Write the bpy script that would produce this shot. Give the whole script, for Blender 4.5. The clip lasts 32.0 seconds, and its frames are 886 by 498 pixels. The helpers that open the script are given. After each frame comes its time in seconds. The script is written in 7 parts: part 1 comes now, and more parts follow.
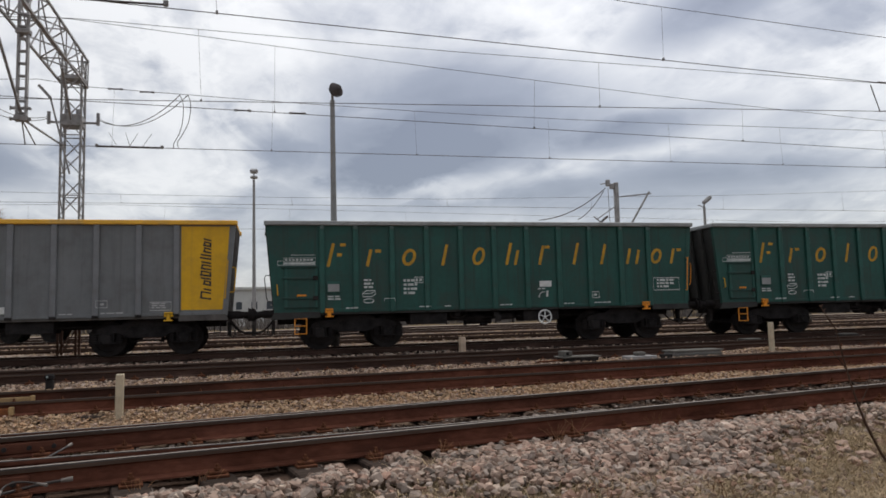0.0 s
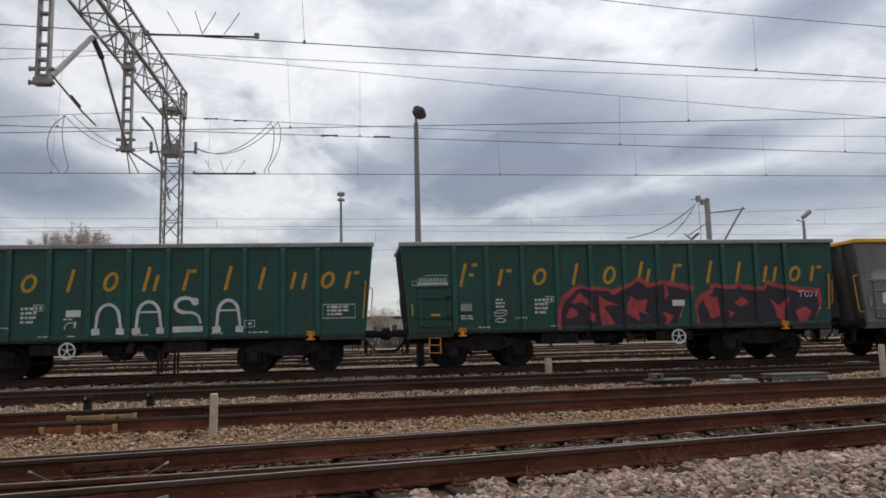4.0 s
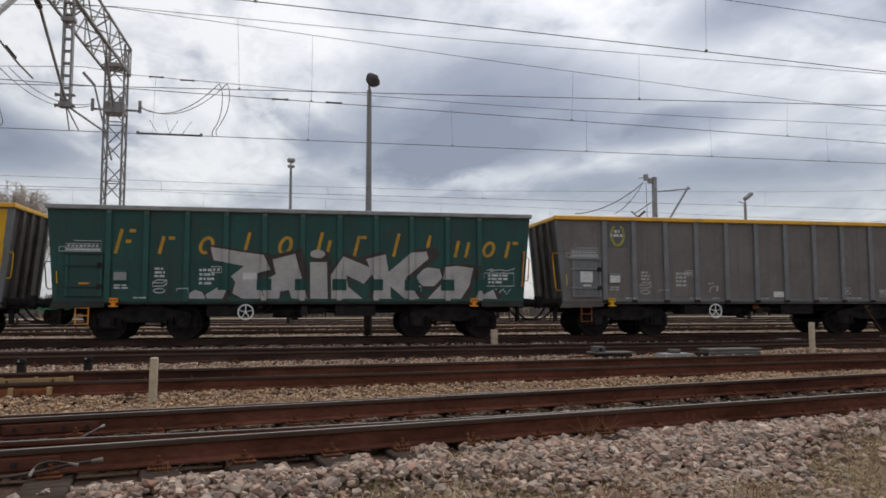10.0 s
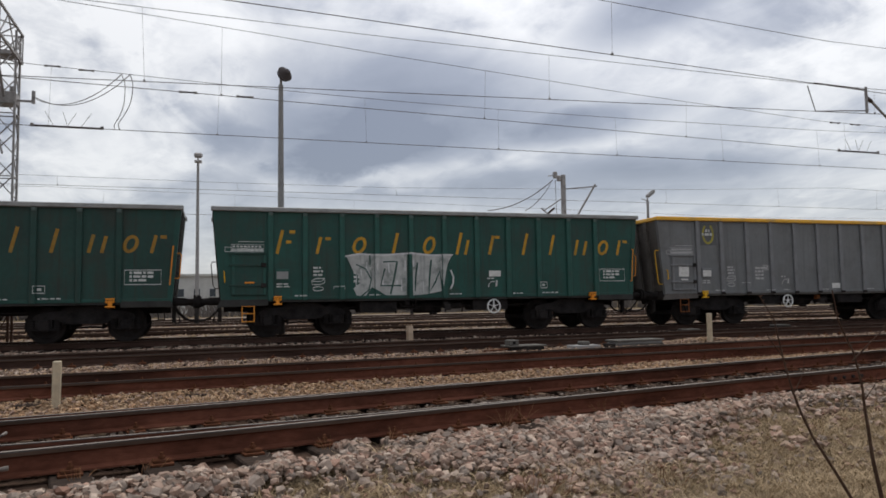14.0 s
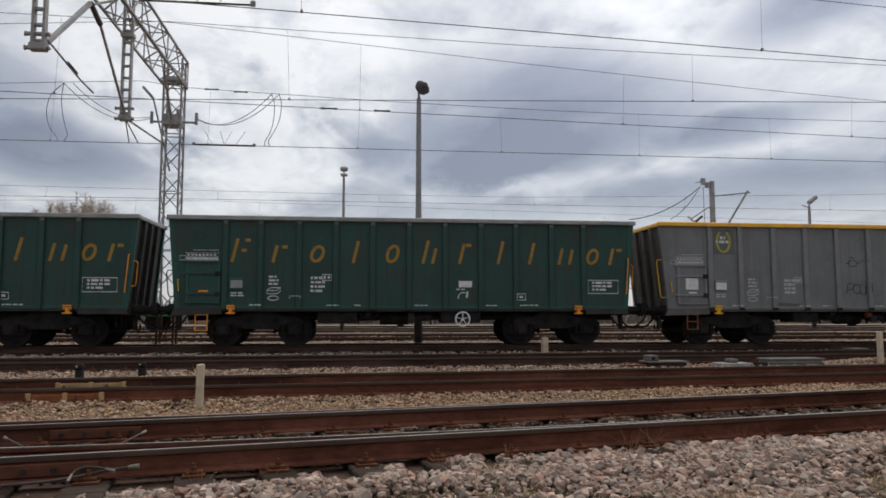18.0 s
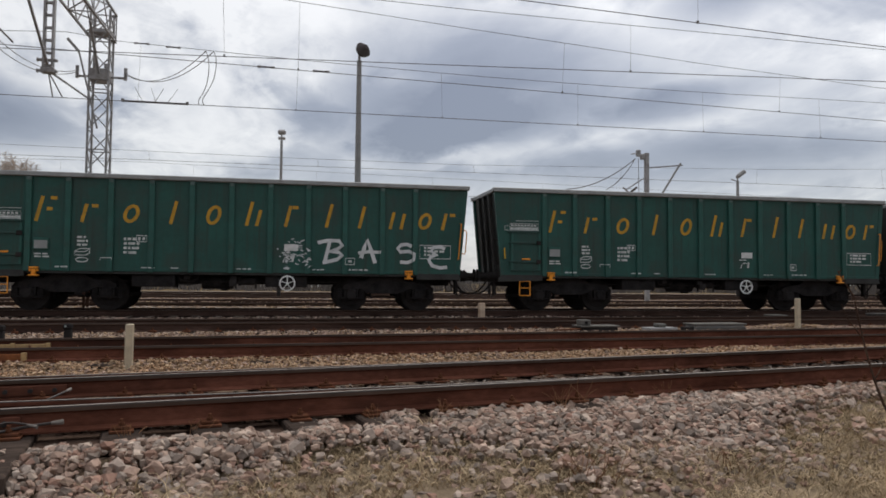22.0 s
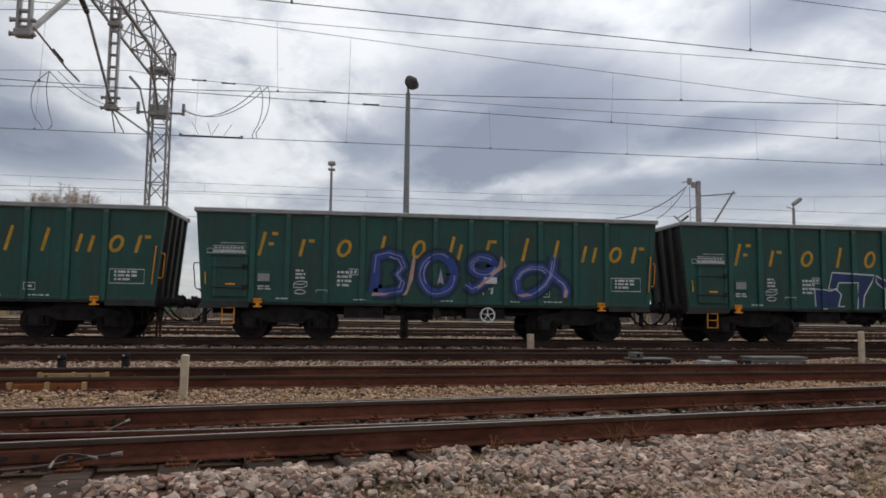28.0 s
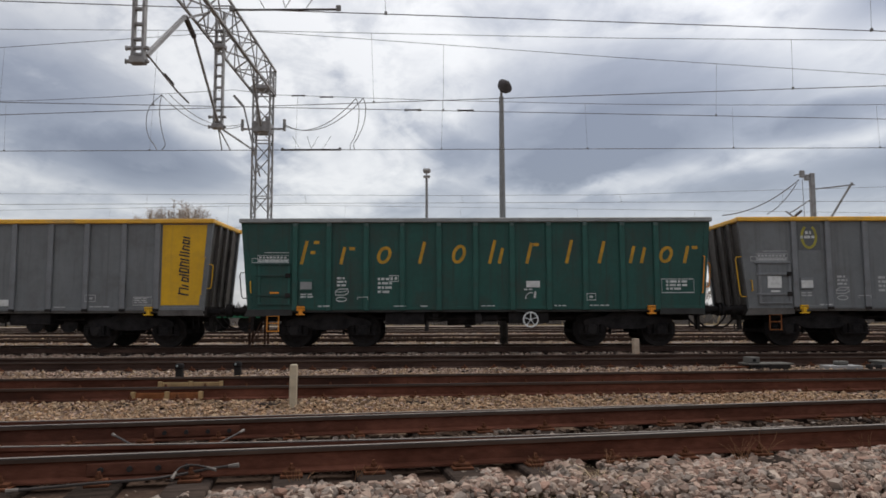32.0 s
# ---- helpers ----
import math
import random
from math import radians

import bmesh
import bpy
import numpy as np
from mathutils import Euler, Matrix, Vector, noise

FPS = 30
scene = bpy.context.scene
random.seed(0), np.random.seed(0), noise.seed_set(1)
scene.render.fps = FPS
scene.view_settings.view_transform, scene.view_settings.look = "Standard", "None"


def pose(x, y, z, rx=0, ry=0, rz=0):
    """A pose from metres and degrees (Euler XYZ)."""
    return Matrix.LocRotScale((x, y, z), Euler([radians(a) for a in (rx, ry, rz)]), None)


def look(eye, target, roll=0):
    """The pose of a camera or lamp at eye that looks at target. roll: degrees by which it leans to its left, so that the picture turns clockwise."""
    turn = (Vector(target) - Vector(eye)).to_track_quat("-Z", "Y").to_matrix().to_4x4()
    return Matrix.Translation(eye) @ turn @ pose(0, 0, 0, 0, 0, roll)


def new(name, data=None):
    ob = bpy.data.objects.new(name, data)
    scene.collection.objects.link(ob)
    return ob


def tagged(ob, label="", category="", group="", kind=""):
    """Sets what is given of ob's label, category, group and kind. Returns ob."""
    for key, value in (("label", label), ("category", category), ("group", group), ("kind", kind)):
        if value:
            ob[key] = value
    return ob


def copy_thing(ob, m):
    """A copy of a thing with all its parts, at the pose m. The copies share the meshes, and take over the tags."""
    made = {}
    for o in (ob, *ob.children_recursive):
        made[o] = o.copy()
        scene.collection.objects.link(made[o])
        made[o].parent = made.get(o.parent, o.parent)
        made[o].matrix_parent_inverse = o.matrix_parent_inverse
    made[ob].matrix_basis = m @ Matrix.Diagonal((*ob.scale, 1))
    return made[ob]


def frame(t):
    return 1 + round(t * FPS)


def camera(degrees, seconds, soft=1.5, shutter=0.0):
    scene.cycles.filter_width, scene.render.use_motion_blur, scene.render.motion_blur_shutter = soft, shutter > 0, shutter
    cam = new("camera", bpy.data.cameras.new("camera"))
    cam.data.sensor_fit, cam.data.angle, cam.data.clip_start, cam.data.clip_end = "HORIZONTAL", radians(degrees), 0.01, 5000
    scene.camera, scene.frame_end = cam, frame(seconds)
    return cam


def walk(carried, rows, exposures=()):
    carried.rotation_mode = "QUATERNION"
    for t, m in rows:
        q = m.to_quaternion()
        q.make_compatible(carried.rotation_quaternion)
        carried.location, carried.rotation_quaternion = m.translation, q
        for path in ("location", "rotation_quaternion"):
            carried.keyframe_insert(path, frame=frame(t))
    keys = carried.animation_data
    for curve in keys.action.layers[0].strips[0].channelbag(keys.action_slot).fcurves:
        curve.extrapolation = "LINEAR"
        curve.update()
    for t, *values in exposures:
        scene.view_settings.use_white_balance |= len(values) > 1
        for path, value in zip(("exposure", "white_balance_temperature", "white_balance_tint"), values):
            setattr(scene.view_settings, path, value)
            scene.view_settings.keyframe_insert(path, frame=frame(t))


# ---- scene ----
cam = camera(63.01, 32.0, soft=1.7)
# seconds, eye x y z, yaw, pitch, lean
PATH = [
    (0.0, -0.054, -0.111, 0.928, -13.458, 5.098, -1.429),
    (0.5, -0.070, -0.095, 0.949, -13.410, 5.124, 0.144),
    (1.0, -0.065, -0.091, 0.944, -12.115, 5.244, -0.782),
    (1.5, -0.048, -0.086, 0.929, -11.563, 5.370, -0.761),
    (2.0, -0.055, -0.078, 0.942, -11.422, 4.770, -1.181),
    (2.5, -0.025, -0.111, 0.923, -12.374, 4.806, -1.113),
    (3.0, -0.077, -0.054, 0.951, -9.067, 5.144, -1.289),
    (3.5, -0.047, -0.061, 0.962, -6.759, 6.915, -1.660),
    (5.5, -0.030, -0.021, 0.934, -7.608, 6.057, -0.045),
    (6.0, -0.028, -0.010, 0.945, -6.631, 6.173, -0.138),
    (6.5, -0.022, -0.032, 0.947, -5.704, 5.764, -0.139),
    (7.0, -0.025, -0.020, 0.957, -4.797, 5.727, -0.275),
    (7.5, -0.008, -0.033, 0.957, -6.484, 6.213, -0.215),
    (8.0, -0.004, -0.044, 0.949, -7.214, 6.355, 0.179),
    (8.5, -0.015, -0.042, 0.948, -7.975, 6.114, 0.563),
    (9.0, -0.018, -0.041, 0.947, -8.602, 6.180, 0.539),
    (9.5, -0.023, -0.034, 0.931, -9.267, 4.879, 0.429),
    (10.0, -0.011, -0.047, 0.925, -10.696, 4.496, -0.071),
    (10.5, -0.030, -0.042, 0.910, -10.914, 3.878, -0.055),
    (11.0, -0.034, -0.038, 0.903, -11.767, 2.997, 0.067),
    (11.5, -0.038, -0.031, 0.910, -12.365, 2.844, 0.221),
    (12.0, -0.054, -0.072, 0.908, -12.852, 3.787, -0.402),
    (12.5, -0.043, -0.067, 0.919, -14.175, 4.240, -0.583),
    (13.0, -0.050, -0.086, 0.905, -17.196, 3.560, -0.282),
    (13.5, -0.064, -0.083, 0.924, -19.092, 4.081, -0.798),
    (14.0, -0.088, -0.105, 0.916, -17.612, 4.174, -0.940),
    (14.5, -0.062, -0.098, 0.916, -15.871, 4.140, -0.496),
    (16.5, -0.096, -0.109, 0.914, -13.960, 4.125, -0.283),
    (17.0, -0.059, -0.067, 0.930, -13.251, 4.553, -0.688),
    (17.5, 0.088, -0.003, 0.923, -9.545, 5.919, -0.141),
    (18.0, 0.151, 0.029, 0.932, -6.375, 5.056, 0.014),
    (18.5, 0.189, 0.054, 0.936, -5.789, 4.339, -0.300),
    (19.0, 0.177, 0.045, 0.917, -7.988, 5.172, 0.585),
    (19.5, 0.196, 0.051, 0.864, -8.612, 3.769, 0.431),
    (20.0, 0.189, 0.059, 0.860, -9.873, 2.798, 1.276),
    (20.5, 0.187, 0.067, 0.847, -10.345, 2.484, 1.255),
    (21.0, 0.196, 0.074, 0.849, -10.602, 1.982, 0.867),
    (21.5, 0.186, 0.060, 0.843, -10.944, 2.184, 0.511),
    (22.0, 0.170, 0.035, 0.843, -11.194, 2.590, 0.504),
    (22.5, 0.162, 0.063, 0.846, -10.795, 2.463, 0.332),
    (23.0, 0.168, 0.054, 0.858, -10.921, 2.956, 1.042),
    (23.5, 0.174, 0.037, 0.862, -10.417, 2.863, 1.210),
    (24.0, 0.162, 0.048, 0.860, -9.708, 2.837, 1.218),
    (24.5, 0.152, 0.061, 0.866, -9.943, 3.572, 1.675),
    (25.0, 0.175, 0.041, 0.872, -9.607, 3.863, 1.061),
    (25.5, 0.162, 0.045, 0.872, -9.598, 3.825, 1.267),
    (27.5, 0.150, 0.050, 0.893, -8.976, 4.429, 0.926),
    (28.0, 0.138, 0.046, 0.887, -7.434, 4.824, 0.715),
    (28.5, 0.131, 0.060, 0.896, -5.523, 6.056, 0.791),
    (29.0, 0.148, 0.064, 0.884, -4.902, 5.418, 0.425),
    (29.5, 0.138, 0.068, 0.883, -3.689, 5.442, 0.297),
    (30.0, 0.110, 0.103, 0.895, -2.259, 5.077, 0.588),
    (30.5, 0.056, 0.153, 0.905, -2.051, 5.018, 0.334),
    (31.0, 0.016, 0.138, 0.900, -0.555, 5.110, -0.494),
    (31.5, 0.030, 0.151, 0.909, -1.176, 4.765, 0.128),
    (32.0, 0.075, 0.181, 0.924, 0.143, 5.133, -0.186),
]


def eye_pose(x, y, z, yaw, pitch, lean):
    yw, pt = radians(yaw), radians(pitch)
    ahead = Vector((-math.sin(yw) * math.cos(pt), math.cos(yw) * math.cos(pt), math.sin(pt)))
    return look((x, y, z), Vector((x, y, z)) + ahead, lean)


walk(cam, [(t, eye_pose(*row)) for t, *row in PATH])

# ---- world and light ----
SUN_EL, SUN_AZ = radians(55), radians(32)   # sun veiled by cloud, high beyond the train
world = bpy.data.worlds.new("overcast_sky")
scene.world = world
world.use_nodes = True
wn, wl = world.node_tree.nodes, world.node_tree.links
wn.clear()


def wnode(kind):
    return wn.new(kind)


def wmath(op, a, b=None, c=None):
    n = wnode("ShaderNodeMath")
    n.operation = op
    for i, v in enumerate((a, b, c)):
        if v is None:
            continue
        if isinstance(v, (int, float)):
            n.inputs[i].default_value = v
        else:
            wl.new(v, n.inputs[i])
    return n.outputs[0]


def wramp(value, stops):
    n = wnode("ShaderNodeValToRGB")
    e = n.color_ramp.elements
    while len(e) < len(stops):
        e.new(0.5)
    for el, (p, c) in zip(e, stops):
        el.position, el.color = p, (*c, 1)
    wl.new(value, n.inputs[0])
    return n.outputs[0]


def wmix(fac, a, b, blend="MIX"):
    n = wnode("ShaderNodeMix")
    n.data_type, n.blend_type = "RGBA", blend
    for sock, v in ((n.inputs[0], fac), (n.inputs[6], a), (n.inputs[7], b)):
        if isinstance(v, (int, float)):
            sock.default_value = v
        elif isinstance(v, tuple):
            sock.default_value = (*v, 1)
        else:
            wl.new(v, sock)
    return n.outputs[2]


def cloud_world():
    coord = wnode("ShaderNodeTexCoord").outputs["Generated"]
    sep = wnode("ShaderNodeSeparateXYZ")
    wl.new(coord, sep.inputs[0])
    up = wmath("MAXIMUM", sep.outputs[2], 0.0)
    deep = wmath("ADD", up, 0.10)
    flat = wnode("ShaderNodeCombineXYZ")
    wl.new(wmath("DIVIDE", sep.outputs[0], deep), flat.inputs[0])
    wl.new(wmath("DIVIDE", sep.outputs[1], deep), flat.inputs[1])

    def cloud_noise(scale, detail, rough, shift, stretch=(1, 1, 1), distort=0.4, source=None):
        m = wnode("ShaderNodeMapping")
        m.inputs["Location"].default_value = shift
        m.inputs["Scale"].default_value = stretch
        wl.new(source or flat.outputs[0], m.inputs[0])
        n = wnode("ShaderNodeTexNoise")
        wl.new(m.outputs[0], n.inputs["Vector"])
        n.inputs["Scale"].default_value, n.inputs["Detail"].default_value = scale, detail
        n.inputs["Roughness"].default_value, n.inputs["Distortion"].default_value = rough, distort
        return n.outputs[0]

    big = cloud_noise(0.55, 5, 0.55, (3.1, 1.7, 0), (1.0, 0.75, 1), 0.8)
    fine = cloud_noise(5.0, 10, 0.58, (0.4, 5.2, 0.3), (1.0, 1.0, 2.0), 0.7, coord)
    wisps = cloud_noise(4.5, 8, 0.62, (2.4, 0.2, 0), (1.0, 0.5, 1), 0.6)
    puffs = cloud_noise(11.0, 7, 0.55, (1.3, 0.7, 2.1), (1.0, 1.0, 1.5), 0.5, coord)
    ahead = wmath("GREATER_THAN", sep.outputs[1], 0.0)

    ragged = wmath("ADD", wmath("MULTIPLY", wmath("SUBTRACT", fine, 0.5), 2.0), wmath("MULTIPLY", wmath("SUBTRACT", wisps, 0.5), 0.8))
    ragged = wmath("ADD", ragged, wmath("MULTIPLY", wmath("SUBTRACT", puffs, 0.5), 1.2))

    def bank(x, z, w, h, amount, tilt=0.0):
        """A ragged bank of thicker (or thinner) cloud beyond the train."""
        ox, oz = wmath("SUBTRACT", sep.outputs[0], x), wmath("SUBTRACT", sep.outputs[2], z)
        oz = wmath("SUBTRACT", oz, wmath("MULTIPLY", ox, tilt))
        dx, dz = wmath("DIVIDE", ox, w), wmath("DIVIDE", oz, h)
        far = wmath("SQRT", wmath("ADD", wmath("MULTIPLY", dx, dx), wmath("MULTIPLY", dz, dz)))
        far = wmath("ADD", far, ragged)
        core = wmath("MINIMUM", wmath("MAXIMUM", wmath("SUBTRACT", 1.4, far), 0.0), 1.0)
        return wmath("MULTIPLY", wmath("MULTIPLY", core, ahead), amount)

    dark = 0.0
    for item in ((0.14, 0.226, 0.10, 0.045, 0.75), (0.29, 0.275, 0.17, 0.055, 0.55, -0.15), (0.27, 0.222, 0.13, 0.032, 0.65, 0.1), (-0.39, 0.195, 0.10, 0.034, 0.9, -0.1), (-0.52, 0.27, 0.13, 0.06, 0.6, 0.0),
                 (0.01, 0.222, 0.04, 0.025, 0.5), (0.46, 0.232, 0.10, 0.022, 0.6, 0.1), (0.53, 0.176, 0.09, 0.018, 0.5, -0.1), (0.70, 0.20, 0.12, 0.04, 0.4), (0.53, 0.37, 0.07, 0.035, 0.6, 0.3),
                 (-0.14, 0.23, 0.10, 0.10, -0.55), (0.42, 0.20, 0.15, 0.02, -0.22, 0.22), (0.17, 0.172, 0.10, 0.014, -0.3, 0.1), (0.22, 0.39, 0.45, 0.05, -0.12), (0.74, 0.30, 0.08, 0.13, -0.6), (0.56, 0.32, 0.10, 0.08, 0.12), (0.175, 0.198, 0.075, 0.026, 0.5, 0.1), (0.235, 0.262, 0.085, 0.022, 0.35, 0.15), (-0.03, 0.32, 0.05, 0.10, -0.35),
                 (-0.26, 0.26, 0.07, 0.05, -0.5), (-0.25, 0.33, 0.12, 0.05, -0.4), (0.23, 0.212, 0.06, 0.03, 0.35), (0.34, 0.155, 0.32, 0.025, 0.45)):
        dark = wmath("ADD", dark, bank(*item))
    sun = wmath("ADD", wmath("MULTIPLY", sep.outputs[0], math.sin(SUN_AZ) * math.cos(SUN_EL)),
                wmath("ADD", wmath("MULTIPLY", sep.outputs[1], math.cos(SUN_AZ) * math.cos(SUN_EL)), wmath("MULTIPLY", sep.outputs[2], math.sin(SUN_EL))))
    near_sun = wmath("POWER", wmath("MAXIMUM", sun, 0.0), 7.0)
    d = wmath("ADD", wmath("MULTIPLY", big, 0.38), wmath("ADD", wmath("MULTIPLY", fine, 0.46), wmath("SUBTRACT", wmath("MULTIPLY", wisps, 0.24), 0.02)))
    d = wmath("ADD", d, wmath("MULTIPLY", dark, 0.29))
    d = wmath("ADD", d, wmath("MULTIPLY", wmath("SUBTRACT", puffs, 0.5), 0.22))
    d = wmath("SUBTRACT", d, wmath("MULTIPLY", near_sun, 0.16))
    cloud = wramp(d, [(0.33, (0.80, 0.795, 0.79)), (0.45, (0.635, 0.638, 0.652)), (0.54, (0.45, 0.463, 0.502)), (0.64, (0.29, 0.308, 0.362)), (0.78, (0.195, 0.21, 0.26))])
    low = wramp(sep.outputs[2], [(0.0, (1, 1, 1)), (0.17, (0, 0, 0))])
    cloud = wmix(wmath("MULTIPLY", low, 0.55), cloud, (0.505, 0.515, 0.545))
    glow = wnode("ShaderNodeCombineColor")
    for i in range(3):
        wl.new(wmath("ADD", wmath("ADD", 1.0, wmath("MULTIPLY", near_sun, 0.9)), wmath("MULTIPLY", wmath("POWER", up, 2.5), 0.9)), glow.inputs[i])
    cloud = wmix(1.0, cloud, glow.outputs[0], "MULTIPLY")
    sky = wnode("ShaderNodeTexSky")
    sky.sky_type, sky.sun_disc = "NISHITA", False
    sky.sun_elevation, sky.sun_rotation = SUN_EL, SUN_AZ
    clear = wnode("ShaderNodeBackground")
    clear.inputs[1].default_value = 0.02
    wl.new(sky.outputs[0], clear.inputs[0])
    veil = wnode("ShaderNodeBackground")
    veil.inputs[1].default_value = 0.92
    wl.new(cloud, veil.inputs[0])
    add = wnode("ShaderNodeAddShader")
    wl.new(clear.outputs[0], add.inputs[0])
    wl.new(veil.outputs[0], add.inputs[1])
    wl.new(add.outputs[0], wnode("ShaderNodeOutputWorld").inputs[0])


cloud_world()
sun_data = bpy.data.lights.new("sun", "SUN")
sun_data.energy, sun_data.angle, sun_data.color = 1.5, radians(24), (1.0, 0.96, 0.9)
sun_lamp = new("sun", sun_data)
sun_lamp.matrix_world = look((0, 0, 0), (-math.sin(SUN_AZ) * math.cos(SUN_EL), -math.cos(SUN_AZ) * math.cos(SUN_EL), -math.sin(SUN_EL)))
scene.view_settings.exposure = 0.0

# ---- materials ----


def material(name, base, rough=0.7, metal=0.0, vary=0.25, scale=2.0, second=None, second_amount=0.0, second_scale=0.6, bump=0.1, bump_scale=40.0,
             stretch=(1, 1, 1), per_object=0.0, per_island=0.0, streak=None, streak_amount=0.0):
    """Paint, steel, stone or wood: a base colour that varies at two scales, a second colour in stains, streaks that run down, and a fine relief."""
    m = bpy.data.materials.new(name)
    m.use_nodes = True
    nt = m.node_tree
    nodes, links = nt.nodes, nt.links
    bsdf = nodes["Principled BSDF"]
    bsdf.inputs["Metallic"].default_value = metal
    bsdf.inputs["Specular IOR Level"].default_value = 0.0 if rough >= 0.8 else 0.35
    coord = nodes.new("ShaderNodeTexCoord")
    mapping = nodes.new("ShaderNodeMapping")
    mapping.inputs["Scale"].default_value = stretch
    links.new(coord.outputs["Object"], mapping.inputs[0])

    def noise_tex(s, detail=5, vec=None, rough_n=0.55):
        n = nodes.new("ShaderNodeTexNoise")
        n.inputs["Scale"].default_value, n.inputs["Detail"].default_value, n.inputs["Roughness"].default_value = s, detail, rough_n
        links.new(vec or mapping.outputs[0], n.inputs["Vector"])
        return n.outputs[0]

    def mul(a, b):
        n = nodes.new("ShaderNodeMath")
        n.operation = "MULTIPLY"
        links.new(a, n.inputs[0])
        n.inputs[1].default_value = b
        return n.outputs[0]

    def ranged(v, lo, hi, a=0.0, b=1.0):
        n = nodes.new("ShaderNodeMapRange")
        links.new(v, n.inputs[0])
        for i, x in enumerate((lo, hi, a, b)):
            n.inputs[i + 1].default_value = x
        return n.outputs[0]

    def mixed(fac, a, b, blend="MIX"):
        n = nodes.new("ShaderNodeMix")
        n.data_type, n.blend_type = "RGBA", blend
        for sock, v in ((n.inputs[0], fac), (n.inputs[6], a), (n.inputs[7], b)):
            if isinstance(v, tuple):
                sock.default_value = (*v, 1)
            elif isinstance(v, float):
                sock.default_value = v
            else:
                links.new(v, sock)
        return n.outputs[2]

    big, fine = noise_tex(scale), noise_tex(scale * 9)
    darker = tuple(c * (1 - vary) for c in base)
    lighter = tuple(min(1, c * (1 + vary)) for c in base)
    colour = mixed(ranged(big, 0.3, 0.7), darker, lighter)
    grain = nodes.new("ShaderNodeCombineColor")
    g = ranged(fine, 0.25, 0.75, 1 - vary * 0.5, 1 + vary * 0.5)
    for i in range(3):
        links.new(g, grain.inputs[i])
    colour = mixed(1.0, colour, grain.outputs[0], "MULTIPLY")
    if second:
        colour = mixed(mul(ranged(noise_tex(second_scale, 8, None, 0.65), 0.5, 0.68), second_amount), colour, second)
    if streak:
        sm = nodes.new("ShaderNodeMapping")
        sm.inputs["Scale"].default_value = (7.0, 7.0, 0.35)
        links.new(coord.outputs["Object"], sm.inputs[0])
        colour = mixed(mul(ranged(noise_tex(1.3, 6, sm.outputs[0], 0.6), 0.52, 0.75), streak_amount), colour, streak)
    for amount, node_name, out in ((per_object, "ShaderNodeObjectInfo", "Random"), (per_island, "ShaderNodeNewGeometry", "Random Per Island")):
        if amount:
            r = nodes.new(node_name)
            tint = nodes.new("ShaderNodeCombineColor")
            k = ranged(r.outputs[out], 0, 1, 1 - amount, 1 + amount)
            for i in range(3):
                links.new(k, tint.inputs[i])
            colour = mixed(1.0, colour, tint.outputs[0], "MULTIPLY")
    links.new(colour, bsdf.inputs["Base Color"])
    links.new(ranged(big, 0.3, 0.7, max(0.05, rough - 0.1), min(1, rough + 0.1)), bsdf.inputs["Roughness"])
    if bump:
        b = nodes.new("ShaderNodeBump")
        b.inputs["Strength"].default_value, b.inputs["Distance"].default_value = bump, 0.02
        links.new(noise_tex(bump_scale, 6), b.inputs["Height"])
        links.new(b.outputs[0], bsdf.inputs["Normal"])
    return m


GREEN = material("green_paint", (0.013, 0.066, 0.052), 0.5, 0, 0.22, 0.9, (0.032, 0.046, 0.037), 0.7, 1.3, 0.04, 6, streak=(0.024, 0.034, 0.028), streak_amount=0.75)
GREEN_RIB = material("green_rib_paint", (0.017, 0.080, 0.064), 0.5, 0, 0.2, 1.5, (0.035, 0.05, 0.04), 0.5, 2.0, 0.04, 9, streak=(0.022, 0.045, 0.036), streak_amount=0.6)
GREEN_GRIMY = material("grimy_green_paint", (0.016, 0.054, 0.044), 0.6, 0, 0.25, 0.9, (0.036, 0.040, 0.032), 0.8, 1.0, 0.04, 6, streak=(0.030, 0.032, 0.025), streak_amount=0.85)
GREEN_END = material("sooty_green_paint", (0.034, 0.034, 0.031), 0.7, 0, 0.3, 1.2, (0.018, 0.016, 0.015), 0.9, 1.2, 0.05, 9)
GREY = material("grey_paint", (0.156, 0.164, 0.167), 0.55, 0, 0.12, 0.8, (0.105, 0.10, 0.095), 0.6, 1.1, 0.04, 6, streak=(0.095, 0.09, 0.085), streak_amount=0.55)
GREY_TAUPE = material("grimy_taupe_paint", (0.158, 0.143, 0.131), 0.6, 0, 0.14, 0.8, (0.11, 0.095, 0.082), 0.6, 1.1, 0.04, 6, streak=(0.10, 0.088, 0.078), streak_amount=0.6)
GREY_RIB = material("grey_rib_paint", (0.175, 0.181, 0.188), 0.55, 0, 0.14, 1.5, (0.14, 0.13, 0.12), 0.5, 2.0, 0.04, 9, streak=(0.10, 0.095, 0.09), streak_amount=0.5)
GREY_END = material("sooty_grey_paint", (0.105, 0.095, 0.086), 0.7, 0, 0.3, 1.2, (0.035, 0.03, 0.028), 0.8, 1.2, 0.05, 9)
RIM_GREY = material("galvanised_rim", (0.27, 0.275, 0.27), 0.5, 0.2, 0.18, 1.2, (0.16, 0.15, 0.14), 0.5, 2.5, 0.05, 20)
RIB_PALE = material("rubbed_pale_rib_top", (0.075, 0.105, 0.098), 0.6, 0, 0.3, 5, (0.03, 0.07, 0.058), 0.7, 6.0, 0.03, 20)
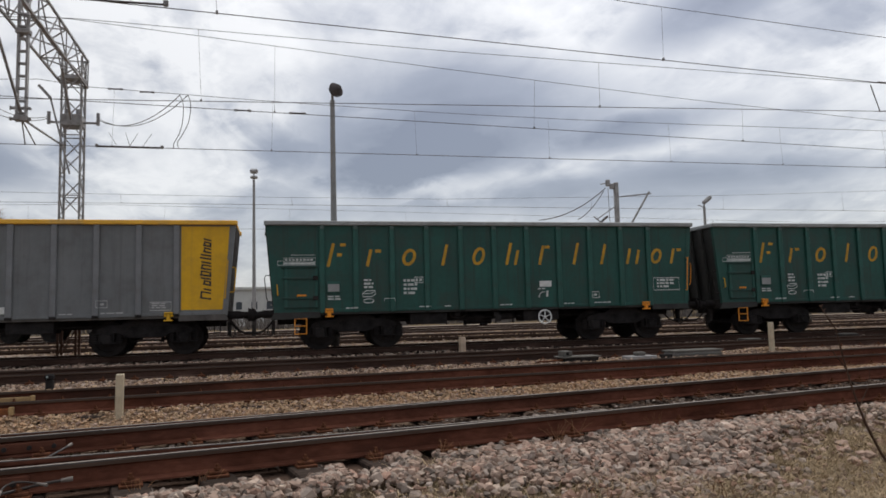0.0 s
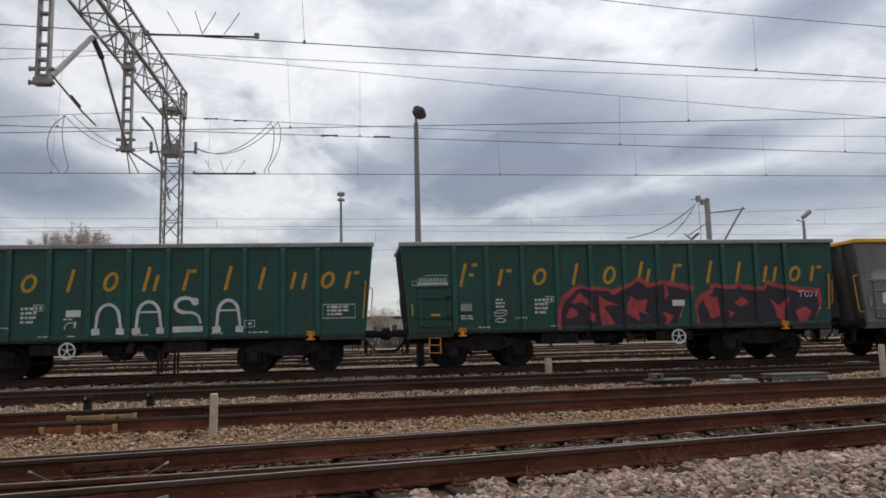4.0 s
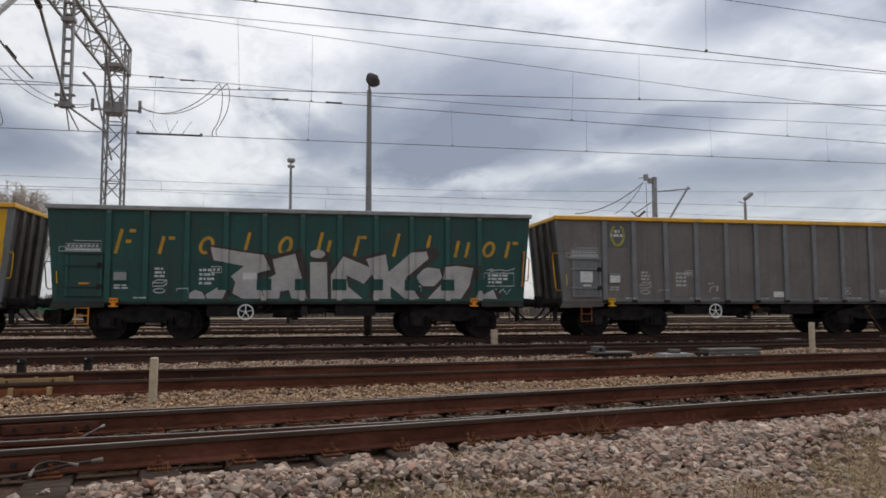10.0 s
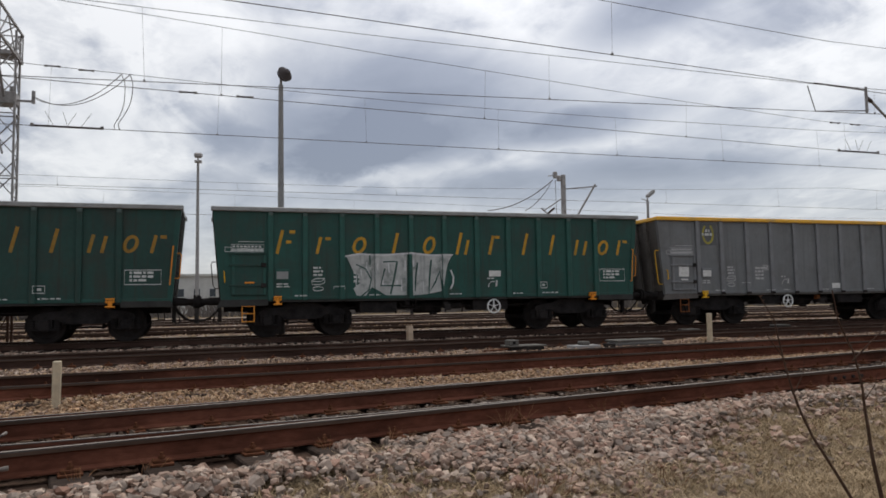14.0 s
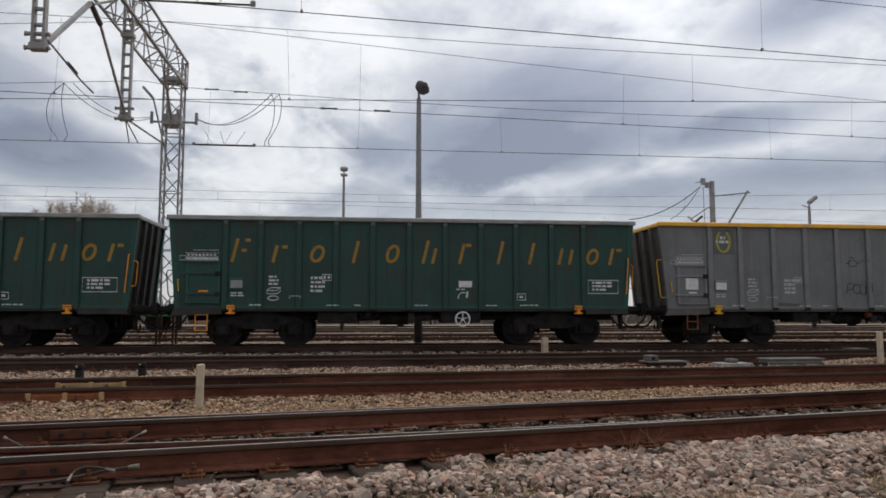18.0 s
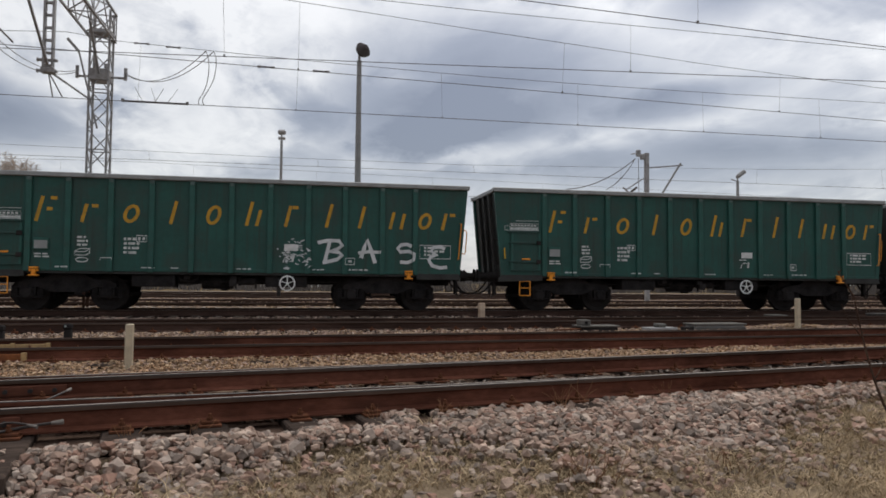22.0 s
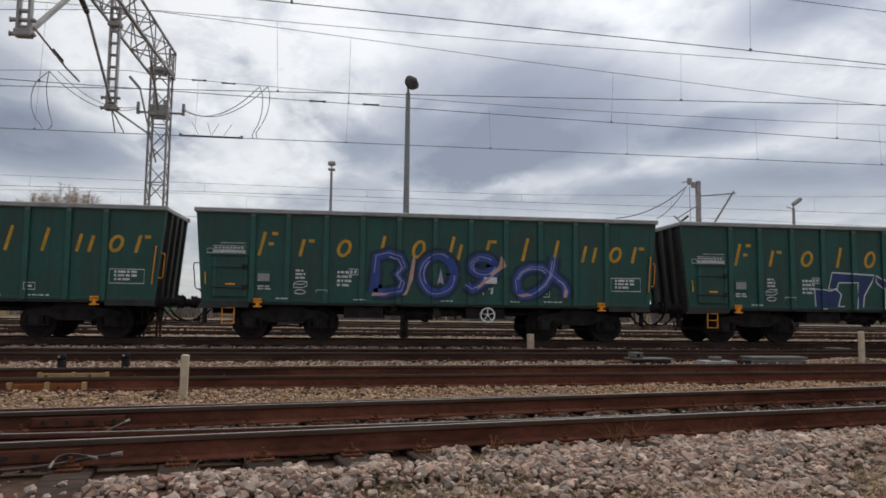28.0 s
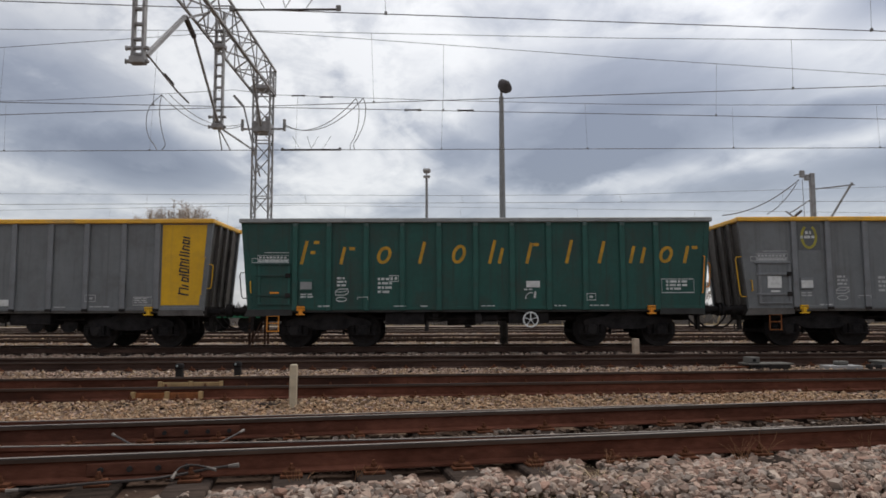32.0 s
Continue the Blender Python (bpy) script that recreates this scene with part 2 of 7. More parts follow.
RIM_YELLOW = material("yellow_rim_paint", (0.76, 0.41, 0.045), 0.5, 0, 0.12, 1.5, (0.30, 0.24, 0.14), 0.6, 1.6, 0.04, 20)
YELLOW = material("yellow_paint", (0.66, 0.37, 0.01), 0.5, 0, 0.1, 1.2, (0.42, 0.25, 0.04), 0.4, 2.0, 0.03, 10, streak=(0.35, 0.22, 0.05), streak_amount=0.3)
MARK_YELLOW = material("worn_yellow_lettering", (0.46, 0.25, 0.018), 0.6, 0, 0.22, 5, (0.16, 0.13, 0.04), 0.55, 7.0, 0.02, 20)
MARK_DULL = material("dirty_yellow_side_mark", (0.31, 0.17, 0.022), 0.65, 0, 0.3, 5, (0.09, 0.10, 0.05), 0.8, 5.0, 0.02, 20)
GREY_PANEL = material("darker_grey_panel_paint", (0.105, 0.11, 0.112), 0.6, 0, 0.15, 2, (0.08, 0.075, 0.07), 0.6, 2.0, 0.03, 10)
RING_YELLOW = material("dull_lemon_paint", (0.33, 0.29, 0.045), 0.65, 0, 0.25, 5, (0.15, 0.15, 0.08), 0.6, 6.0, 0.02, 20)
MARK_DARK = material("dark_lettering", (0.03, 0.03, 0.03), 0.6, 0, 0.2, 5)
ORANGE = material("orange_paint", (0.70, 0.26, 0.02), 0.55, 0, 0.15, 6, (0.3, 0.12, 0.03), 0.5, 8)
WHITE_MARK = material("worn_white_marking", (0.55, 0.56, 0.54), 0.65, 0, 0.2, 8, (0.2, 0.24, 0.22), 0.7, 10)
DIM_MARK = material("dim_white_marking", (0.24, 0.27, 0.26), 0.7, 0, 0.25, 8, (0.08, 0.12, 0.11), 0.7, 9)
PLACARD = material("white_placard", (0.62, 0.62, 0.6), 0.6, 0, 0.12, 8, (0.4, 0.39, 0.35), 0.5, 9)
BLACK = material("sooty_black_steel", (0.025, 0.023, 0.023), 0.82, 0.0, 0.4, 3, (0.04, 0.034, 0.03), 0.6, 4.0, 0.15, 30)
BLACK_DUSTY = material("dusty_black_steel", (0.032, 0.029, 0.028), 0.82, 0.0, 0.4, 4, (0.05, 0.043, 0.038), 0.6, 5.0, 0.15, 30)
TYRE = material("wheel_steel", (0.029, 0.026, 0.025), 0.82, 0.0, 0.3, 4, (0.03, 0.022, 0.018), 0.5, 6.0, 0.08, 30)
WHEEL_WHITE = material("white_brake_wheel_paint", (0.68, 0.69, 0.68), 0.5, 0, 0.1, 8, (0.4, 0.38, 0.35), 0.4, 12)
SILVER_SPRAY = material("silver_spray_paint", (0.40, 0.385, 0.37), 0.5, 0.1, 0.15, 2, (0.27, 0.25, 0.24), 0.5, 2.5)
BROWN_SPRAY = material("dark_brown_spray_paint", (0.045, 0.035, 0.032), 0.6, 0, 0.3, 2)
RED_SPRAY = material("red_spray_paint", (0.37, 0.055, 0.055), 0.6, 0, 0.25, 3, (0.20, 0.04, 0.045), 0.6, 4)
WHITE_SPRAY = material("white_spray_paint", (0.56, 0.57, 0.57), 0.6, 0, 0.15, 3, (0.34, 0.37, 0.37), 0.5, 4)
WASHED_SPRAY = material("washed_white_spray_paint", (0.42, 0.43, 0.42), 0.7, 0, 0.2, 3, (0.06, 0.10, 0.085), 0.8, 2.2, streak=(0.10, 0.13, 0.12), streak_amount=0.6)
BLUE_SPRAY = material("blue_spray_paint", (0.028, 0.060, 0.25), 0.6, 0, 0.3, 3, (0.018, 0.03, 0.11), 0.6, 4)
NAVY_SPRAY = material("navy_spray_paint", (0.020, 0.036, 0.115), 0.6, 0, 0.3, 3, (0.014, 0.045, 0.07), 0.6, 2.5)
HALO_SPRAY = material("blue_black_overspray", (0.014, 0.030, 0.048), 0.6, 0, 0.3, 3, (0.013, 0.055, 0.048), 0.6, 3.0)
PALE_SPRAY = material("pale_lilac_spray_paint", (0.30, 0.30, 0.44), 0.6, 0, 0.2, 3, (0.42, 0.30, 0.32), 0.6, 2)
BRIGHT_RED_SPRAY = material("bright_red_spray_paint", (0.48, 0.055, 0.04), 0.6, 0, 0.2, 3, (0.30, 0.03, 0.03), 0.5, 3)
BLUEBLACK_SPRAY = material("blue_black_spray_paint", (0.028, 0.022, 0.032), 0.55, 0, 0.3, 3)
PINK_SPRAY = material("faded_pink_spray_paint", (0.42, 0.27, 0.25), 0.6, 0, 0.2, 3)
GREEN_PATCH = material("fresh_green_patch_paint", (0.012, 0.062, 0.05), 0.6, 0, 0.2, 3)
RAIL_SIDE = material("rusty_rail", (0.116, 0.046, 0.030), 0.9, 0.0, 0.45, 3, (0.040, 0.022, 0.017), 0.95, 0.6, 0.3, 40, stretch=(0.35, 1, 1))
RAIL_FAR = material("dark_brown_rail", (0.062, 0.038, 0.030), 0.9, 0.0, 0.4, 3, (0.03, 0.021, 0.018), 0.7, 1.3, 0.2, 40, stretch=(0.35, 1, 1))
RAIL_TOP = material("dark_rail_head", (0.032, 0.028, 0.026), 0.85, 0.0, 0.25, 6, (0.05, 0.035, 0.028), 0.6, 2.0, 0.05, 40, stretch=(0.12, 1, 1))
RAIL_BAND = material("worn_running_band", (0.20, 0.165, 0.14), 0.6, 0.25, 0.2, 6, (0.15, 0.12, 0.10), 0.6, 2.0, 0.05, 40, stretch=(0.12, 1, 1))
RAIL_DULL = material("dull_rail_head", (0.070, 0.047, 0.036), 0.85, 0.0, 0.25, 6, (0.05, 0.03, 0.022), 0.6, 2.0, 0.08, 40, stretch=(0.12, 1, 1))
SLEEPER = material("dark_timber_sleeper", (0.042, 0.032, 0.027), 0.9, 0, 0.35, 3, (0.075, 0.05, 0.038), 0.5, 3.0, 0.5, 18, stretch=(1, 6, 1), per_object=0.25)
PLATE_RUST = material("rusty_baseplate", (0.115, 0.048, 0.027), 0.85, 0.1, 0.4, 8, (0.05, 0.03, 0.025), 0.5, 12, 0.3, 60)
STONE = material("grey_pink_ballast_stone", (0.295, 0.215, 0.170), 0.9, 0, 0.2, 6, (0.27, 0.165, 0.125), 0.6, 1.2, 0.35, 45, per_island=0.38)
STONE_ROSE = material("rosy_ballast_stone", (0.27, 0.175, 0.135), 0.9, 0, 0.2, 6, (0.24, 0.125, 0.09), 0.6, 1.2, 0.35, 45, per_island=0.3)
STONE_PALE = material("pale_grey_ballast_stone", (0.37, 0.295, 0.24), 0.9, 0, 0.2, 6, (0.32, 0.22, 0.165), 0.5, 1.5, 0.35, 45, per_island=0.3)
STONE_TAN = material("rust_stained_ballast_stone", (0.32, 0.205, 0.125), 0.9, 0, 0.25, 6, (0.22, 0.125, 0.075), 0.6, 0.8, 0.3, 45, per_island=0.3)
STONE_GREY = material("warm_grey_ballast_stone", (0.255, 0.208, 0.175), 0.9, 0, 0.25, 6, (0.24, 0.18, 0.145), 0.6, 1.2, 0.35, 45, per_island=0.45)
STONE_DULL = material("dusty_dull_ballast_stone", (0.27, 0.195, 0.15), 0.9, 0, 0.25, 6, (0.13, 0.085, 0.062), 0.7, 0.7, 0.3, 45, per_island=0.3)
STONE_SAND = material("sandy_ballast_stone", (0.36, 0.255, 0.165), 0.9, 0, 0.22, 6, (0.26, 0.165, 0.10), 0.6, 0.7, 0.3, 45, per_island=0.22)
STONE_DARK = material("oily_ballast_stone", (0.095, 0.068, 0.052), 0.85, 0, 0.3, 6, (0.042, 0.027, 0.02), 0.7, 0.9, 0.3, 45, per_island=0.4)
BED = material("ballast_bed", (0.20, 0.142, 0.102), 0.95, 0, 0.35, 9, (0.11, 0.078, 0.058), 0.7, 0.7, 0.9, 26)
OILY_BED = material("oily_dark_bed", (0.085, 0.056, 0.042), 0.95, 0, 0.35, 9, (0.035, 0.025, 0.02), 0.7, 0.7, 0.9, 26)
GREY_BED = material("grey_gravel_bed", (0.27, 0.225, 0.19), 0.95, 0, 0.35, 6, (0.17, 0.135, 0.11), 0.7, 0.5, 0.9, 22)
DRY_TURF = material("matted_dry_turf", (0.205, 0.156, 0.106), 0.95, 0, 0.35, 5, (0.13, 0.094, 0.060), 0.7, 1.1, 1.0, 22)
EARTH = material("dry_grassy_ground", (0.125, 0.092, 0.055), 0.95, 0, 0.3, 2.2, (0.075, 0.055, 0.032), 0.7, 0.35, 0.9, 14)
STRAW = material("dry_straw_grass", (0.37, 0.282, 0.180), 0.9, 0, 0.2, 3, (0.25, 0.18, 0.11), 0.5, 0.8, 0, 10, per_island=0.35)
TWIG = material("bare_twig_bark", (0.065, 0.04, 0.03), 0.85, 0, 0.3, 12, (0.12, 0.085, 0.06), 0.5, 18, 0.2, 60)
WEED = material("dead_weed_stalk", (0.19, 0.10, 0.055), 0.9, 0, 0.3, 9)
CONCRETE = material("weathered_white_concrete", (0.47, 0.395, 0.285), 0.85, 0, 0.15, 6, (0.33, 0.31, 0.26), 0.6, 9.0, 0.25, 50)
RUSTY_POST = material("rust_streaked_concrete", (0.46, 0.36, 0.27), 0.85, 0, 0.2, 6, (0.38, 0.15, 0.06), 0.8, 4.0, 0.25, 50)
MAST = material("weathered_grey_mast_steel", (0.30, 0.29, 0.285), 0.7, 0.1, 0.2, 4, (0.12, 0.10, 0.09), 0.5, 5.0, 0.05, 30)
POLE = material("grey_concrete_pole", (0.28, 0.275, 0.27), 0.8, 0, 0.15, 3, (0.13, 0.12, 0.115), 0.5, 3.0, 0.15, 30)
WIRE = material("dull_grey_wire", (0.20, 0.19, 0.185), 0.6, 0.3, 0.2, 3, None, 0, 1, 0)
INSULATOR = material("brown_porcelain", (0.06, 0.045, 0.04), 0.35, 0, 0.2, 6, None, 0, 1, 0)
BOX_GREY = material("pale_grey_cabinet_paint", (0.120, 0.114, 0.104), 0.8, 0, 0.15, 6, (0.12, 0.11, 0.10), 0.5, 7.0, 0.1, 40)
HEATER = material("rusty_orange_cover_paint", (0.22, 0.085, 0.035), 0.8, 0, 0.3, 6, (0.12, 0.05, 0.03), 0.7, 7.0, 0.1, 40)
HEATER_PALE = material("pale_ochre_paint", (0.36, 0.24, 0.11), 0.75, 0, 0.25, 6, (0.2, 0.12, 0.07), 0.6, 7)
CABLE = material("grey_bond_cable", (0.040, 0.031, 0.027), 0.7, 0, 0.25, 20)
LUG = material("dusty_zinc_lug", (0.17, 0.145, 0.125), 0.7, 0.1, 0.25, 20, (0.10, 0.07, 0.055), 0.6, 24)
# Distance haze is mixed into these three colours.
SCRUB = material("hazy_grey_brown_scrub", (0.14, 0.125, 0.115), 0.95, 0, 0.25, 0.6, None, 0, 1, 0)
LEAFLESS = material("bare_grey_brown_branches", (0.42, 0.355, 0.30), 0.9, 0, 0.3, 2, None, 0, 1, 0)
FAR_WOOD = material("hazy_distant_wood", (0.15, 0.145, 0.14), 0.95, 0, 0.3, 0.3, None, 0, 1, 0)
WALL_PALE = material("pale_render_wall", (0.50, 0.50, 0.48), 0.85, 0, 0.1, 1)
ROOF_DARK = material("dark_roof", (0.09, 0.08, 0.08), 0.85, 0, 0.2, 1)
PANE = material("dark_window_glass", (0.05, 0.06, 0.07), 0.15, 0, 0.1, 1, None, 0, 1, 0)
FAR_GREEN = material("far_green_paint", (0.02, 0.14, 0.07), 0.6, 0, 0.2, 2)

# ---- mesh helpers ----


def part(name, bm, mat, parent=None, label="", smooth=False):
    """Links a bmesh as one mesh object under a thing or part."""
    me = bpy.data.meshes.new(name)
    bm.normal_update()
    bm.to_mesh(me)
    bm.free()
    for m in (mat if isinstance(mat, (list, tuple)) else [mat]):
        me.materials.append(m)
    if smooth:
        me.polygons.foreach_set("use_smooth", [True] * len(me.polygons))
    ob = new(name, me)
    if parent:
        ob.parent = parent
    return tagged(ob, label)


def same_part(name, source, parent, m):
    """Another part on the same mesh."""
    ob = new(name, source.data)
    ob.parent = parent
    ob.matrix_basis = m
    return ob


def box(bm, x0, x1, y0, y1, z0, z1, bevel=0.0, mat=0):
    r = bmesh.ops.create_cube(bm, size=1, matrix=Matrix.Translation(((x0 + x1) / 2, (y0 + y1) / 2, (z0 + z1) / 2)) @ Matrix.Diagonal((abs(x1 - x0), abs(y1 - y0), abs(z1 - z0), 1)))
    faces = list({f for v in r["verts"] for f in v.link_faces})
    if bevel:
        edges = list({e for v in r["verts"] for e in v.link_edges})
        faces = bmesh.ops.bevel(bm, geom=edges, offset=bevel, segments=1, affect="EDGES")["faces"] + faces
    for f in faces:
        if f.is_valid:
            f.material_index = mat
    return bm


def boxed(*args, **kw):
    return box(bmesh.new(), *args, **kw)


def rod(bm, a, b, r, r2=None, sides=8, caps=True):
    a, b = Vector(a), Vector(b)
    d = b - a
    m = Matrix.Translation((a + b) / 2) @ d.to_track_quat("Z", "Y").to_matrix().to_4x4()
    bmesh.ops.create_cone(bm, cap_ends=caps, segments=sides, radius1=r, radius2=r if r2 is None else r2, depth=d.length, matrix=m)
    return bm


def tube(bm, pts, r, sides=6, r_end=None):
    """A bent round bar or hose through points, tapering to r_end."""
    rings, n = [], len(pts)
    for i, p in enumerate(pts):
        a, b = Vector(pts[max(0, i - 1)]), Vector(pts[min(n - 1, i + 1)])
        q = (b - a).to_track_quat("Z", "Y")
        rr = r if r_end is None else r + (r_end - r) * i / (n - 1)
        rings.append([bm.verts.new(Vector(p) + q @ Vector((rr * math.cos(k * 2 * math.pi / sides), rr * math.sin(k * 2 * math.pi / sides), 0))) for k in range(sides)])
    for r0, r1 in zip(rings, rings[1:]):
        # match the ring's turn to its neighbour's, so that the skin does not twist
        best = min(range(sides), key=lambda o: sum((r0[k].co - r1[(k + o) % sides].co).length for k in range(sides)))
        r1[:] = r1[best:] + r1[:best]
        for k in range(sides):
            bm.faces.new((r0[k], r0[(k + 1) % sides], r1[(k + 1) % sides], r1[k]))
    bm.faces.new(rings[0][::-1])
    bm.faces.new(rings[-1])
    return bm


def beam(bm, a, b, w, h=None):
    """A square bar from a to b."""
    a, b = Vector(a), Vector(b)
    d = b - a
    m = Matrix.Translation((a + b) / 2) @ d.to_track_quat("Z", "Y").to_matrix().to_4x4() @ Matrix.Diagonal((w, h or w, d.length, 1))
    bmesh.ops.create_cube(bm, size=1, matrix=m)
    return bm


def sweep(bm, profile, path, mat_of=None):
    """Sweeps a closed (side, up) profile along a path that lies in plan."""
    rings = []
    for i, p in enumerate(path):
        a, b = Vector(path[max(0, i - 1)]), Vector(path[min(len(path) - 1, i + 1)])
        along = (b - a).normalized()
        side = Vector((-along.y, along.x, 0)).normalized()
        rings.append([bm.verts.new(Vector(p) + side * s + Vector((0, 0, u))) for s, u in profile])
    n = len(profile)
    for r0, r1 in zip(rings, rings[1:]):
        for i in range(n):
            f = bm.faces.new((r0[i], r1[i], r1[(i + 1) % n], r0[(i + 1) % n]))
            f.material_index = mat_of[i] if mat_of else 0
    bm.faces.new(rings[0])
    bm.faces.new(rings[-1][::-1])
    bmesh.ops.recalc_face_normals(bm, faces=bm.faces)
    return bm


def thing(name, label, category, group="", m=None, kind=""):
    ob = new(name)
    ob.empty_display_size = 0.3
    if m:
        ob.matrix_basis = m
    return tagged(ob, label, category, group, kind)


def wire_curve(name, pts, r, mat, label, category, group="", parent=None):
    """A wire through points as a thin round mesh."""
    bm = bmesh.new()
    rings = []
    for i, p in enumerate(pts):
        a, b = Vector(pts[max(0, i - 1)]), Vector(pts[min(len(pts) - 1, i + 1)])
        q = (b - a).to_track_quat("Z", "Y")
        rings.append([bm.verts.new(Vector(p) + q @ Vector((r * math.cos(k * math.pi / 2.5), r * math.sin(k * math.pi / 2.5), 0))) for k in range(5)])
    for r0, r1 in zip(rings, rings[1:]):
        for k in range(5):
            bm.faces.new((r0[k], r0[(k + 1) % 5], r1[(k + 1) % 5], r1[k]))
    ob = part(name, bm, mat, parent, label if not parent else "")
    if not parent:
        tagged(ob, label, category, group)
    return ob


def strands(name, a, b, r, mat, parent=None):
    """Many tapering twigs in one mesh, each a three-sided spike from a to b."""
    a, b, r = np.array(a, dtype=float), np.array(b, dtype=float), np.array(r, dtype=float)
    n = len(a)
    d = b - a
    s1 = np.cross(d, np.array([0.31, 0.95, 0.12]))
    s1 = s1 / np.maximum(np.linalg.norm(s1, axis=1), 1e-6)[:, None]
    s2 = np.cross(d, s1)
    s2 = s2 / np.maximum(np.linalg.norm(s2, axis=1), 1e-6)[:, None]
    rr = r[:, None]
    v = np.stack([a + s1 * rr, a + (-0.5 * s1 + 0.87 * s2) * rr, a + (-0.5 * s1 - 0.87 * s2) * rr, b], 1)
    faces = (np.array([(0, 1, 3), (1, 2, 3), (2, 0, 3)])[None] + 4 * np.arange(n)[:, None, None]).reshape(-1, 3)
    me = bpy.data.meshes.new(name)
    me.from_pydata(v.reshape(-1, 3), [], faces.tolist())
    me.materials.append(mat)
    ob = new(name, me)
    if parent:
        ob.parent = parent
    return tagged(ob)


def stones(name, spots, sizes, mats, label, rng, parent=None, blunt=False):
    """Many broken stones in one mesh of kind stuff: squashed, jittered angular blocks, or blunter twenty-sided lumps."""
    n = len(spots)
    if blunt:
        g = (1 + 5 ** 0.5) / 2
        base = np.array([(-1, g, 0), (1, g, 0), (-1, -g, 0), (1, -g, 0), (0, -1, g), (0, 1, g), (0, -1, -g), (0, 1, -g), (g, 0, -1), (g, 0, 1), (-g, 0, -1), (-g, 0, 1)]) * 0.44
        tri = np.array([(0, 11, 5), (0, 5, 1), (0, 1, 7), (0, 7, 10), (0, 10, 11), (1, 5, 9), (5, 11, 4), (11, 10, 2), (10, 7, 6), (7, 1, 8), (3, 9, 4), (3, 4, 2), (3, 2, 6), (3, 6, 8), (3, 8, 9), (4, 9, 5), (2, 4, 11), (6, 2, 10), (8, 6, 7), (9, 8, 1)])
        v = np.clip(np.repeat(base[None], n, 0) * 1.12 + rng.uniform(-0.38, 0.38, (n, 12, 3)), -0.50, 0.50)
    else:
        base = np.array([(x, y, z) for x in (-1, 1) for y in (-1, 1) for z in (-1, 1)]) * 0.56
        tri = np.array([(0, 1, 3), (0, 3, 2), (4, 6, 7), (4, 7, 5), (0, 4, 5), (0, 5, 1), (2, 3, 7), (2, 7, 6), (0, 2, 6), (0, 6, 4), (1, 5, 7), (1, 7, 3)])
        v = np.repeat(base[None], n, 0) + rng.uniform(-0.34, 0.34, (n, 8, 3))
    nv, nf = len(base), len(tri)
    v = v * rng.uniform(0.5 if not blunt else 0.62, 1.25, (n, 1, 3))
    ang = rng.uniform(0, 2 * np.pi, (n, 3))
    for ax in range(3):
        c, s = np.cos(ang[:, ax])[:, None], np.sin(ang[:, ax])[:, None]
        i, j = (ax + 1) % 3, (ax + 2) % 3
        vi, vj = v[:, :, i].copy(), v[:, :, j].copy()
        v[:, :, i], v[:, :, j] = vi * c - vj * s, vi * s + vj * c
    v[:, :, 2] *= 0.80 if blunt else 0.68
    v = v * sizes[:, None, None] * 0.56 + spots[:, None, :]
    me = bpy.data.meshes.new(name)
    faces = (tri[None] + nv * np.arange(n)[:, None, None]).reshape(-1, 3)
    me.vertices.add(nv * n)
    me.vertices.foreach_set("co", v.ravel())
    me.loops.add(faces.size)
    me.loops.foreach_set("vertex_index", faces.ravel().astype(np.int32))
    me.polygons.add(len(faces))
    me.polygons.foreach_set("loop_start", np.arange(0, faces.size, 3, dtype=np.int32))
    pick = rng.integers(0, len(mats), n)
    for m in mats:
        me.materials.append(m)
    me.polygons.foreach_set("material_index", np.repeat(pick, nf).astype(np.int32))
    me.polygons.foreach_set("use_smooth", np.zeros(len(faces), dtype=bool))
    me.update(calc_edges=True)
    ob = new(name, me)
    if parent:
        ob.parent = parent
    return tagged(ob, label, "ballast", "", "stuff")

# ---- ground and tracks ----
# each track: the near rail's y at x = 0, its slope in plan, the stretch along x, polish of the head
GAUGE = 1.505
TRACKS = {
    "near": (5.54, 0.205, -60, 60, RAIL_BAND),
    "second": (9.95, 0.10, -70, 80, RAIL_DULL),
    "third": (15.0, 0.065, -80, 90, RAIL_DULL),
    "train": (21.10, 0.0, -200, 200, RAIL_BAND),
    "fifth": (26.9, 0.0, -150, 150, RAIL_DULL),
    "sixth": (31.6, 0.0, -150, 150, RAIL_DULL),
    "seventh": (38.5, 0.0, -150, 150, RAIL_DULL),
    "eighth": (44.8, 0.0, -150, 150, RAIL_DULL),
    "ninth": (52.0, 0.0, -150, 150, RAIL_DULL),
}


def near_y(x):
    return 5.54 + 0.205 * x


def ground_z(x, y):
    """Height of the ground: level among the tracks, falling away before the nearest rail to a grassy strip."""
    d = near_y(x) * 0.98 - 0.25 - y
    bumpy = 0.03 * noise.noise(Vector((x * 0.9, y * 0.9, 0))) + 0.012 * noise.noise(Vector((x * 3, y * 3, 4)))
    if d < 0:
        return -0.225 + 0.4 * bumpy + 0.125 * min(1, max(0, y - 22.9))
    return -0.225 - 0.22 * min(1, d / 1.6) ** 1.2 + bumpy * min(1, 0.4 + d)


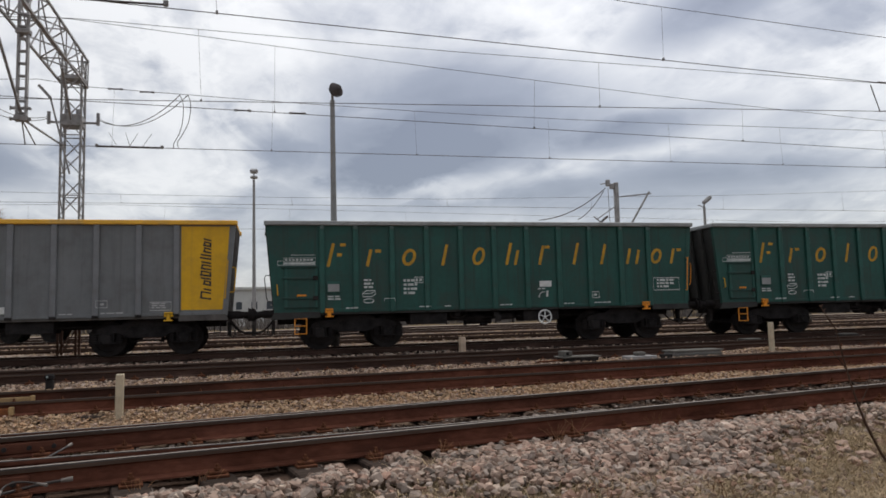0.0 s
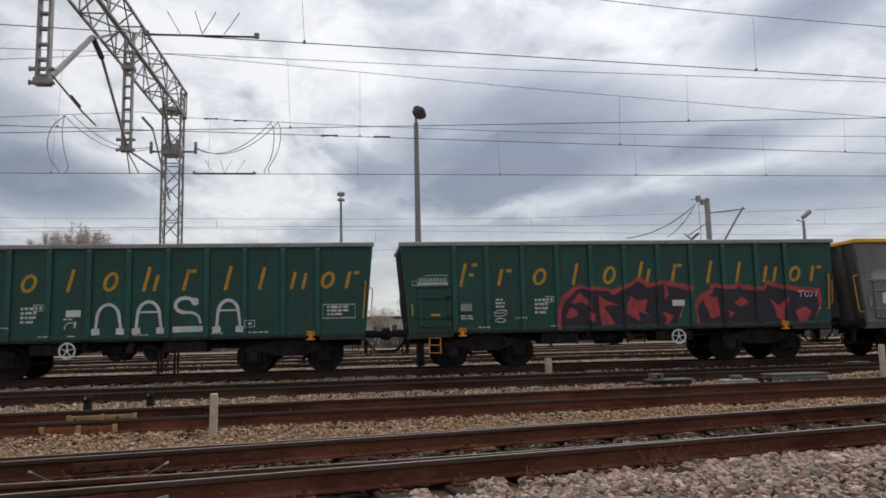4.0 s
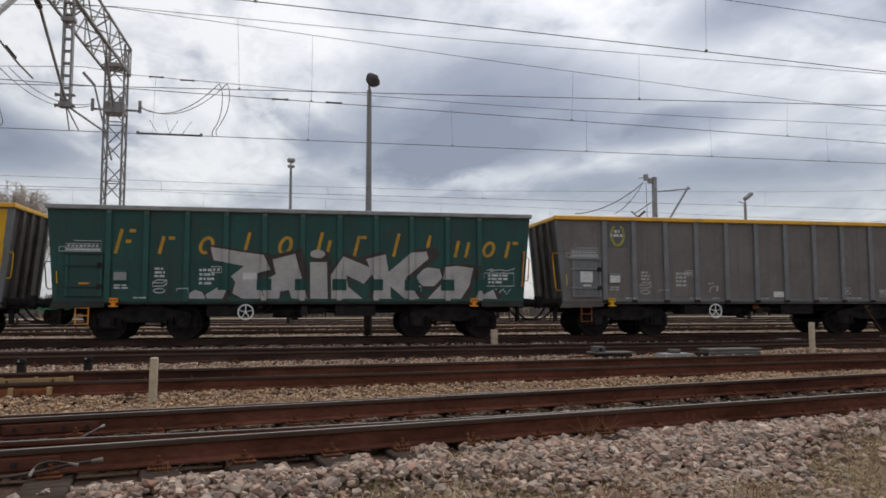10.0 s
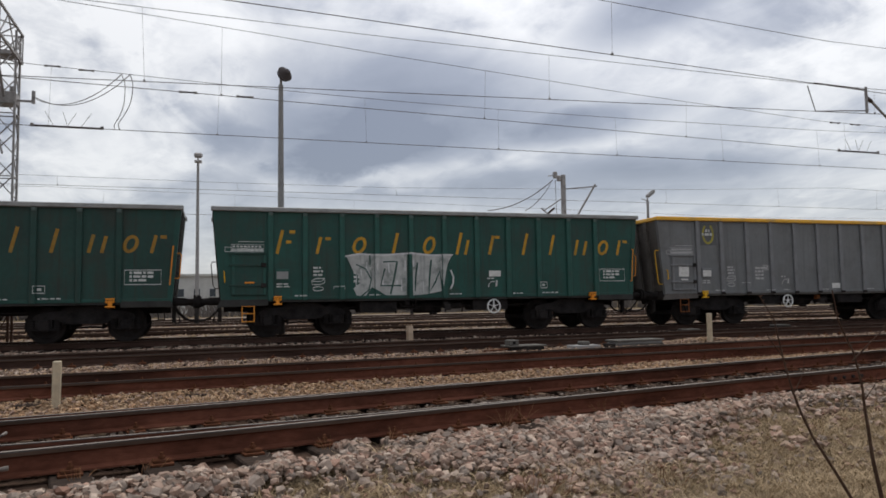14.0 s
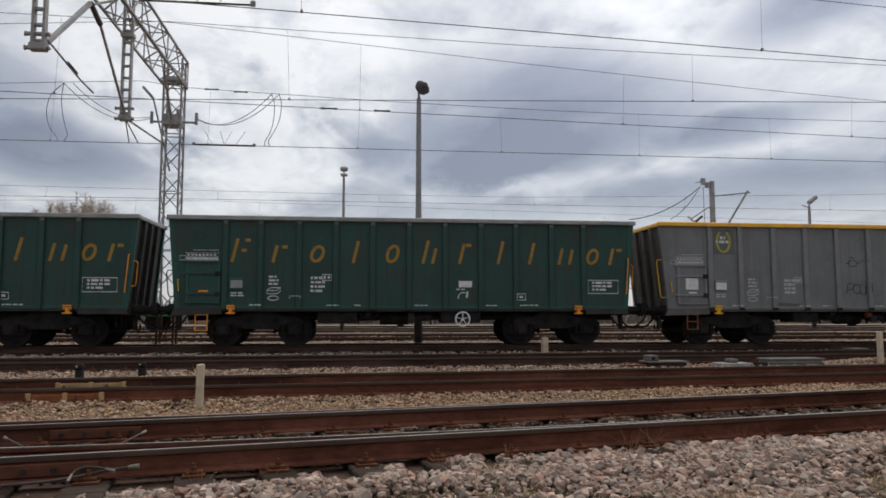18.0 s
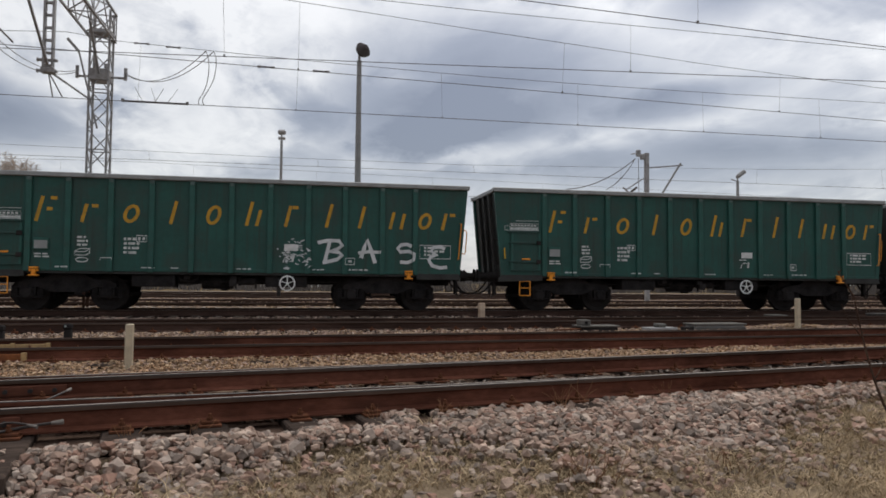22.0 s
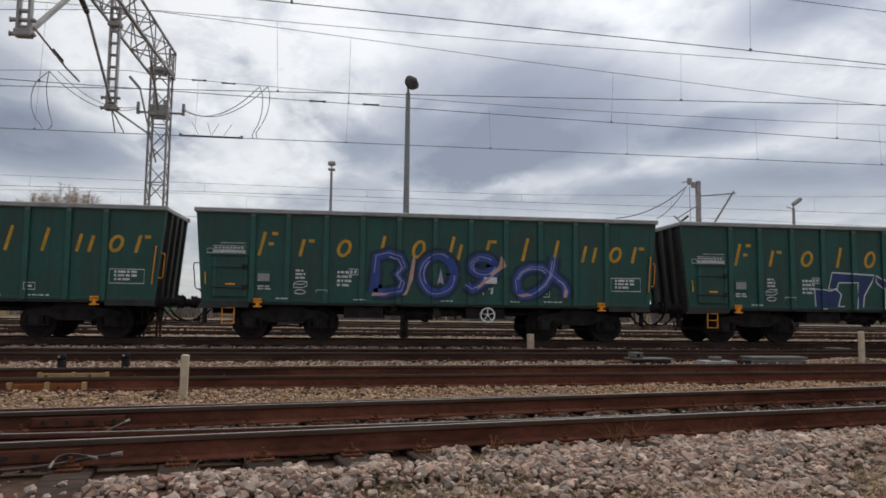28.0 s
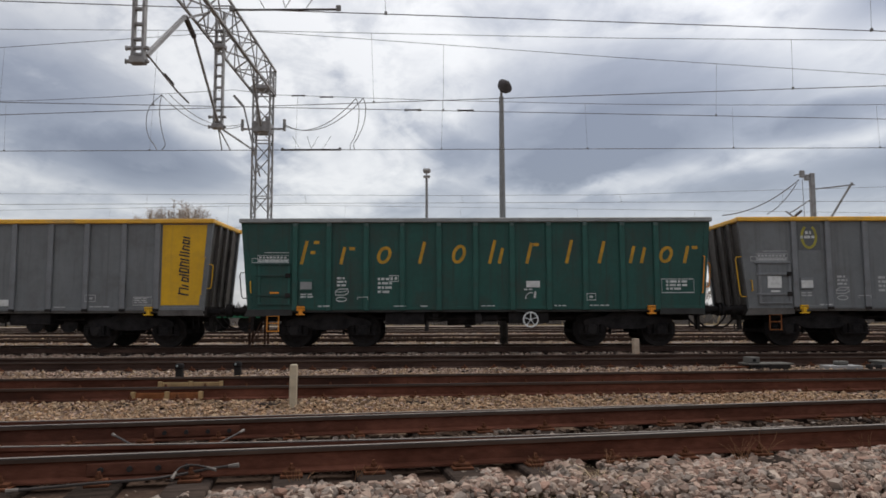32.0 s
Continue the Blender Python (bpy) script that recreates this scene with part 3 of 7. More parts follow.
def build_ground():
    xs = sorted(set([-2500, -1200, -600, -300, -150, -80, -50, -30] + [i * 0.5 for i in range(-40, 61)] + [40, 60, 90, 160, 320, 700, 1300, 2500]))
    ys = sorted(set([-2500, -800, -200, -60, -25, -12, -6, -3] + [i * 0.25 for i in range(0, 60)] + [16, 18, 20, 22.9, 24, 28, 34, 42, 55, 75, 110, 180, 320, 700, 1400, 2500]))
    bm = bmesh.new()
    grid = [[bm.verts.new((x, y, ground_z(x, y) if abs(x) < 70 and -20 < y < 60 else -0.3)) for y in ys] for x in xs]
    for i in range(len(xs) - 1):
        for j in range(len(ys) - 1):
            cx, cy = (xs[i] + xs[i + 1]) / 2, (ys[j] + ys[j + 1]) / 2
            f = bm.faces.new((grid[i][j], grid[i + 1][j], grid[i + 1][j + 1], grid[i][j + 1]))
            f.material_index = 3 if 20.0 < cy < 78 and abs(cx) < 300 else 4 if near_y(cx) - (0.95 if cx < -1.4 else 0.5) < cy < near_y(cx) + 1.8 and abs(cx) < 300 else 1 if near_y(cx) - 0.7 < cy < 78 and abs(cx) < 300 else 2 if -8 < cy < near_y(cx) and abs(cx) < 60 else 0
            f.smooth = True
    tagged(part("ground", bm, [EARTH, BED, DRY_TURF, GREY_BED, OILY_BED]), "dry grassy ground with a bed of brown railway ballast", "ground", "", "structure")


RAIL_PROFILE = [(-0.065, -0.165), (0.065, -0.165), (0.065, -0.153), (0.012, -0.135), (0.010, -0.045), (0.036, -0.032), (0.036, -0.008), (0.028, 0.0), (0.012, 0.001), (-0.022, 0.001), (-0.028, 0.0), (-0.036, -0.008), (-0.036, -0.032), (-0.010, -0.045), (-0.012, -0.135), (-0.065, -0.153)]
RAIL_MATS = [0, 0, 0, 0, 0, 0, 1, 1, 2, 1, 1, 3, 0, 0, 0, 0]


def build_track(key):
    y0, slope, xa, xb, head = TRACKS[key]
    near = key in ("near", "second", "third")
    track = thing("railway_track", "rusty steel rails with %s heads on dark sleepers in ballast" % ("polished" if head is RAIL_BAND else "dull"), "railway track", "tracks of the yard", None, "structure")
    c = math.cos(math.atan(slope))
    for off in (0.0, GAUGE / c):
        steps = [xa + (xb - xa) * i / 12 for i in range(13)]
        part("rail", sweep(bmesh.new(), RAIL_PROFILE, [(x, y0 + off + slope * x, 0) for x in steps], RAIL_MATS), [RAIL_SIDE if key in ("near", "second") else RAIL_FAR, RAIL_TOP, head, RAIL_DULL], track)
    turn = pose(0, 0, 0, 0, 0, math.degrees(math.atan(slope)))
    x_lo, x_hi = {"near": (-9.36, 17), "second": (-16, 26), "third": (-20, 34), "train": (-30, 44)}.get(key, (-30, 40))
    step = 0.585 if key == "near" else 0.6
    count = int((x_hi - x_lo) / step)
    rng = random.Random(len(key) * 7)
    sleeper = timber = plate = None
    for i in range(count):
        x = x_lo + step * i + rng.uniform(-0.03, 0.03)
        m = pose(x, y0 + slope * x + GAUGE / c / 2, -0.165, 0, 0, math.degrees(math.atan(slope)) + rng.uniform(-1, 1))
        if sleeper is None:
            sleeper = part("sleeper", boxed(-0.125, 0.125, -1.28, 1.28, -0.15, -0.012, 0.012), SLEEPER, track)
            sleeper.matrix_basis = m
        elif key == "near" and x < -1.25:
            if timber is None:
                timber = part("switch_timber", boxed(-0.14, 0.14, -1.85, 1.55, -0.15, -0.012, 0.012), SLEEPER, track)
                timber.matrix_basis = m
            else:
                same_part("switch_timber", timber, track, m)
        else:
            same_part("sleeper", sleeper, track, m)
        if near:
            for s in (-1, 1):
                pm = m @ pose(0, s * GAUGE / 2, 0)
                if plate is None:
                    bm = bmesh.new()
                    box(bm, -0.075, 0.075, -0.18, 0.18, -0.012, 0.006, 0.003)
                    for q in (-1, 1):
                        box(bm, -0.06, 0.06, q * 0.105 - 0.035, q * 0.105 + 0.035, 0.006, 0.03, 0.006)
                        rod(bm, (0, q * 0.11, 0.02), (0, q * 0.11, 0.075), 0.014, sides=6)
                        rod(bm, (0, q * 0.11, 0.035), (0, q * 0.11, 0.052), 0.024, sides=6)
                    plate = part("baseplate", bm, PLATE_RUST, track)
                    plate.matrix_basis = pm
                else:
                    same_part("baseplate", plate, track, pm)
    return track


def blade(points, track_label):
    """A tapered switch rail that closes on the stock rail."""
    prof = [(-0.05, -0.165), (0.05, -0.165), (0.05, -0.15), (0.012, -0.135), (0.012, -0.045), (0.03, -0.03), (0.03, -0.006), (0.022, -0.002), (0.010, -0.001), (-0.016, -0.001), (-0.022, -0.002), (-0.03, -0.006), (-0.03, -0.03), (-0.012, -0.045), (-0.012, -0.135), (-0.05, -0.15)]
    ob = part("switch_rail", sweep(bmesh.new(), prof, points, RAIL_MATS), [RAIL_SIDE, RAIL_TOP, RAIL_BAND, RAIL_DULL])
    return tagged(ob, track_label, "switch rail", "switch rails of the near turnout", "structure")


build_ground()
for key in TRACKS:
    build_track(key)
blade([(2.6 - 0.8 * i, 7.10 + 0.205 * (2.6 - 0.8 * i) + 0.075 + 0.0032 * i * i, 0) for i in range(18)], "rusty switch rail closing on the far rail of the near track")
blade([(3.0 - 0.8 * i, 5.54 + 0.205 * (3.0 - 0.8 * i) + 0.07 + 0.0072 * i * i, 0) for i in range(18)], "rusty switch rail closing on the near rail of the near track")


def fishplate(x, y, n_bolts):
    """Bar bolted over a rail joint."""
    t = thing("fishplate", "rust-red bolted bar over a rail joint", "rail joint", "rail joints", pose(x, y, 0, 0, 0, 11.6), "structure")
    part("bar", boxed(-0.36, 0.36, -0.042, -0.016, -0.135, -0.05, 0.006), RAIL_SIDE, t)
    for k in range(n_bolts):
        bx = -0.27 + 0.54 * k / (n_bolts - 1)
        part("bolt", rod(bmesh.new(), (bx, -0.044, -0.092), (bx, -0.068, -0.092), 0.02, sides=6), BLACK_DUSTY, t)


fishplate(-1.94, near_y(-1.94), 4)
fishplate(-2.10, near_y(-2.10) + 1.535, 4)
fishplate(7.4, near_y(7.4), 4)

# ---- the train ----
PITCH = 14.04                      # length over buffers
HW, RIB_OUT = 1.36, 0.07           # half width at the wall panels, depth of the ribs
Z0, Z1 = 1.04, 3.50                # wall panels' foot and top
TOP, FOOT = 6.55, 6.33             # half lengths at the top and at the foot
RIBS = (-5.08, -4.13, -3.08, -2.06, -1.03, 0.0, 1.03, 2.06, 3.08, 4.13, 5.08)
RIB_W = 0.075                      # half width of a rib


def on_side(bm_fill, name, mat, parent, label="", lift=0.005):
    """Flat paint on the near wall: drawn in (x, z), it lies on the panels and wraps over the ribs."""
    src = bmesh.new()
    bm_fill(src)
    cuts = sorted([r - RIB_W for r in RIBS] + [r + RIB_W for r in RIBS])
    for x in cuts:
        bmesh.ops.bisect_plane(src, geom=src.verts[:] + src.edges[:] + src.faces[:], plane_co=(x, 0, 0), plane_no=(1, 0, 0))
    bmesh.ops.split_edges(src, edges=src.edges[:])
    for f in src.faces:
        cx = f.calc_center_median().x
        out = HW + lift + (RIB_OUT if any(abs(cx - r) < RIB_W for r in RIBS) else 0)
        for v in f.verts:
            v.co.y = -out - v.co.y
    return part(name, src, mat, parent, label)


def ribbon(bm, pts, w, layer=0.0, closed=False):
    """A brush stroke of width w through (x, z) points, cut square at its ends."""
    P = [Vector(p) for p in pts]
    if closed:
        P = P + [P[0]]
    left, right = [], []
    for i, p in enumerate(P):
        a = P[i - 1] if i else (P[-2] if closed else P[0])
        b = P[i + 1] if i < len(P) - 1 else (P[1] if closed else P[-1])
        d = (b - a).normalized()
        n = Vector((-d.y, d.x)) * w / 2
        left.append(p + n)
        right.append(p - n)
    for i in range(len(P) - 1):
        q = [left[i], left[i + 1], right[i + 1], right[i]]
        bm.faces.new([bm.verts.new((v.x, layer, v.y)) for v in q])


def slab(bm, pts, layer=0.0):
    bm.faces.new([bm.verts.new((x, layer, z)) for x, z in pts])


def arc(cx, cz, rx, rz, a0, a1, n=10):
    return [(cx + rx * math.cos(radians(a0 + (a1 - a0) * i / n)), cz + rz * math.sin(radians(a0 + (a1 - a0) * i / n))) for i in range(n + 1)]


def lean(pts, k=0.22, z=2.3):
    return [(x + k * (zz - z), zz) for x, zz in pts]


# the yellow company mark: twelve plain slanted shapes, each with its place, width, height and kind
SIDE_MARKS = [(-4.76, 0.40, 0.66, "flags"), (-3.68, 0.34, 0.48, "flag"), (-2.64, 0.40, 0.50, "ring"), (-1.59, 0.10, 0.62, "bar"), (-0.54, 0.38, 0.54, "ring"), (0.52, 0.36, 0.66, "pair"),
              (1.52, 0.26, 0.58, "flag"), (2.55, 0.10, 0.66, "bar"), (3.47, 0.10, 0.62, "bar"), (4.50, 0.40, 0.48, "twin"), (5.30, 0.38, 0.48, "ring"), (5.98, 0.32, 0.48, "flag")]


def side_mark(bm, x, w, h, kind):
    """A slanted bar, alone or with loose blocks or a second bar beside it, or a slanted oval ring."""
    z, k = 2.33, 0.24
    st, xl, xr = 0.088, x - w / 2, x + w / 2
    if kind == "ring":
        ribbon(bm, lean(arc(x, z + h / 2, w / 2 - st / 2, h / 2 - st / 2, 0, 360, 16)[:-1], k), st, 0, True)
        return
    stem = x if kind == "bar" else xl + st / 2
    ribbon(bm, lean([(stem, z), (stem, z + h)], k), st)
    if kind in ("flag", "flags"):
        ribbon(bm, lean([(xr - 0.16, z + h - st / 2), (xr, z + h - st / 2)], k), st)
    if kind == "flags":
        ribbon(bm, lean([(xr - 0.18, z + h * 0.5), (xr - 0.04, z + h * 0.5)], k), st)
    if kind in ("pair", "twin"):
        ribbon(bm, lean([(xr - st / 2, z), (xr - st / 2, z + 0.44)], k), st)


def bars(bm, x0, x1, z0, z1, rows, rng, gap=0.45):
    """Lines of small illegible writing as plain bars."""
    hgt = (z1 - z0) / rows
    for r in range(rows):
        x, top = x0, z1 - r * hgt
        end = x0 + (x1 - x0) * rng.uniform(0.7, 1)
        while x < end - 0.03:
            w = min(rng.uniform(0.06, 0.2), end - x)
            slab(bm, [(x, top - hgt * (1 - gap)), (x + w, top - hgt * (1 - gap)), (x + w, top), (x, top)])
            x += w + 0.035


def outline(bm, x0, x1, z0, z1, w=0.022):
    ribbon(bm, [(x0, z0), (x1, z0), (x1, z1), (x0, z1)], w, 0, True)


def tapered_wall(y0, y1):
    """A side wall panel whose ends lean outward to the top."""
    bm = bmesh.new()
    pts = [(-FOOT, Z0), (FOOT, Z0), (TOP, Z1), (-TOP, Z1)]
    a = [bm.verts.new((x, y0, z)) for x, z in pts]
    b = [bm.verts.new((x, y1, z)) for x, z in pts]
    bm.faces.new(a)
    bm.faces.new(b[::-1])
    for i in range(4):
        bm.faces.new((a[i], b[i], b[(i + 1) % 4], a[(i + 1) % 4]))
    bmesh.ops.recalc_face_normals(bm, faces=bm.faces)
    return bm


def build_bogie(parent, x):
    """Two-axle bogie: cast side frames, springs, axle boxes, brake rigging, wheels."""
    ax = 0.975
    bm = bmesh.new()
    box(bm, -0.16, 0.16, -0.93, 0.93, 0.56, 0.80, 0.03)
    box(bm, -0.35, 0.35, -0.4, 0.4, 0.78, 0.98, 0.05)
    for s in (-1, 1):
        y0, y1 = sorted((s * 0.95, s * 1.09))
        pts = [(-1.22, 0.60), (-1.20, 0.72), (-1.02, 0.80), (-0.62, 0.84), (-0.42, 0.95), (0.42, 0.95), (0.62, 0.84), (1.02, 0.80), (1.20, 0.72), (1.22, 0.60), (0.66, 0.62), (0.50, 0.50), (-0.50, 0.50), (-0.66, 0.62)]
        a = [bm.verts.new((px, y0, pz)) for px, pz in pts]
        b = [bm.verts.new((px, y1, pz)) for px, pz in pts]
        bm.faces.new(a)
        bm.faces.new(b[::-1])
        for i in range(len(pts)):
            bm.faces.new((a[i], b[i], b[(i + 1) % len(pts)], a[(i + 1) % len(pts)]))
        # flange along the frame's upper and lower edges
        for za, zb in ((0.93, 0.955), (0.485, 0.51)):
            box(bm, -0.44, 0.44, s * 1.02 - 0.10, s * 1.02 + 0.10, za, zb, 0.006)
        for q in (-1, 1):
            for e in (-0.17, 0.17):
                box(bm, q * ax + e - 0.025, q * ax + e + 0.025, s * 1.02 - 0.06, s * 1.02 + 0.06, 0.38, 0.68, 0.012)
    for q in (-1, 1):
        rod(bm, (q * 0.40, -0.85, 0.42), (q * 0.40, 0.85, 0.42), 0.035, sides=6)
        box(bm, q * 0.40 - 0.03, q * 0.40 + 0.03, -0.82, -0.74, 0.34, 0.62, 0.01)
    tube(bm, [(-0.40, -0.5, 0.36), (0.0, -0.5, 0.40), (0.40, -0.5, 0.36)], 0.025)
    bmesh.ops.recalc_face_normals(bm, faces=bm.faces)
    bogie = part("bogie", bm, BLACK, parent, "black cast steel bogie caked with brake dust")
    bogie.location.x = x
    for q in (-1, 1):
        bm = bmesh.new()
        rod(bm, (q * ax, -0.98, 0.46), (q * ax, 0.98, 0.46), 0.075, sides=10)
        part("axle", bm, BLACK, bogie)
        for s in (-1, 1):
            bm = bmesh.new()
            m = Matrix.Translation((q * ax, s * 0.755, 0.472)) @ Matrix.Rotation(math.pi / 2, 4, "X")
            bmesh.ops.create_cone(bm, cap_ends=True, segments=28, radius1=0.485, radius2=0.48, depth=0.125, matrix=m)
            bmesh.ops.create_cone(bm, cap_ends=True, segments=28, radius1=0.498, radius2=0.498, depth=0.03, matrix=m @ Matrix.Translation((0, 0, s * 0.06)))
            for k, rad in ((0.07, 0.36), (0.082, 0.16)):
                bmesh.ops.create_cone(bm, cap_ends=True, segments=24, radius1=rad, radius2=rad * 0.94, depth=0.02, matrix=m @ Matrix.Translation((0, 0, s * -k)) if s > 0 else m @ Matrix.Translation((0, 0, k)))
            part("wheel", bm, TYRE, bogie)
            bm = bmesh.new()
            box(bm, q * ax - 0.14, q * ax + 0.14, s * 1.02 - 0.13, s * 1.02 + 0.13, 0.30, 0.62, 0.05)
            box(bm, q * ax - 0.26, q * ax + 0.26, s * 1.02 - 0.08, s * 1.02 + 0.08, 0.33, 0.37, 0.015)
            m2 = Matrix.Translation((q * ax, s * 1.16, 0.47)) @ Matrix.Rotation(math.pi / 2, 4, "X")
            bmesh.ops.create_cone(bm, cap_ends=True, segments=14, radius1=0.125, radius2=0.125, depth=0.04, matrix=m2)
            for dx, dz in ((-0.06, -0.06), (0.06, -0.06), (-0.06, 0.06), (0.06, 0.06)):
                rod(bm, (q * ax + dx, s * 1.175, 0.47 + dz), (q * ax + dx, s * 1.20, 0.47 + dz), 0.022, sides=6)
            part("axle_box", bm, BLACK, bogie)
            for e in (-0.31, 0.31):
                bm = bmesh.new()
                for k in range(5):
                    rod(bm, (q * ax + e, s * 1.02, 0.34 + 0.062 * k), (q * ax + e, s * 1.02, 0.375 + 0.062 * k), 0.095 if k % 2 else 0.08, sides=8)
                part("spring", bm, BLACK, bogie)
        bm = bmesh.new()
        beam(bm, (q * 1.44, -0.8, 0.42), (q * 1.44, 0.8, 0.42), 0.06, 0.1)
        for s in (-1, 1):
            box(bm, q * 1.42 - 0.04, q * 1.42 + 0.04, s * 0.75 - 0.06, s * 0.75 + 0.06, 0.30, 0.66, 0.01)
        part("brake_beam", bm, BLACK, bogie)
    return bogie


def build_wagon(grey, wheel_x):
    wall, rib_mat, end_mat = (GREY, GREY_RIB, GREY_END) if grey else (GREEN, GREEN_RIB, GREEN_END)
    rng = random.Random(11 if grey else 5)
    w = thing("open_wagon", "grey high-sided open goods wagon with yellow rim and yellow end panel" if grey else "dark green high-sided open goods wagon with yellow side marks", "wagon", "wagons of the goods train")
    # body
    part("side_wall", tapered_wall(-HW, -HW + 0.06), wall, w)
    part("side_wall", tapered_wall(HW - 0.06, HW), wall, w)
    part("floor_pan", boxed(-FOOT, FOOT, -HW + 0.06, HW - 0.06, 1.06, 1.14), BLACK_DUSTY, w)
    rib = None
    for s in (-1, 1):
        for x in RIBS:
            if rib is None:
                bm = bmesh.new()
                box(bm, -RIB_W, RIB_W, 0, RIB_OUT, Z0 - 0.015, Z1, 0.014)
                rib = part("rib", bm, rib_mat, w)
                rib.matrix_basis = pose(x, -HW, 0, 0, 0, 180)
            else:
                same_part("rib", rib, w, pose(x, s * HW, 0, 0, 0, 180 if s < 0 else 0))
    for s in (-1, 1):
        bm = bmesh.new()
        pts = [(s * FOOT, Z0), (s * TOP, Z1), (s * (TOP - 0.06), Z1), (s * (FOOT - 0.06), Z0)]
        a = [bm.verts.new((x, -HW + 0.003, z)) for x, z in pts]
        b = [bm.verts.new((x, HW - 0.003, z)) for x, z in pts]
        bm.faces.new(a)
        bm.faces.new(b[::-1])
        for i in range(4):
            bm.faces.new((a[i], b[i], b[(i + 1) % 4], a[(i + 1) % 4]))
        bmesh.ops.recalc_face_normals(bm, faces=bm.faces)
        part("end_wall", bm, end_mat, w, "soot-stained end wall")
        for y in (-0.62, 0.0, 0.62):
            bm = bmesh.new()
            beam(bm, (s * (FOOT + 0.045), y, Z0 - 0.05), (s * (TOP + 0.045), y, Z1), 0.17, 0.08)
            part("end_post", bm, end_mat, w)
        for y in (-HW + 0.05, HW - 0.05):
            part("corner_post", beam(bmesh.new(), (s * FOOT, y, Z0), (s * TOP, y, Z1), 0.12, 0.14), wall, w)
    for x in RIBS:
        if grey:
            part("rib_foot", boxed(x - RIB_W - 0.004, x + RIB_W + 0.004, -HW - RIB_OUT - 0.006, -HW - 0.03, Z0 - 0.02, Z0 + 0.055, 0.004), BLACK_DUSTY, w)
        else:
            part("rib_cap", boxed(x - RIB_W * 0.8, x + RIB_W * 0.8, -HW - RIB_OUT - 0.005, -HW - 0.03, Z1 - 0.10, Z1 - 0.006, 0.004), RIB_PALE, w)
    # rim round the top
    rim = RIM_YELLOW if grey else RIM_GREY
    bm = bmesh.new()
    for s in (-1, 1):
        box(bm, -TOP - 0.12, TOP + 0.12, s * HW - 0.09, s * HW + 0.09, Z1, Z1 + 0.125, 0.018)
        box(bm, s * TOP - 0.09, s * TOP + 0.09, -HW + 0.092, HW - 0.092, Z1 + 0.002, Z1 + 0.122, 0.018)
    part("top_rim", bm, rim, w, "yellow top rim with chipped paint" if grey else "bare grey top rim")
    # underframe
    part("centre_sill", boxed(-6.3, 6.3, -0.22, 0.22, 0.72, 1.04, 0.01), BLACK, w)
    for s in (-1, 1):
        part("side_sill", boxed(-FOOT, FOOT, s * 1.31 - 0.05, s * 1.31 + 0.05, 0.975, Z0 - 0.004, 0.008), GREY_END if grey else GREEN_END, w)
        bm = bmesh.new()
        box(bm, s * 6.33 - 0.07, s * 6.33 + 0.07, -1.30, 1.30, 0.86, 1.16, 0.015)
        part("end_beam", bm, BLACK_DUSTY, w)
        bm = bmesh.new()
        pts = [(-6.50, 0.86), (-5.14, 0.90), (-5.14, 1.06), (-6.40, 1.06)] if s < 0 else [(5.14, 0.90), (6.42, 0.90), (6.36, 1.06), (5.14, 1.06)]
        a = [bm.verts.new((x, -HW - 0.035, z)) for x, z in pts]
        b = [bm.verts.new((x, -HW + 0.02, z)) for x, z in pts]
        bm.faces.new(a)
        bm.faces.new(b[::-1])
        for i in range(4):
            bm.faces.new((a[i], b[i], b[(i + 1) % 4], a[(i + 1) % 4]))
        bmesh.ops.recalc_face_normals(bm, faces=bm.faces)
        part("skirt_plate", bm, GREY_END if grey else GREEN_END, w)
        for y in (-0.875, 0.875):
            bm = bmesh.new()
            rod(bm, (s * 6.38, y, 1.03), (s * 6.72, y, 1.03), 0.11, sides=14)
            rod(bm, (s * 6.66, y, 1.03), (s * 6.93, y, 1.03), 0.085, sides=14)
            rod(bm, (s * 6.93, y, 1.03), (s * 7.015, y, 1.03), 0.15 if s < 0 else 0.20, 0.20 if s < 0 else 0.15, sides=18)
            part("buffer", bm, BLACK, w)
        bm = bmesh.new()
        rod(bm, (s * 6.35, 0, 0.98), (s * 6.75, 0, 0.98), 0.055, sides=8)
        tube(bm, [(s * 6.75, 0.05, 0.98), (s * 6.95, 0.06, 0.90), (s * 7.01, 0.02, 0.92)], 0.035)
        part("coupling", bm, BLACK, w)
        bm = bmesh.new()
        box(bm, s * 6.42 - 0.05, s * 6.42 + 0.05, -0.75, -0.60, 0.46, 0.86, 0.015)
        tube(bm, [(s * 6.42, -0.68, 0.50), (s * 6.50, -0.68, 0.40), (s * 6.58, -0.70, 0.48), (s * 6.56, -0.70, 0.62)], 0.022)
        part("hose_coupling", bm, BLACK_DUSTY, w)
        for y in (-0.42, 0.30):
            bm = bmesh.new()
            tube(bm, [(s * 6.38, y, 0.92), (s * 6.52, y, 0.72), (s * 6.68, y, 0.56), (s * 6.85, y, 0.50), (s * 7.01, y, 0.50)], 0.028)
            part("brake_hose", bm, BLACK, w)
        bm = bmesh.new()
        hx = s * 6.36
        rail_y = -HW - 0.085
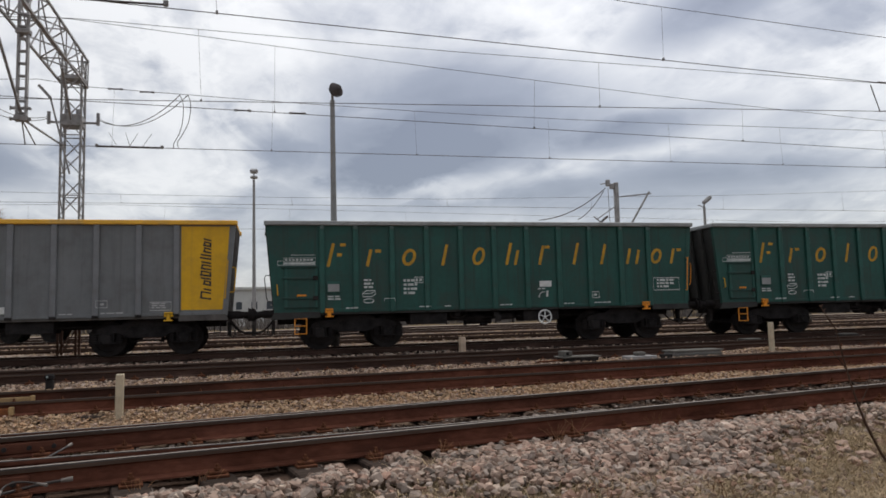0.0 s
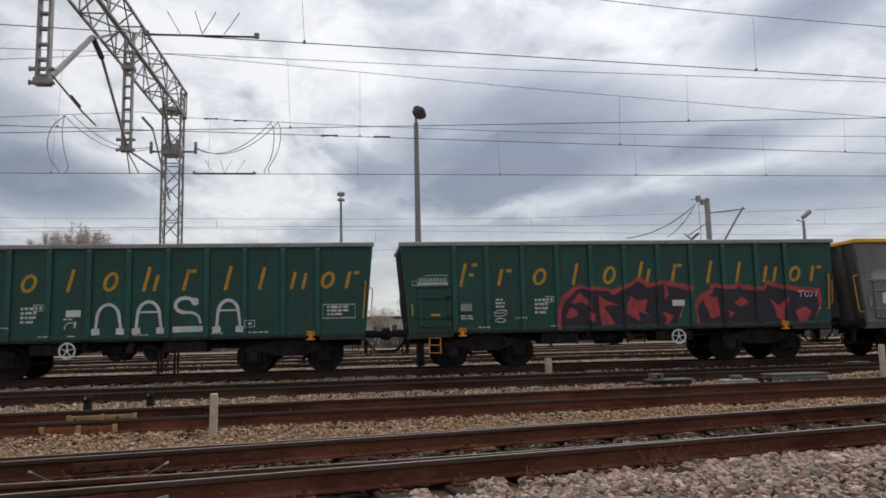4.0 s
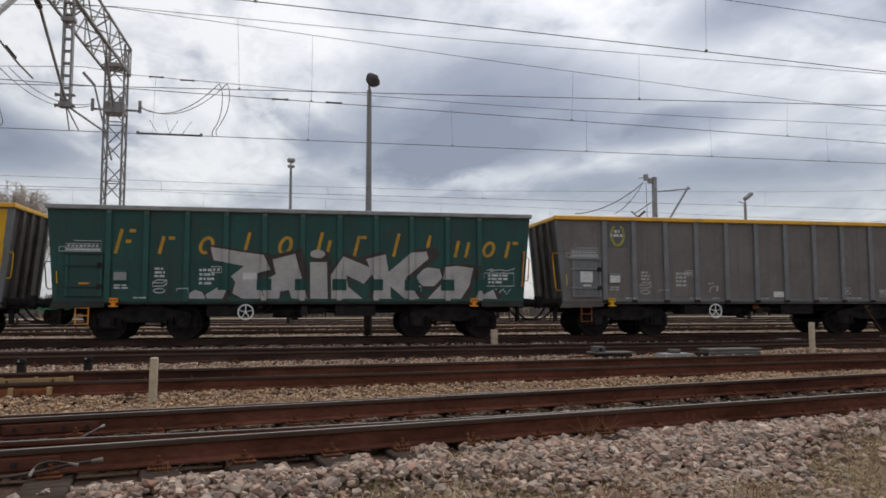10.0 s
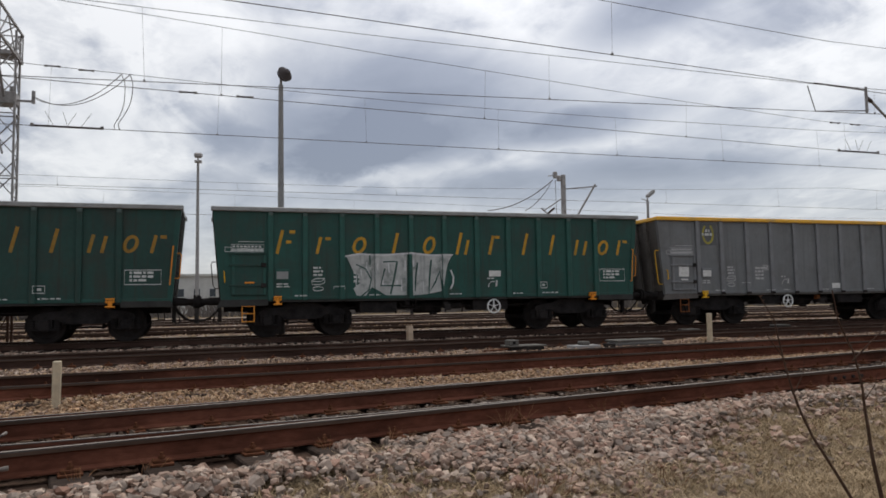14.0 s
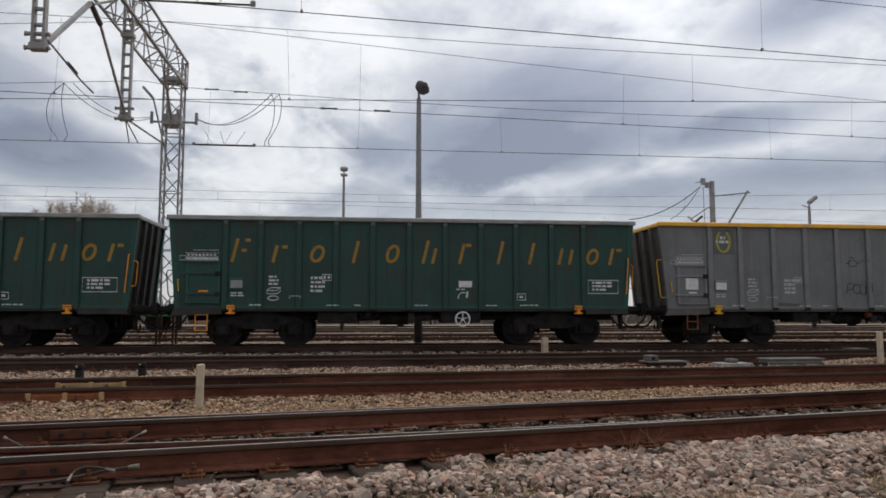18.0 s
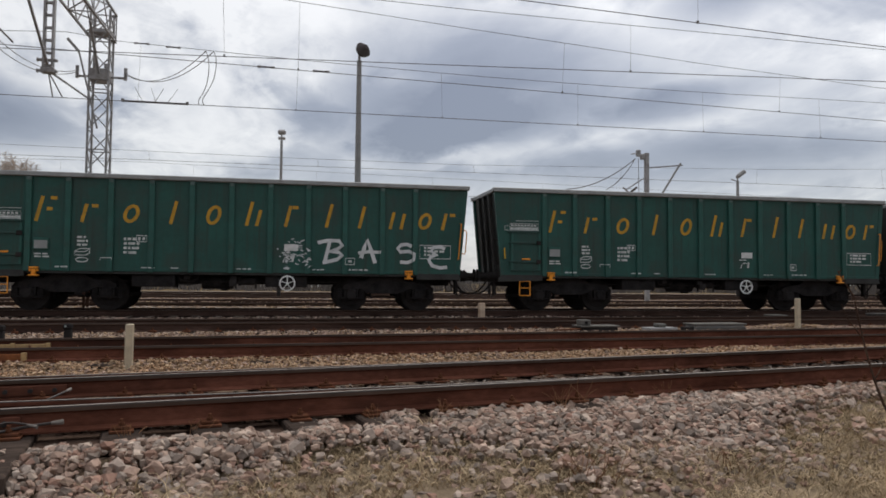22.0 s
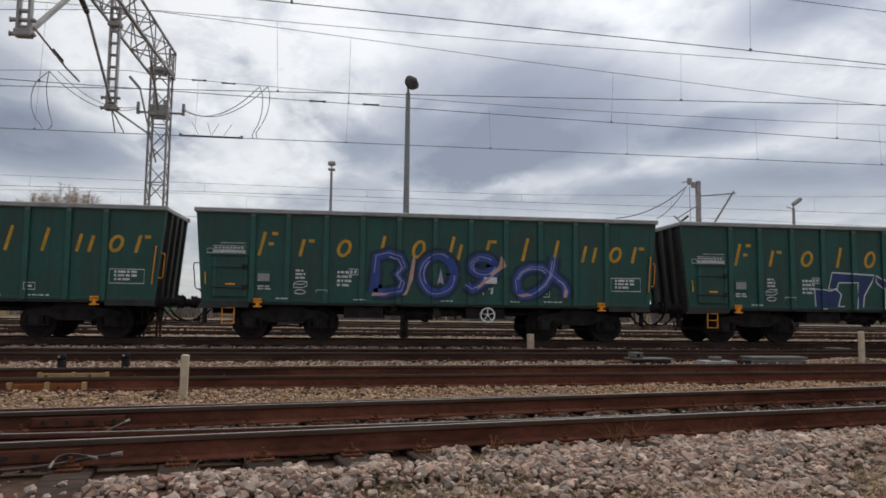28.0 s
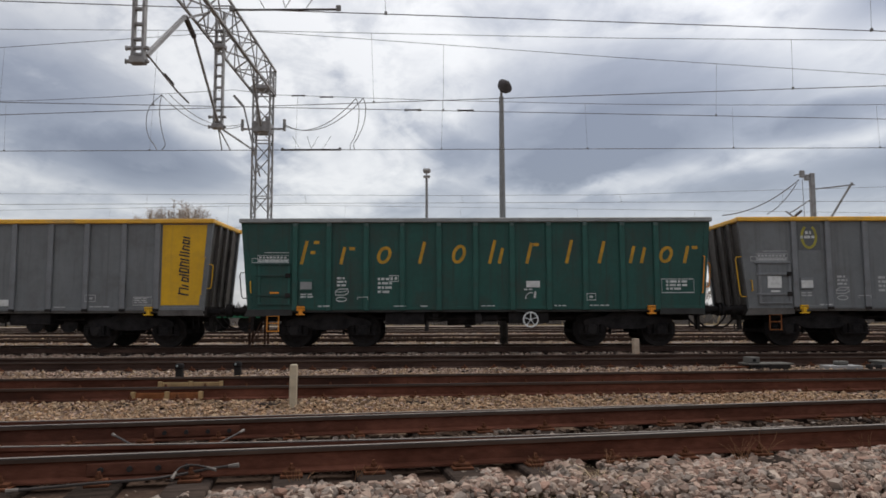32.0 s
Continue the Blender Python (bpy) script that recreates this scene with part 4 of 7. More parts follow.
        if s > 0:
            tube(bm, [(hx - 0.02, rail_y + 0.08, 1.49), (hx - 0.02, rail_y, 1.49), (hx + 0.06, rail_y, 2.52), (hx + 0.06, rail_y + 0.08, 2.52)], 0.017)
            part("grab_rail", bm, YELLOW if grey else ORANGE, w, "thin painted grab rail at the corner")
            bm = bmesh.new()
            tube(bm, [(6.44, -1.28, 1.66), (6.56, -1.28, 1.66), (6.58, -1.28, 1.72), (6.62, -1.28, 2.28), (6.58, -1.28, 2.34), (6.46, -1.28, 2.34)], 0.017)
            part("end_grab_rail", bm, YELLOW if grey else ORANGE, w)
        else:
            top = 2.50 if grey else 2.10
            lx = -6.60 - 0.09 * (top - 1.46)
            tube(bm, [(-6.40, -1.28, 1.38), (-6.56, -1.28, 1.38), (-6.60, -1.28, 1.46), (lx, -1.28, top - 0.08), (lx + 0.03, -1.28, top), (lx + 0.17, -1.28, top)], 0.016)
            part("end_grab_rail", bm, YELLOW if grey else BLACK_DUSTY, w, "yellow end grab rail" if grey else "dark end grab rail")
            bm = bmesh.new()
            tube(bm, [(-6.30, rail_y + 0.08, 1.54), (-6.30, rail_y + 0.02, 1.54), (-6.32, rail_y + 0.02, 1.84), (-6.32, rail_y + 0.08, 1.84)], 0.015)
            part("grab_rail", bm, YELLOW, w, "short yellow hand grip")
        # foot ladder under the corner
        bm = bmesh.new()
        lx0, lx1 = (-5.84, -5.52) if s < 0 else (5.95, 6.25)
        if s < 0:
            for lx in (lx0, lx1):
                beam(bm, (lx, -HW - 0.02, 0.92), (lx, -HW - 0.02, 0.45), 0.026, 0.02)
            for z in (0.46, 0.68, 0.88):
                beam(bm, (lx0, -HW - 0.02, z), (lx1, -HW - 0.02, z), 0.024, 0.024)
            part("step_ladder", bm, ORANGE if not grey else HEATER, w, "small foot ladder")
        else:
            for lx in (6.02, 6.18):
                beam(bm, (lx, -1.1, 0.9), (lx + 0.03, -1.1, 0.55), 0.025)
            beam(bm, (6.02, -1.1, 0.56), (6.2, -1.1, 0.56), 0.03)
            part("hose_bracket", bm, BLACK, w)
        # lashing hook of cast steel, painted yellow
        bm = bmesh.new()
        hk = s * 4.894
        box(bm, hk - 0.11, hk + 0.11, -HW - 0.13, -HW - 0.02, 1.10, 1.145, 0.01)
        box(bm, hk - 0.05, hk + 0.05, -HW - 0.12, -HW - 0.03, 0.94, 1.09, 0.012)
        box(bm, hk - 0.12, hk + 0.12, -HW - 0.14, -HW - 0.02, 0.90, 0.945, 0.015)
        box(bm, hk - 0.11, hk - 0.06, -HW - 0.12, -HW - 0.03, 1.02, 1.09, 0.008)
        box(bm, hk + 0.06, hk + 0.11, -HW - 0.12, -HW - 0.03, 1.02, 1.09, 0.008)
        part("lashing_hook", bm, YELLOW if grey else ORANGE, w, "yellow-painted rope hook")
    for x in ((-4.25, 4.27) if grey else (-4.17, 4.27)):
        build_bogie(w, x)
    # brake gear between the bogies
    bm = bmesh.new()
    rod(bm, (-0.80, -0.75, 0.76), (0.02, -0.75, 0.76), 0.17, sides=14)
    for x in (-0.62, -0.16):
        rod(bm, (x - 0.02, -0.75, 0.76), (x + 0.02, -0.75, 0.76), 0.18, sides=14)
    box(bm, -0.30, -0.10, -0.86, -0.64, 0.54, 0.62, 0.02)
    part("air_tank", bm, BLACK, w)
    part("equipment_box", boxed(-2.55, -1.45, -1.25, -0.5, 0.64, 0.965, 0.02) if not grey else boxed(-2.42, -1.62, -1.25, -0.5, 0.66, 0.965, 0.02), BLACK, w)
    part("equipment_box", boxed(0.92, 2.06, -1.25, -0.5, 0.65, 0.965, 0.02), BLACK, w)
    bm = bmesh.new()
    rod(bm, (0.22, -0.95, 0.80), (0.62, -0.95, 0.80), 0.10, sides=10)
    rod(bm, (0.62, -0.95, 0.80), (0.90, -0.95, 0.80), 0.03, sides=8)
    box(bm, 0.18, 0.24, -1.08, -0.82, 0.68, 0.93, 0.012)
    part("brake_cylinder", bm, BLACK_DUSTY, w)
    bm = bmesh.new()
    tube(bm, [(-1.38, -1.18, 0.95), (-1.30, -1.18, 0.82), (-1.05, -1.18, 0.78), (-0.88, -1.18, 0.86), (-0.84, -1.18, 0.97)], 0.022)
    tube(bm, [(-1.40, -1.10, 0.72), (-1.1, -1.10, 0.70), (-0.8, -1.10, 0.74)], 0.018)
    box(bm, -1.22, -1.06, -1.26, -1.12, 0.84, 0.95, 0.012)
    part("pipework", bm, BLACK_DUSTY, w)
    part("valve", boxed(-0.02, 0.15, -1.24, -1.1, 0.80, 0.95, 0.02), HEATER if grey else BLACK_DUSTY, w)
    for x in (-1.42, 0.12, 0.66):
        part("hanger", beam(bmesh.new(), (x, -1.0, 0.6), (x, -1.0, 1.04), 0.04), BLACK, w)
    part("brake_rod", tube(bmesh.new(), [(-2.9, -1.0, 0.80), (0, -1.0, 0.78), (2.9, -1.0, 0.80)], 0.018), BLACK_DUSTY, w)
    bm = bmesh.new()
    box(bm, -0.02, 0.16, -HW - 0.05, -HW + 0.02, 0.66, 0.84, 0.01)
    rod(bm, (0.07, -HW - 0.055, 0.76), (0.07, -HW - 0.07, 0.76), 0.06, sides=12)
    part("changeover_plate", bm, BLACK_DUSTY, w)
    # white brake wheel with five spokes
    bm = bmesh.new()
    cx, cy, cz, rr = wheel_x, -HW - 0.10, 0.76, 0.20
    tube(bm, [(cx + rr * math.cos(k * math.pi / 12), cy, cz + rr * math.sin(k * math.pi / 12)) for k in range(25)], 0.022, 6)
    for k in range(5):
        a = math.pi / 2 + k * 2 * math.pi / 5
        beam(bm, (cx, cy, cz), (cx + rr * math.cos(a), cy, cz + rr * math.sin(a)), 0.03, 0.02)
    rod(bm, (cx, cy - 0.02, cz), (cx, cy + 0.03, cz), 0.04, sides=10)
    part("brake_wheel", bm, WHEEL_WHITE, w, "white brake wheel with five spokes")
    bm = bmesh.new()
    rod(bm, (cx, cy + 0.03, cz), (cx, -0.6, cz), 0.025, sides=6)
    part("brake_shaft", bm, BLACK, w)
    # inspection hatch in the first bay: recessed door with bars and hinges
    part("hatch", boxed(-6.14, -5.22, -HW - 0.022, -HW - 0.004, 1.22, 2.30, 0.006), wall, w, "riveted inspection hatch")
    hatch_bar = [(-6.22, -5.20, 2.30, 2.36), (-6.18, -5.2, 1.98, 2.04), (-6.18, -5.2, 1.42, 1.48), (-6.12, -5.2, 1.18, 1.22)]
    for x0, x1, z0, z1 in hatch_bar:
        part("hatch_bar", boxed(x0, x1, -HW - 0.06, -HW - 0.022, z0, z1, 0.008), GREY_RIB if grey else GREEN_GRIMY, w)
    for x in (-5.24, -6.08):
        part("hatch_stile", boxed(x - 0.035, x + 0.035, -HW - 0.05, -HW - 0.023, 1.2, 2.29, 0.008), rib_mat, w)
    for z in (2.01, 1.45):
        part("latch", boxed(-5.34, -5.2, -HW - 0.09, -HW - 0.06, z - 0.06, z + 0.06, 0.01), BLACK_DUSTY, w)
    part("handle", boxed(-5.78, -5.52, -HW - 0.05, -HW - 0.024, 1.50, 1.55, 0.008), ORANGE if not grey else PLACARD, w, "short painted handle")
    # label holder box
    bm = bmesh.new()
    box(bm, -4.95, -4.57, -HW - 0.04, -HW - 0.002, 1.59, 1.90, 0.008)
    part("label_holder", bm, rib_mat, w)
    part("label_card", boxed(-4.92, -4.60, -HW - 0.047, -HW - 0.042, 1.62, 1.83), PLACARD if grey else RIM_GREY, w)
    part("bottom_rail", boxed(-5.0, FOOT - 0.02, -HW - 0.022, -HW - 0.002, Z0 + 0.004, Z0 + 0.09, 0.006), wall, w)
    # markings
    light, dim = (DIM_MARK, DIM_MARK) if grey else (WHITE_MARK, WHITE_MARK)
    light = material("grey_wagon_marking", (0.42, 0.42, 0.41), 0.7, 0, 0.25, 9, (0.2, 0.2, 0.2), 0.6, 9) if grey else WHITE_MARK

    def load_table(bm):
        slab(bm, [(-6.12, 2.40), (-5.28, 2.40), (-5.28, 2.45), (-6.12, 2.45)])
        for k in range(8):
            slab(bm, [(-6.1 + k * 0.1, 2.50), (-6.03 + k * 0.1, 2.50), (-6.03 + k * 0.1, 2.55), (-6.1 + k * 0.1, 2.55)])
        outline(bm, -6.14, -5.26, 2.38, 2.58, 0.016)
        ribbon(bm, [(-6.14, 2.47), (-5.26, 2.47)], 0.014)
        outline(bm, -5.95, -5.26, 2.58, 2.66, 0.014)
        outline(bm, -6.30, -6.14, 2.38, 2.50, 0.016)

    on_side(load_table, "load_table", light, w, "white load table")
    texts = [(-4.92, -4.56, 1.36, 1.50, 2), (-3.90, -3.60, 1.66, 1.96, 3), (-2.75, -2.29, 1.46, 1.94, 4), (-4.42, -4.05, 1.10, 1.17, 1), (-2.3, -1.9, 1.11, 1.16, 1), (-1.55, -1.3, 1.11, 1.16, 1), (wheel_x - 0.17, wheel_x + 0.08, 1.56, 1.62, 1),
             (2.2, 2.7, 1.11, 1.16, 1), (3.2, 3.8, 1.11, 1.17, 1), (0.15, 0.55, 1.09, 1.16, 1)]
    for x0, x1, z0, z1, rows in texts:
        tagged(on_side(lambda bm, a=(x0, x1, z0, z1, rows): bars(bm, *a, rng), "small_writing", light, w), kind="stuff")

    signs = [lambda bm: (ribbon(bm, [(-3.94, 1.46), (-3.94, 1.56), (-3.84, 1.63), (-3.58, 1.63), (-3.58, 1.52), (-3.68, 1.46)], 0.024, 0, True), ribbon(bm, [(-3.92, 1.55), (-3.68, 1.55), (-3.60, 1.62)], 0.02)), lambda bm: ribbon(bm, arc(-3.77, 1.34, 0.15, 0.06, 0, 360, 10)[:-1], 0.024, 0, True), lambda bm: (outline(bm, -2.43, -2.17, 1.84, 2.00), slab(bm, [(-2.39, 1.88), (-2.33, 1.88), (-2.33, 1.96), (-2.39, 1.96)]), slab(bm, [(-2.28, 1.88), (-2.21, 1.88), (-2.21, 1.96), (-2.28, 1.96)])), lambda bm: ribbon(bm, [(-3.32, 1.33), (-3.32, 1.40), (-3.02, 1.40), (-3.02, 1.33)], 0.02),
             lambda bm: (ribbon(bm, arc(wheel_x + 0.03, 1.36, 0.15, 0.15, 70, 190, 8), 0.025), slab(bm, [(wheel_x + 0.1, 1.36), (wheel_x + 0.16, 1.36), (wheel_x + 0.18, 1.54), (wheel_x + 0.12, 1.54)])), lambda bm: (outline(bm, 3.10, 3.36, 1.30, 1.48), slab(bm, [(3.18, 1.36), (3.28, 1.36), (3.28, 1.42), (3.18, 1.42)]))]
    for sign in signs:
        on_side(sign, "outlined_sign", light, w)

    def owner_panel(bm):
        outline(bm, 5.22, 6.12, 1.50, 1.88)
        bars(bm, 5.34, 6.02, 1.54, 1.84, 3, rng, 0.4)

    if not grey:
        on_side(owner_panel, "owner_panel", WHITE_MARK, w, "white outlined panel of small writing")
        part("white_plate", boxed(wheel_x - 0.10, wheel_x + 0.28, -HW - 0.012, -HW - 0.002, 1.66, 1.84, 0.003), PLACARD, w)
        for x, wd, h, kind in SIDE_MARKS:
            on_side(lambda bm, a=(x, wd, h, kind): side_mark(bm, *a), "side_mark", MARK_YELLOW, w)
    else:
        on_side(lambda bm: (outline(bm, 4.42, 4.95, 1.20, 1.42), bars(bm, 4.46, 4.92, 1.23, 1.40, 3, rng, 0.4)), "owner_panel", light, w, "small outlined panel of writing")
        on_side(lambda bm: slab(bm, [(5.20, 1.19), (6.30, 1.19), (6.46, 3.46), (5.20, 3.46)]), "end_panel", YELLOW, w, "bright yellow end panel")

        def upright_logo(bm):
            z = 1.45
            for hgt, wid, kind in ((0.22, 0.30, 1), (0.12, 0.2, 0), (0.15, 0.22, 2), (0.07, 0.28, 0), (0.16, 0.3, 2), (0.16, 0.28, 1), (0.1, 0.26, 0), (0.07, 0.30, 0), (0.07, 0.28, 0), (0.16, 0.22, 1), (0.15, 0.22, 2), (0.12, 0.2, 0)):
                a, b = 5.98 - wid, 5.98
                sl = 0.05
                slab(bm, [(b, z), (a, z + sl), (a, z + sl + 0.045), (b, z + 0.045)], 0.003)
                if kind:
                    slab(bm, [(b, z + hgt - 0.06), (a + 0.03, z + hgt - 0.06 + sl), (a + 0.03, z + hgt - 0.02 + sl), (b, z + hgt - 0.02)], 0.003)
                    slab(bm, [(a + 0.02, z + sl + 0.03), (a + 0.06, z + sl + 0.03), (a + 0.06, z + hgt), (a + 0.02, z + hgt)], 0.006)
                if kind == 2:
                    slab(bm, [(b - 0.05, z + 0.03), (b, z + 0.03), (b, z + hgt - 0.03), (b - 0.05, z + hgt - 0.03)], 0.006)
                z += hgt + 0.015

        on_side(upright_logo, "upright_mark", MARK_DARK, w, "dark upright row of slanted shapes", 0.009)
        part("ring_panel", boxed(-4.95, -4.30, -HW - 0.008, -HW - 0.002, 2.68, 3.42, 0.002), GREY_PANEL, w, "darker square behind the ring mark")
        on_side(lambda bm: ribbon(bm, arc(-4.64, 3.06, 0.20, 0.31, 118, 422, 20), 0.07), "ring_mark", RING_YELLOW, w, "faded yellow open ring", 0.012)
        on_side(lambda bm: (bars(bm, -4.74, -4.56, 3.12, 3.22, 1, rng, 0.1), bars(bm, -4.88, -4.30, 3.00, 3.09, 1, rng, 0.1)), "ring_writing", WHITE_MARK, w, "", 0.015)
        part("white_plate", boxed(-5.86, -5.47, -HW - 0.034, -HW - 0.023, 1.62, 1.95, 0.003), PLACARD, w)
        part("sign_plate", boxed(0.58, 0.95, -HW - 0.012, -HW - 0.002, 1.18, 1.36, 0.003), PLACARD, w)
        part("hatch_plate", boxed(-6.16, -5.24, -HW - 0.004, -HW - 0.001, 2.375, 2.67, 0.001), GREY_RIB, w)
    return w


# graffiti, each a set of strokes on one wagon's near wall: (points, width, paint, layer)


def letters_base():
    strokes = [([(2.53, 1.37), (2.60, 1.66), (2.66, 1.93)], 0.10), ([(2.33, 1.90), (2.62, 1.97), (2.92, 1.96), (3.01, 1.83), (2.86, 1.72), (2.62, 1.67), (2.92, 1.64), (3.01, 1.56), (2.88, 1.44), (2.47, 1.34)], 0.10),
               ([(3.54, 1.49), (3.63, 1.78), (3.71, 2.01), (3.82, 1.72), (3.94, 1.35)], 0.11), ([(3.46, 1.63), (3.75, 1.67), (4.09, 1.66)], 0.09),
               ([(4.99, 1.84), (4.85, 1.90), (4.68, 1.88), (4.58, 1.78), (4.66, 1.68), (4.92, 1.70), (5.05, 1.62), (5.03, 1.46), (4.88, 1.38), (4.65, 1.39)], 0.10),
               ([(5.95, 1.78), (5.82, 1.85), (5.62, 1.82), (5.55, 1.72), (5.72, 1.60), (5.55, 1.56), (5.48, 1.46), (5.58, 1.30), (5.80, 1.24), (6.02, 1.26)], 0.10)]
    rng = random.Random(3)
    for k in range(60):
        x, z = 1.62 + rng.gauss(0, 0.22), 1.58 + rng.gauss(0, 0.2)
        if 1.1 < z < 2.05:
            strokes.append(([(x, z), (x + rng.uniform(0.03, 0.12), z + rng.uniform(-0.08, 0.06))], rng.uniform(0.015, 0.04)))
    return [(p, wd, WHITE_SPRAY, 0.003 + 0.0001 * (i % 9)) for i, (p, wd) in enumerate(strokes)]


def tag_arches():
    out = []
    for x, w, top in ((-0.92, 0.82, 2.00), (0.13, 0.82, 2.06), (2.25, 0.80, 2.07)):
        out += [(arc(x + w / 2, top - 0.40, w / 2 - 0.12, 0.38, 180, 0, 14), 0.085), ([(x + 0.12, top - 0.40), (x + 0.09, 1.30)], 0.075), ([(x + w - 0.12, top - 0.40), (x + w - 0.07, 1.30)], 0.075),
                ([(x - 0.02, 1.24), (x + 0.20, 1.26)], 0.17), ([(x + w - 0.20, 1.26), (x + w + 0.02, 1.24)], 0.17)]
        if x > 0:
            out.append(([(x + 0.12, top - 0.30), (x + w - 0.12, top - 0.30)], 0.05))
    out += [(arc(1.50, 1.93, 0.26, 0.20, 35, 270, 12), 0.10), ([(1.50, 1.73), (1.72, 1.72), (1.86, 1.62), (1.92, 1.42)], 0.07), ([(1.18, 1.27), (1.98, 1.28)], 0.16), (arc(1.76, 2.02, 0.06, 0.06, 0, 360, 8), 0.10)]
    return [(p, wd, WHITE_SPRAY, 0.003 + 0.0002 * (i % 8)) for i, (p, wd) in enumerate(out)]


def silver_blocks():
    """Big silver block characters of a throw-up."""
    return [
        [(-2.47, 2.54), (-1.70, 2.42), (-1.05, 2.33), (-0.86, 1.93), (-1.18, 1.84), (-1.55, 1.72), (-1.81, 1.60), (-1.92, 1.74), (-1.57, 2.02), (-2.38, 2.18)],
        [(-1.78, 1.66), (-1.26, 1.82), (-1.19, 1.60), (-1.00, 1.08), (-1.53, 1.08), (-1.87, 1.28)],
        [(-0.81, 2.21), (-0.20, 2.38), (0.16, 1.08), (-0.26, 1.08), (-0.36, 1.37), (-0.59, 1.33), (-0.63, 1.08), (-1.00, 1.08), (-1.12, 1.55), (-0.72, 1.81)],
        [(0.21, 2.15), (0.68, 2.15), (0.71, 1.08), (0.23, 1.08)],
        arc(0.42, 2.38, 0.21, 0.12, 0, 330, 11),
        [(0.79, 1.79), (1.13, 2.32), (2.06, 1.95), (1.71, 1.55), (1.22, 1.79), (1.27, 1.47), (1.72, 1.10), (0.81, 1.08)],
        [(1.78, 2.25), (2.33, 2.39), (2.42, 1.89), (3.06, 2.44), (3.51, 2.49), (3.57, 2.28), (2.91, 1.73), (3.33, 1.10), (2.92, 1.10), (2.47, 1.48), (2.48, 1.08), (1.96, 1.08), (2.02, 1.64)],
        [(3.24, 1.78), (3.40, 1.96), (3.56, 2.03), (3.89, 1.99), (3.98, 1.74), (3.73, 1.49), (3.41, 1.49), (3.24, 1.65)],
        [(4.05, 2.04), (4.40, 2.08), (4.90, 2.02), (4.77, 1.50), (4.49, 1.08), (3.49, 1.08), (3.98, 1.58)],
        [(4.94, 1.08), (5.08, 1.46), (5.20, 1.25), (5.49, 1.40), (5.62, 1.08)],
        [(-3.01, 1.27), (-2.85, 1.36), (-2.66, 1.31), (-2.52, 1.05), (-3.00, 1.05)],
        [(-2.58, 1.23), (-2.15, 1.51), (-1.93, 1.58), (-2.13, 1.10), (-2.50, 1.06)]]


RED_SHAPES = [[(-1.86, 1.56), (-1.84, 2.12), (-1.64, 2.33), (-1.40, 2.12), (-0.95, 2.14), (-0.95, 2.29), (-1.30, 2.22), (-1.48, 2.34), (-1.42, 2.55), (-1.18, 2.64), (-0.54, 2.68), (-0.55, 2.44), (-0.90, 2.44), (-0.69, 1.94), (-0.72, 1.60), (-0.92, 1.53)],
              [(-0.52, 2.73), (-0.25, 2.77), (-0.25, 2.63), (-0.09, 2.64), (-0.10, 2.36), (-0.24, 2.34), (-0.23, 2.15), (-0.02, 2.13), (-0.15, 1.55), (-0.46, 1.56), (-0.44, 2.10), (-0.50, 2.43)],
              [(0.18, 2.25), (0.36, 2.68), (0.58, 2.46), (0.84, 2.70), (1.00, 2.27)], [(0.46, 2.23), (0.72, 2.24), (0.72, 1.50), (0.50, 1.52)],
              [(1.25, 2.58), (1.48, 2.57), (1.51, 2.06), (1.65, 2.21), (1.98, 2.09), (1.62, 1.48), (1.22, 1.47)],
              [(2.28, 1.45), (2.23, 1.92), (2.36, 2.30), (2.62, 2.52), (3.02, 2.57), (2.84, 2.29), (2.96, 1.95), (2.94, 1.44)]]
RED_LINES = [[(0.49, 2.35), (0.59, 2.52), (0.69, 2.35), (0.49, 2.35)], [(2.52, 2.13), (2.58, 2.26), (2.64, 2.13), (2.52, 2.13)], [(2.38, 1.71), (2.53, 1.75), (2.52, 1.66), (2.38, 1.52), (2.58, 1.52)], arc(2.74, 1.63, 0.10, 0.13, 0, 360, 12), [(2.74, 1.66), (2.77, 1.63)],
             [(0.55, 2.16), (0.63, 2.12), (0.63, 2.02), (0.55, 1.98), (0.55, 2.16)], [(0.53, 1.90), (0.66, 1.90)], [(0.60, 1.90), (0.60, 1.76)], [(0.54, 1.56), (0.60, 1.72), (0.66, 1.56)]]


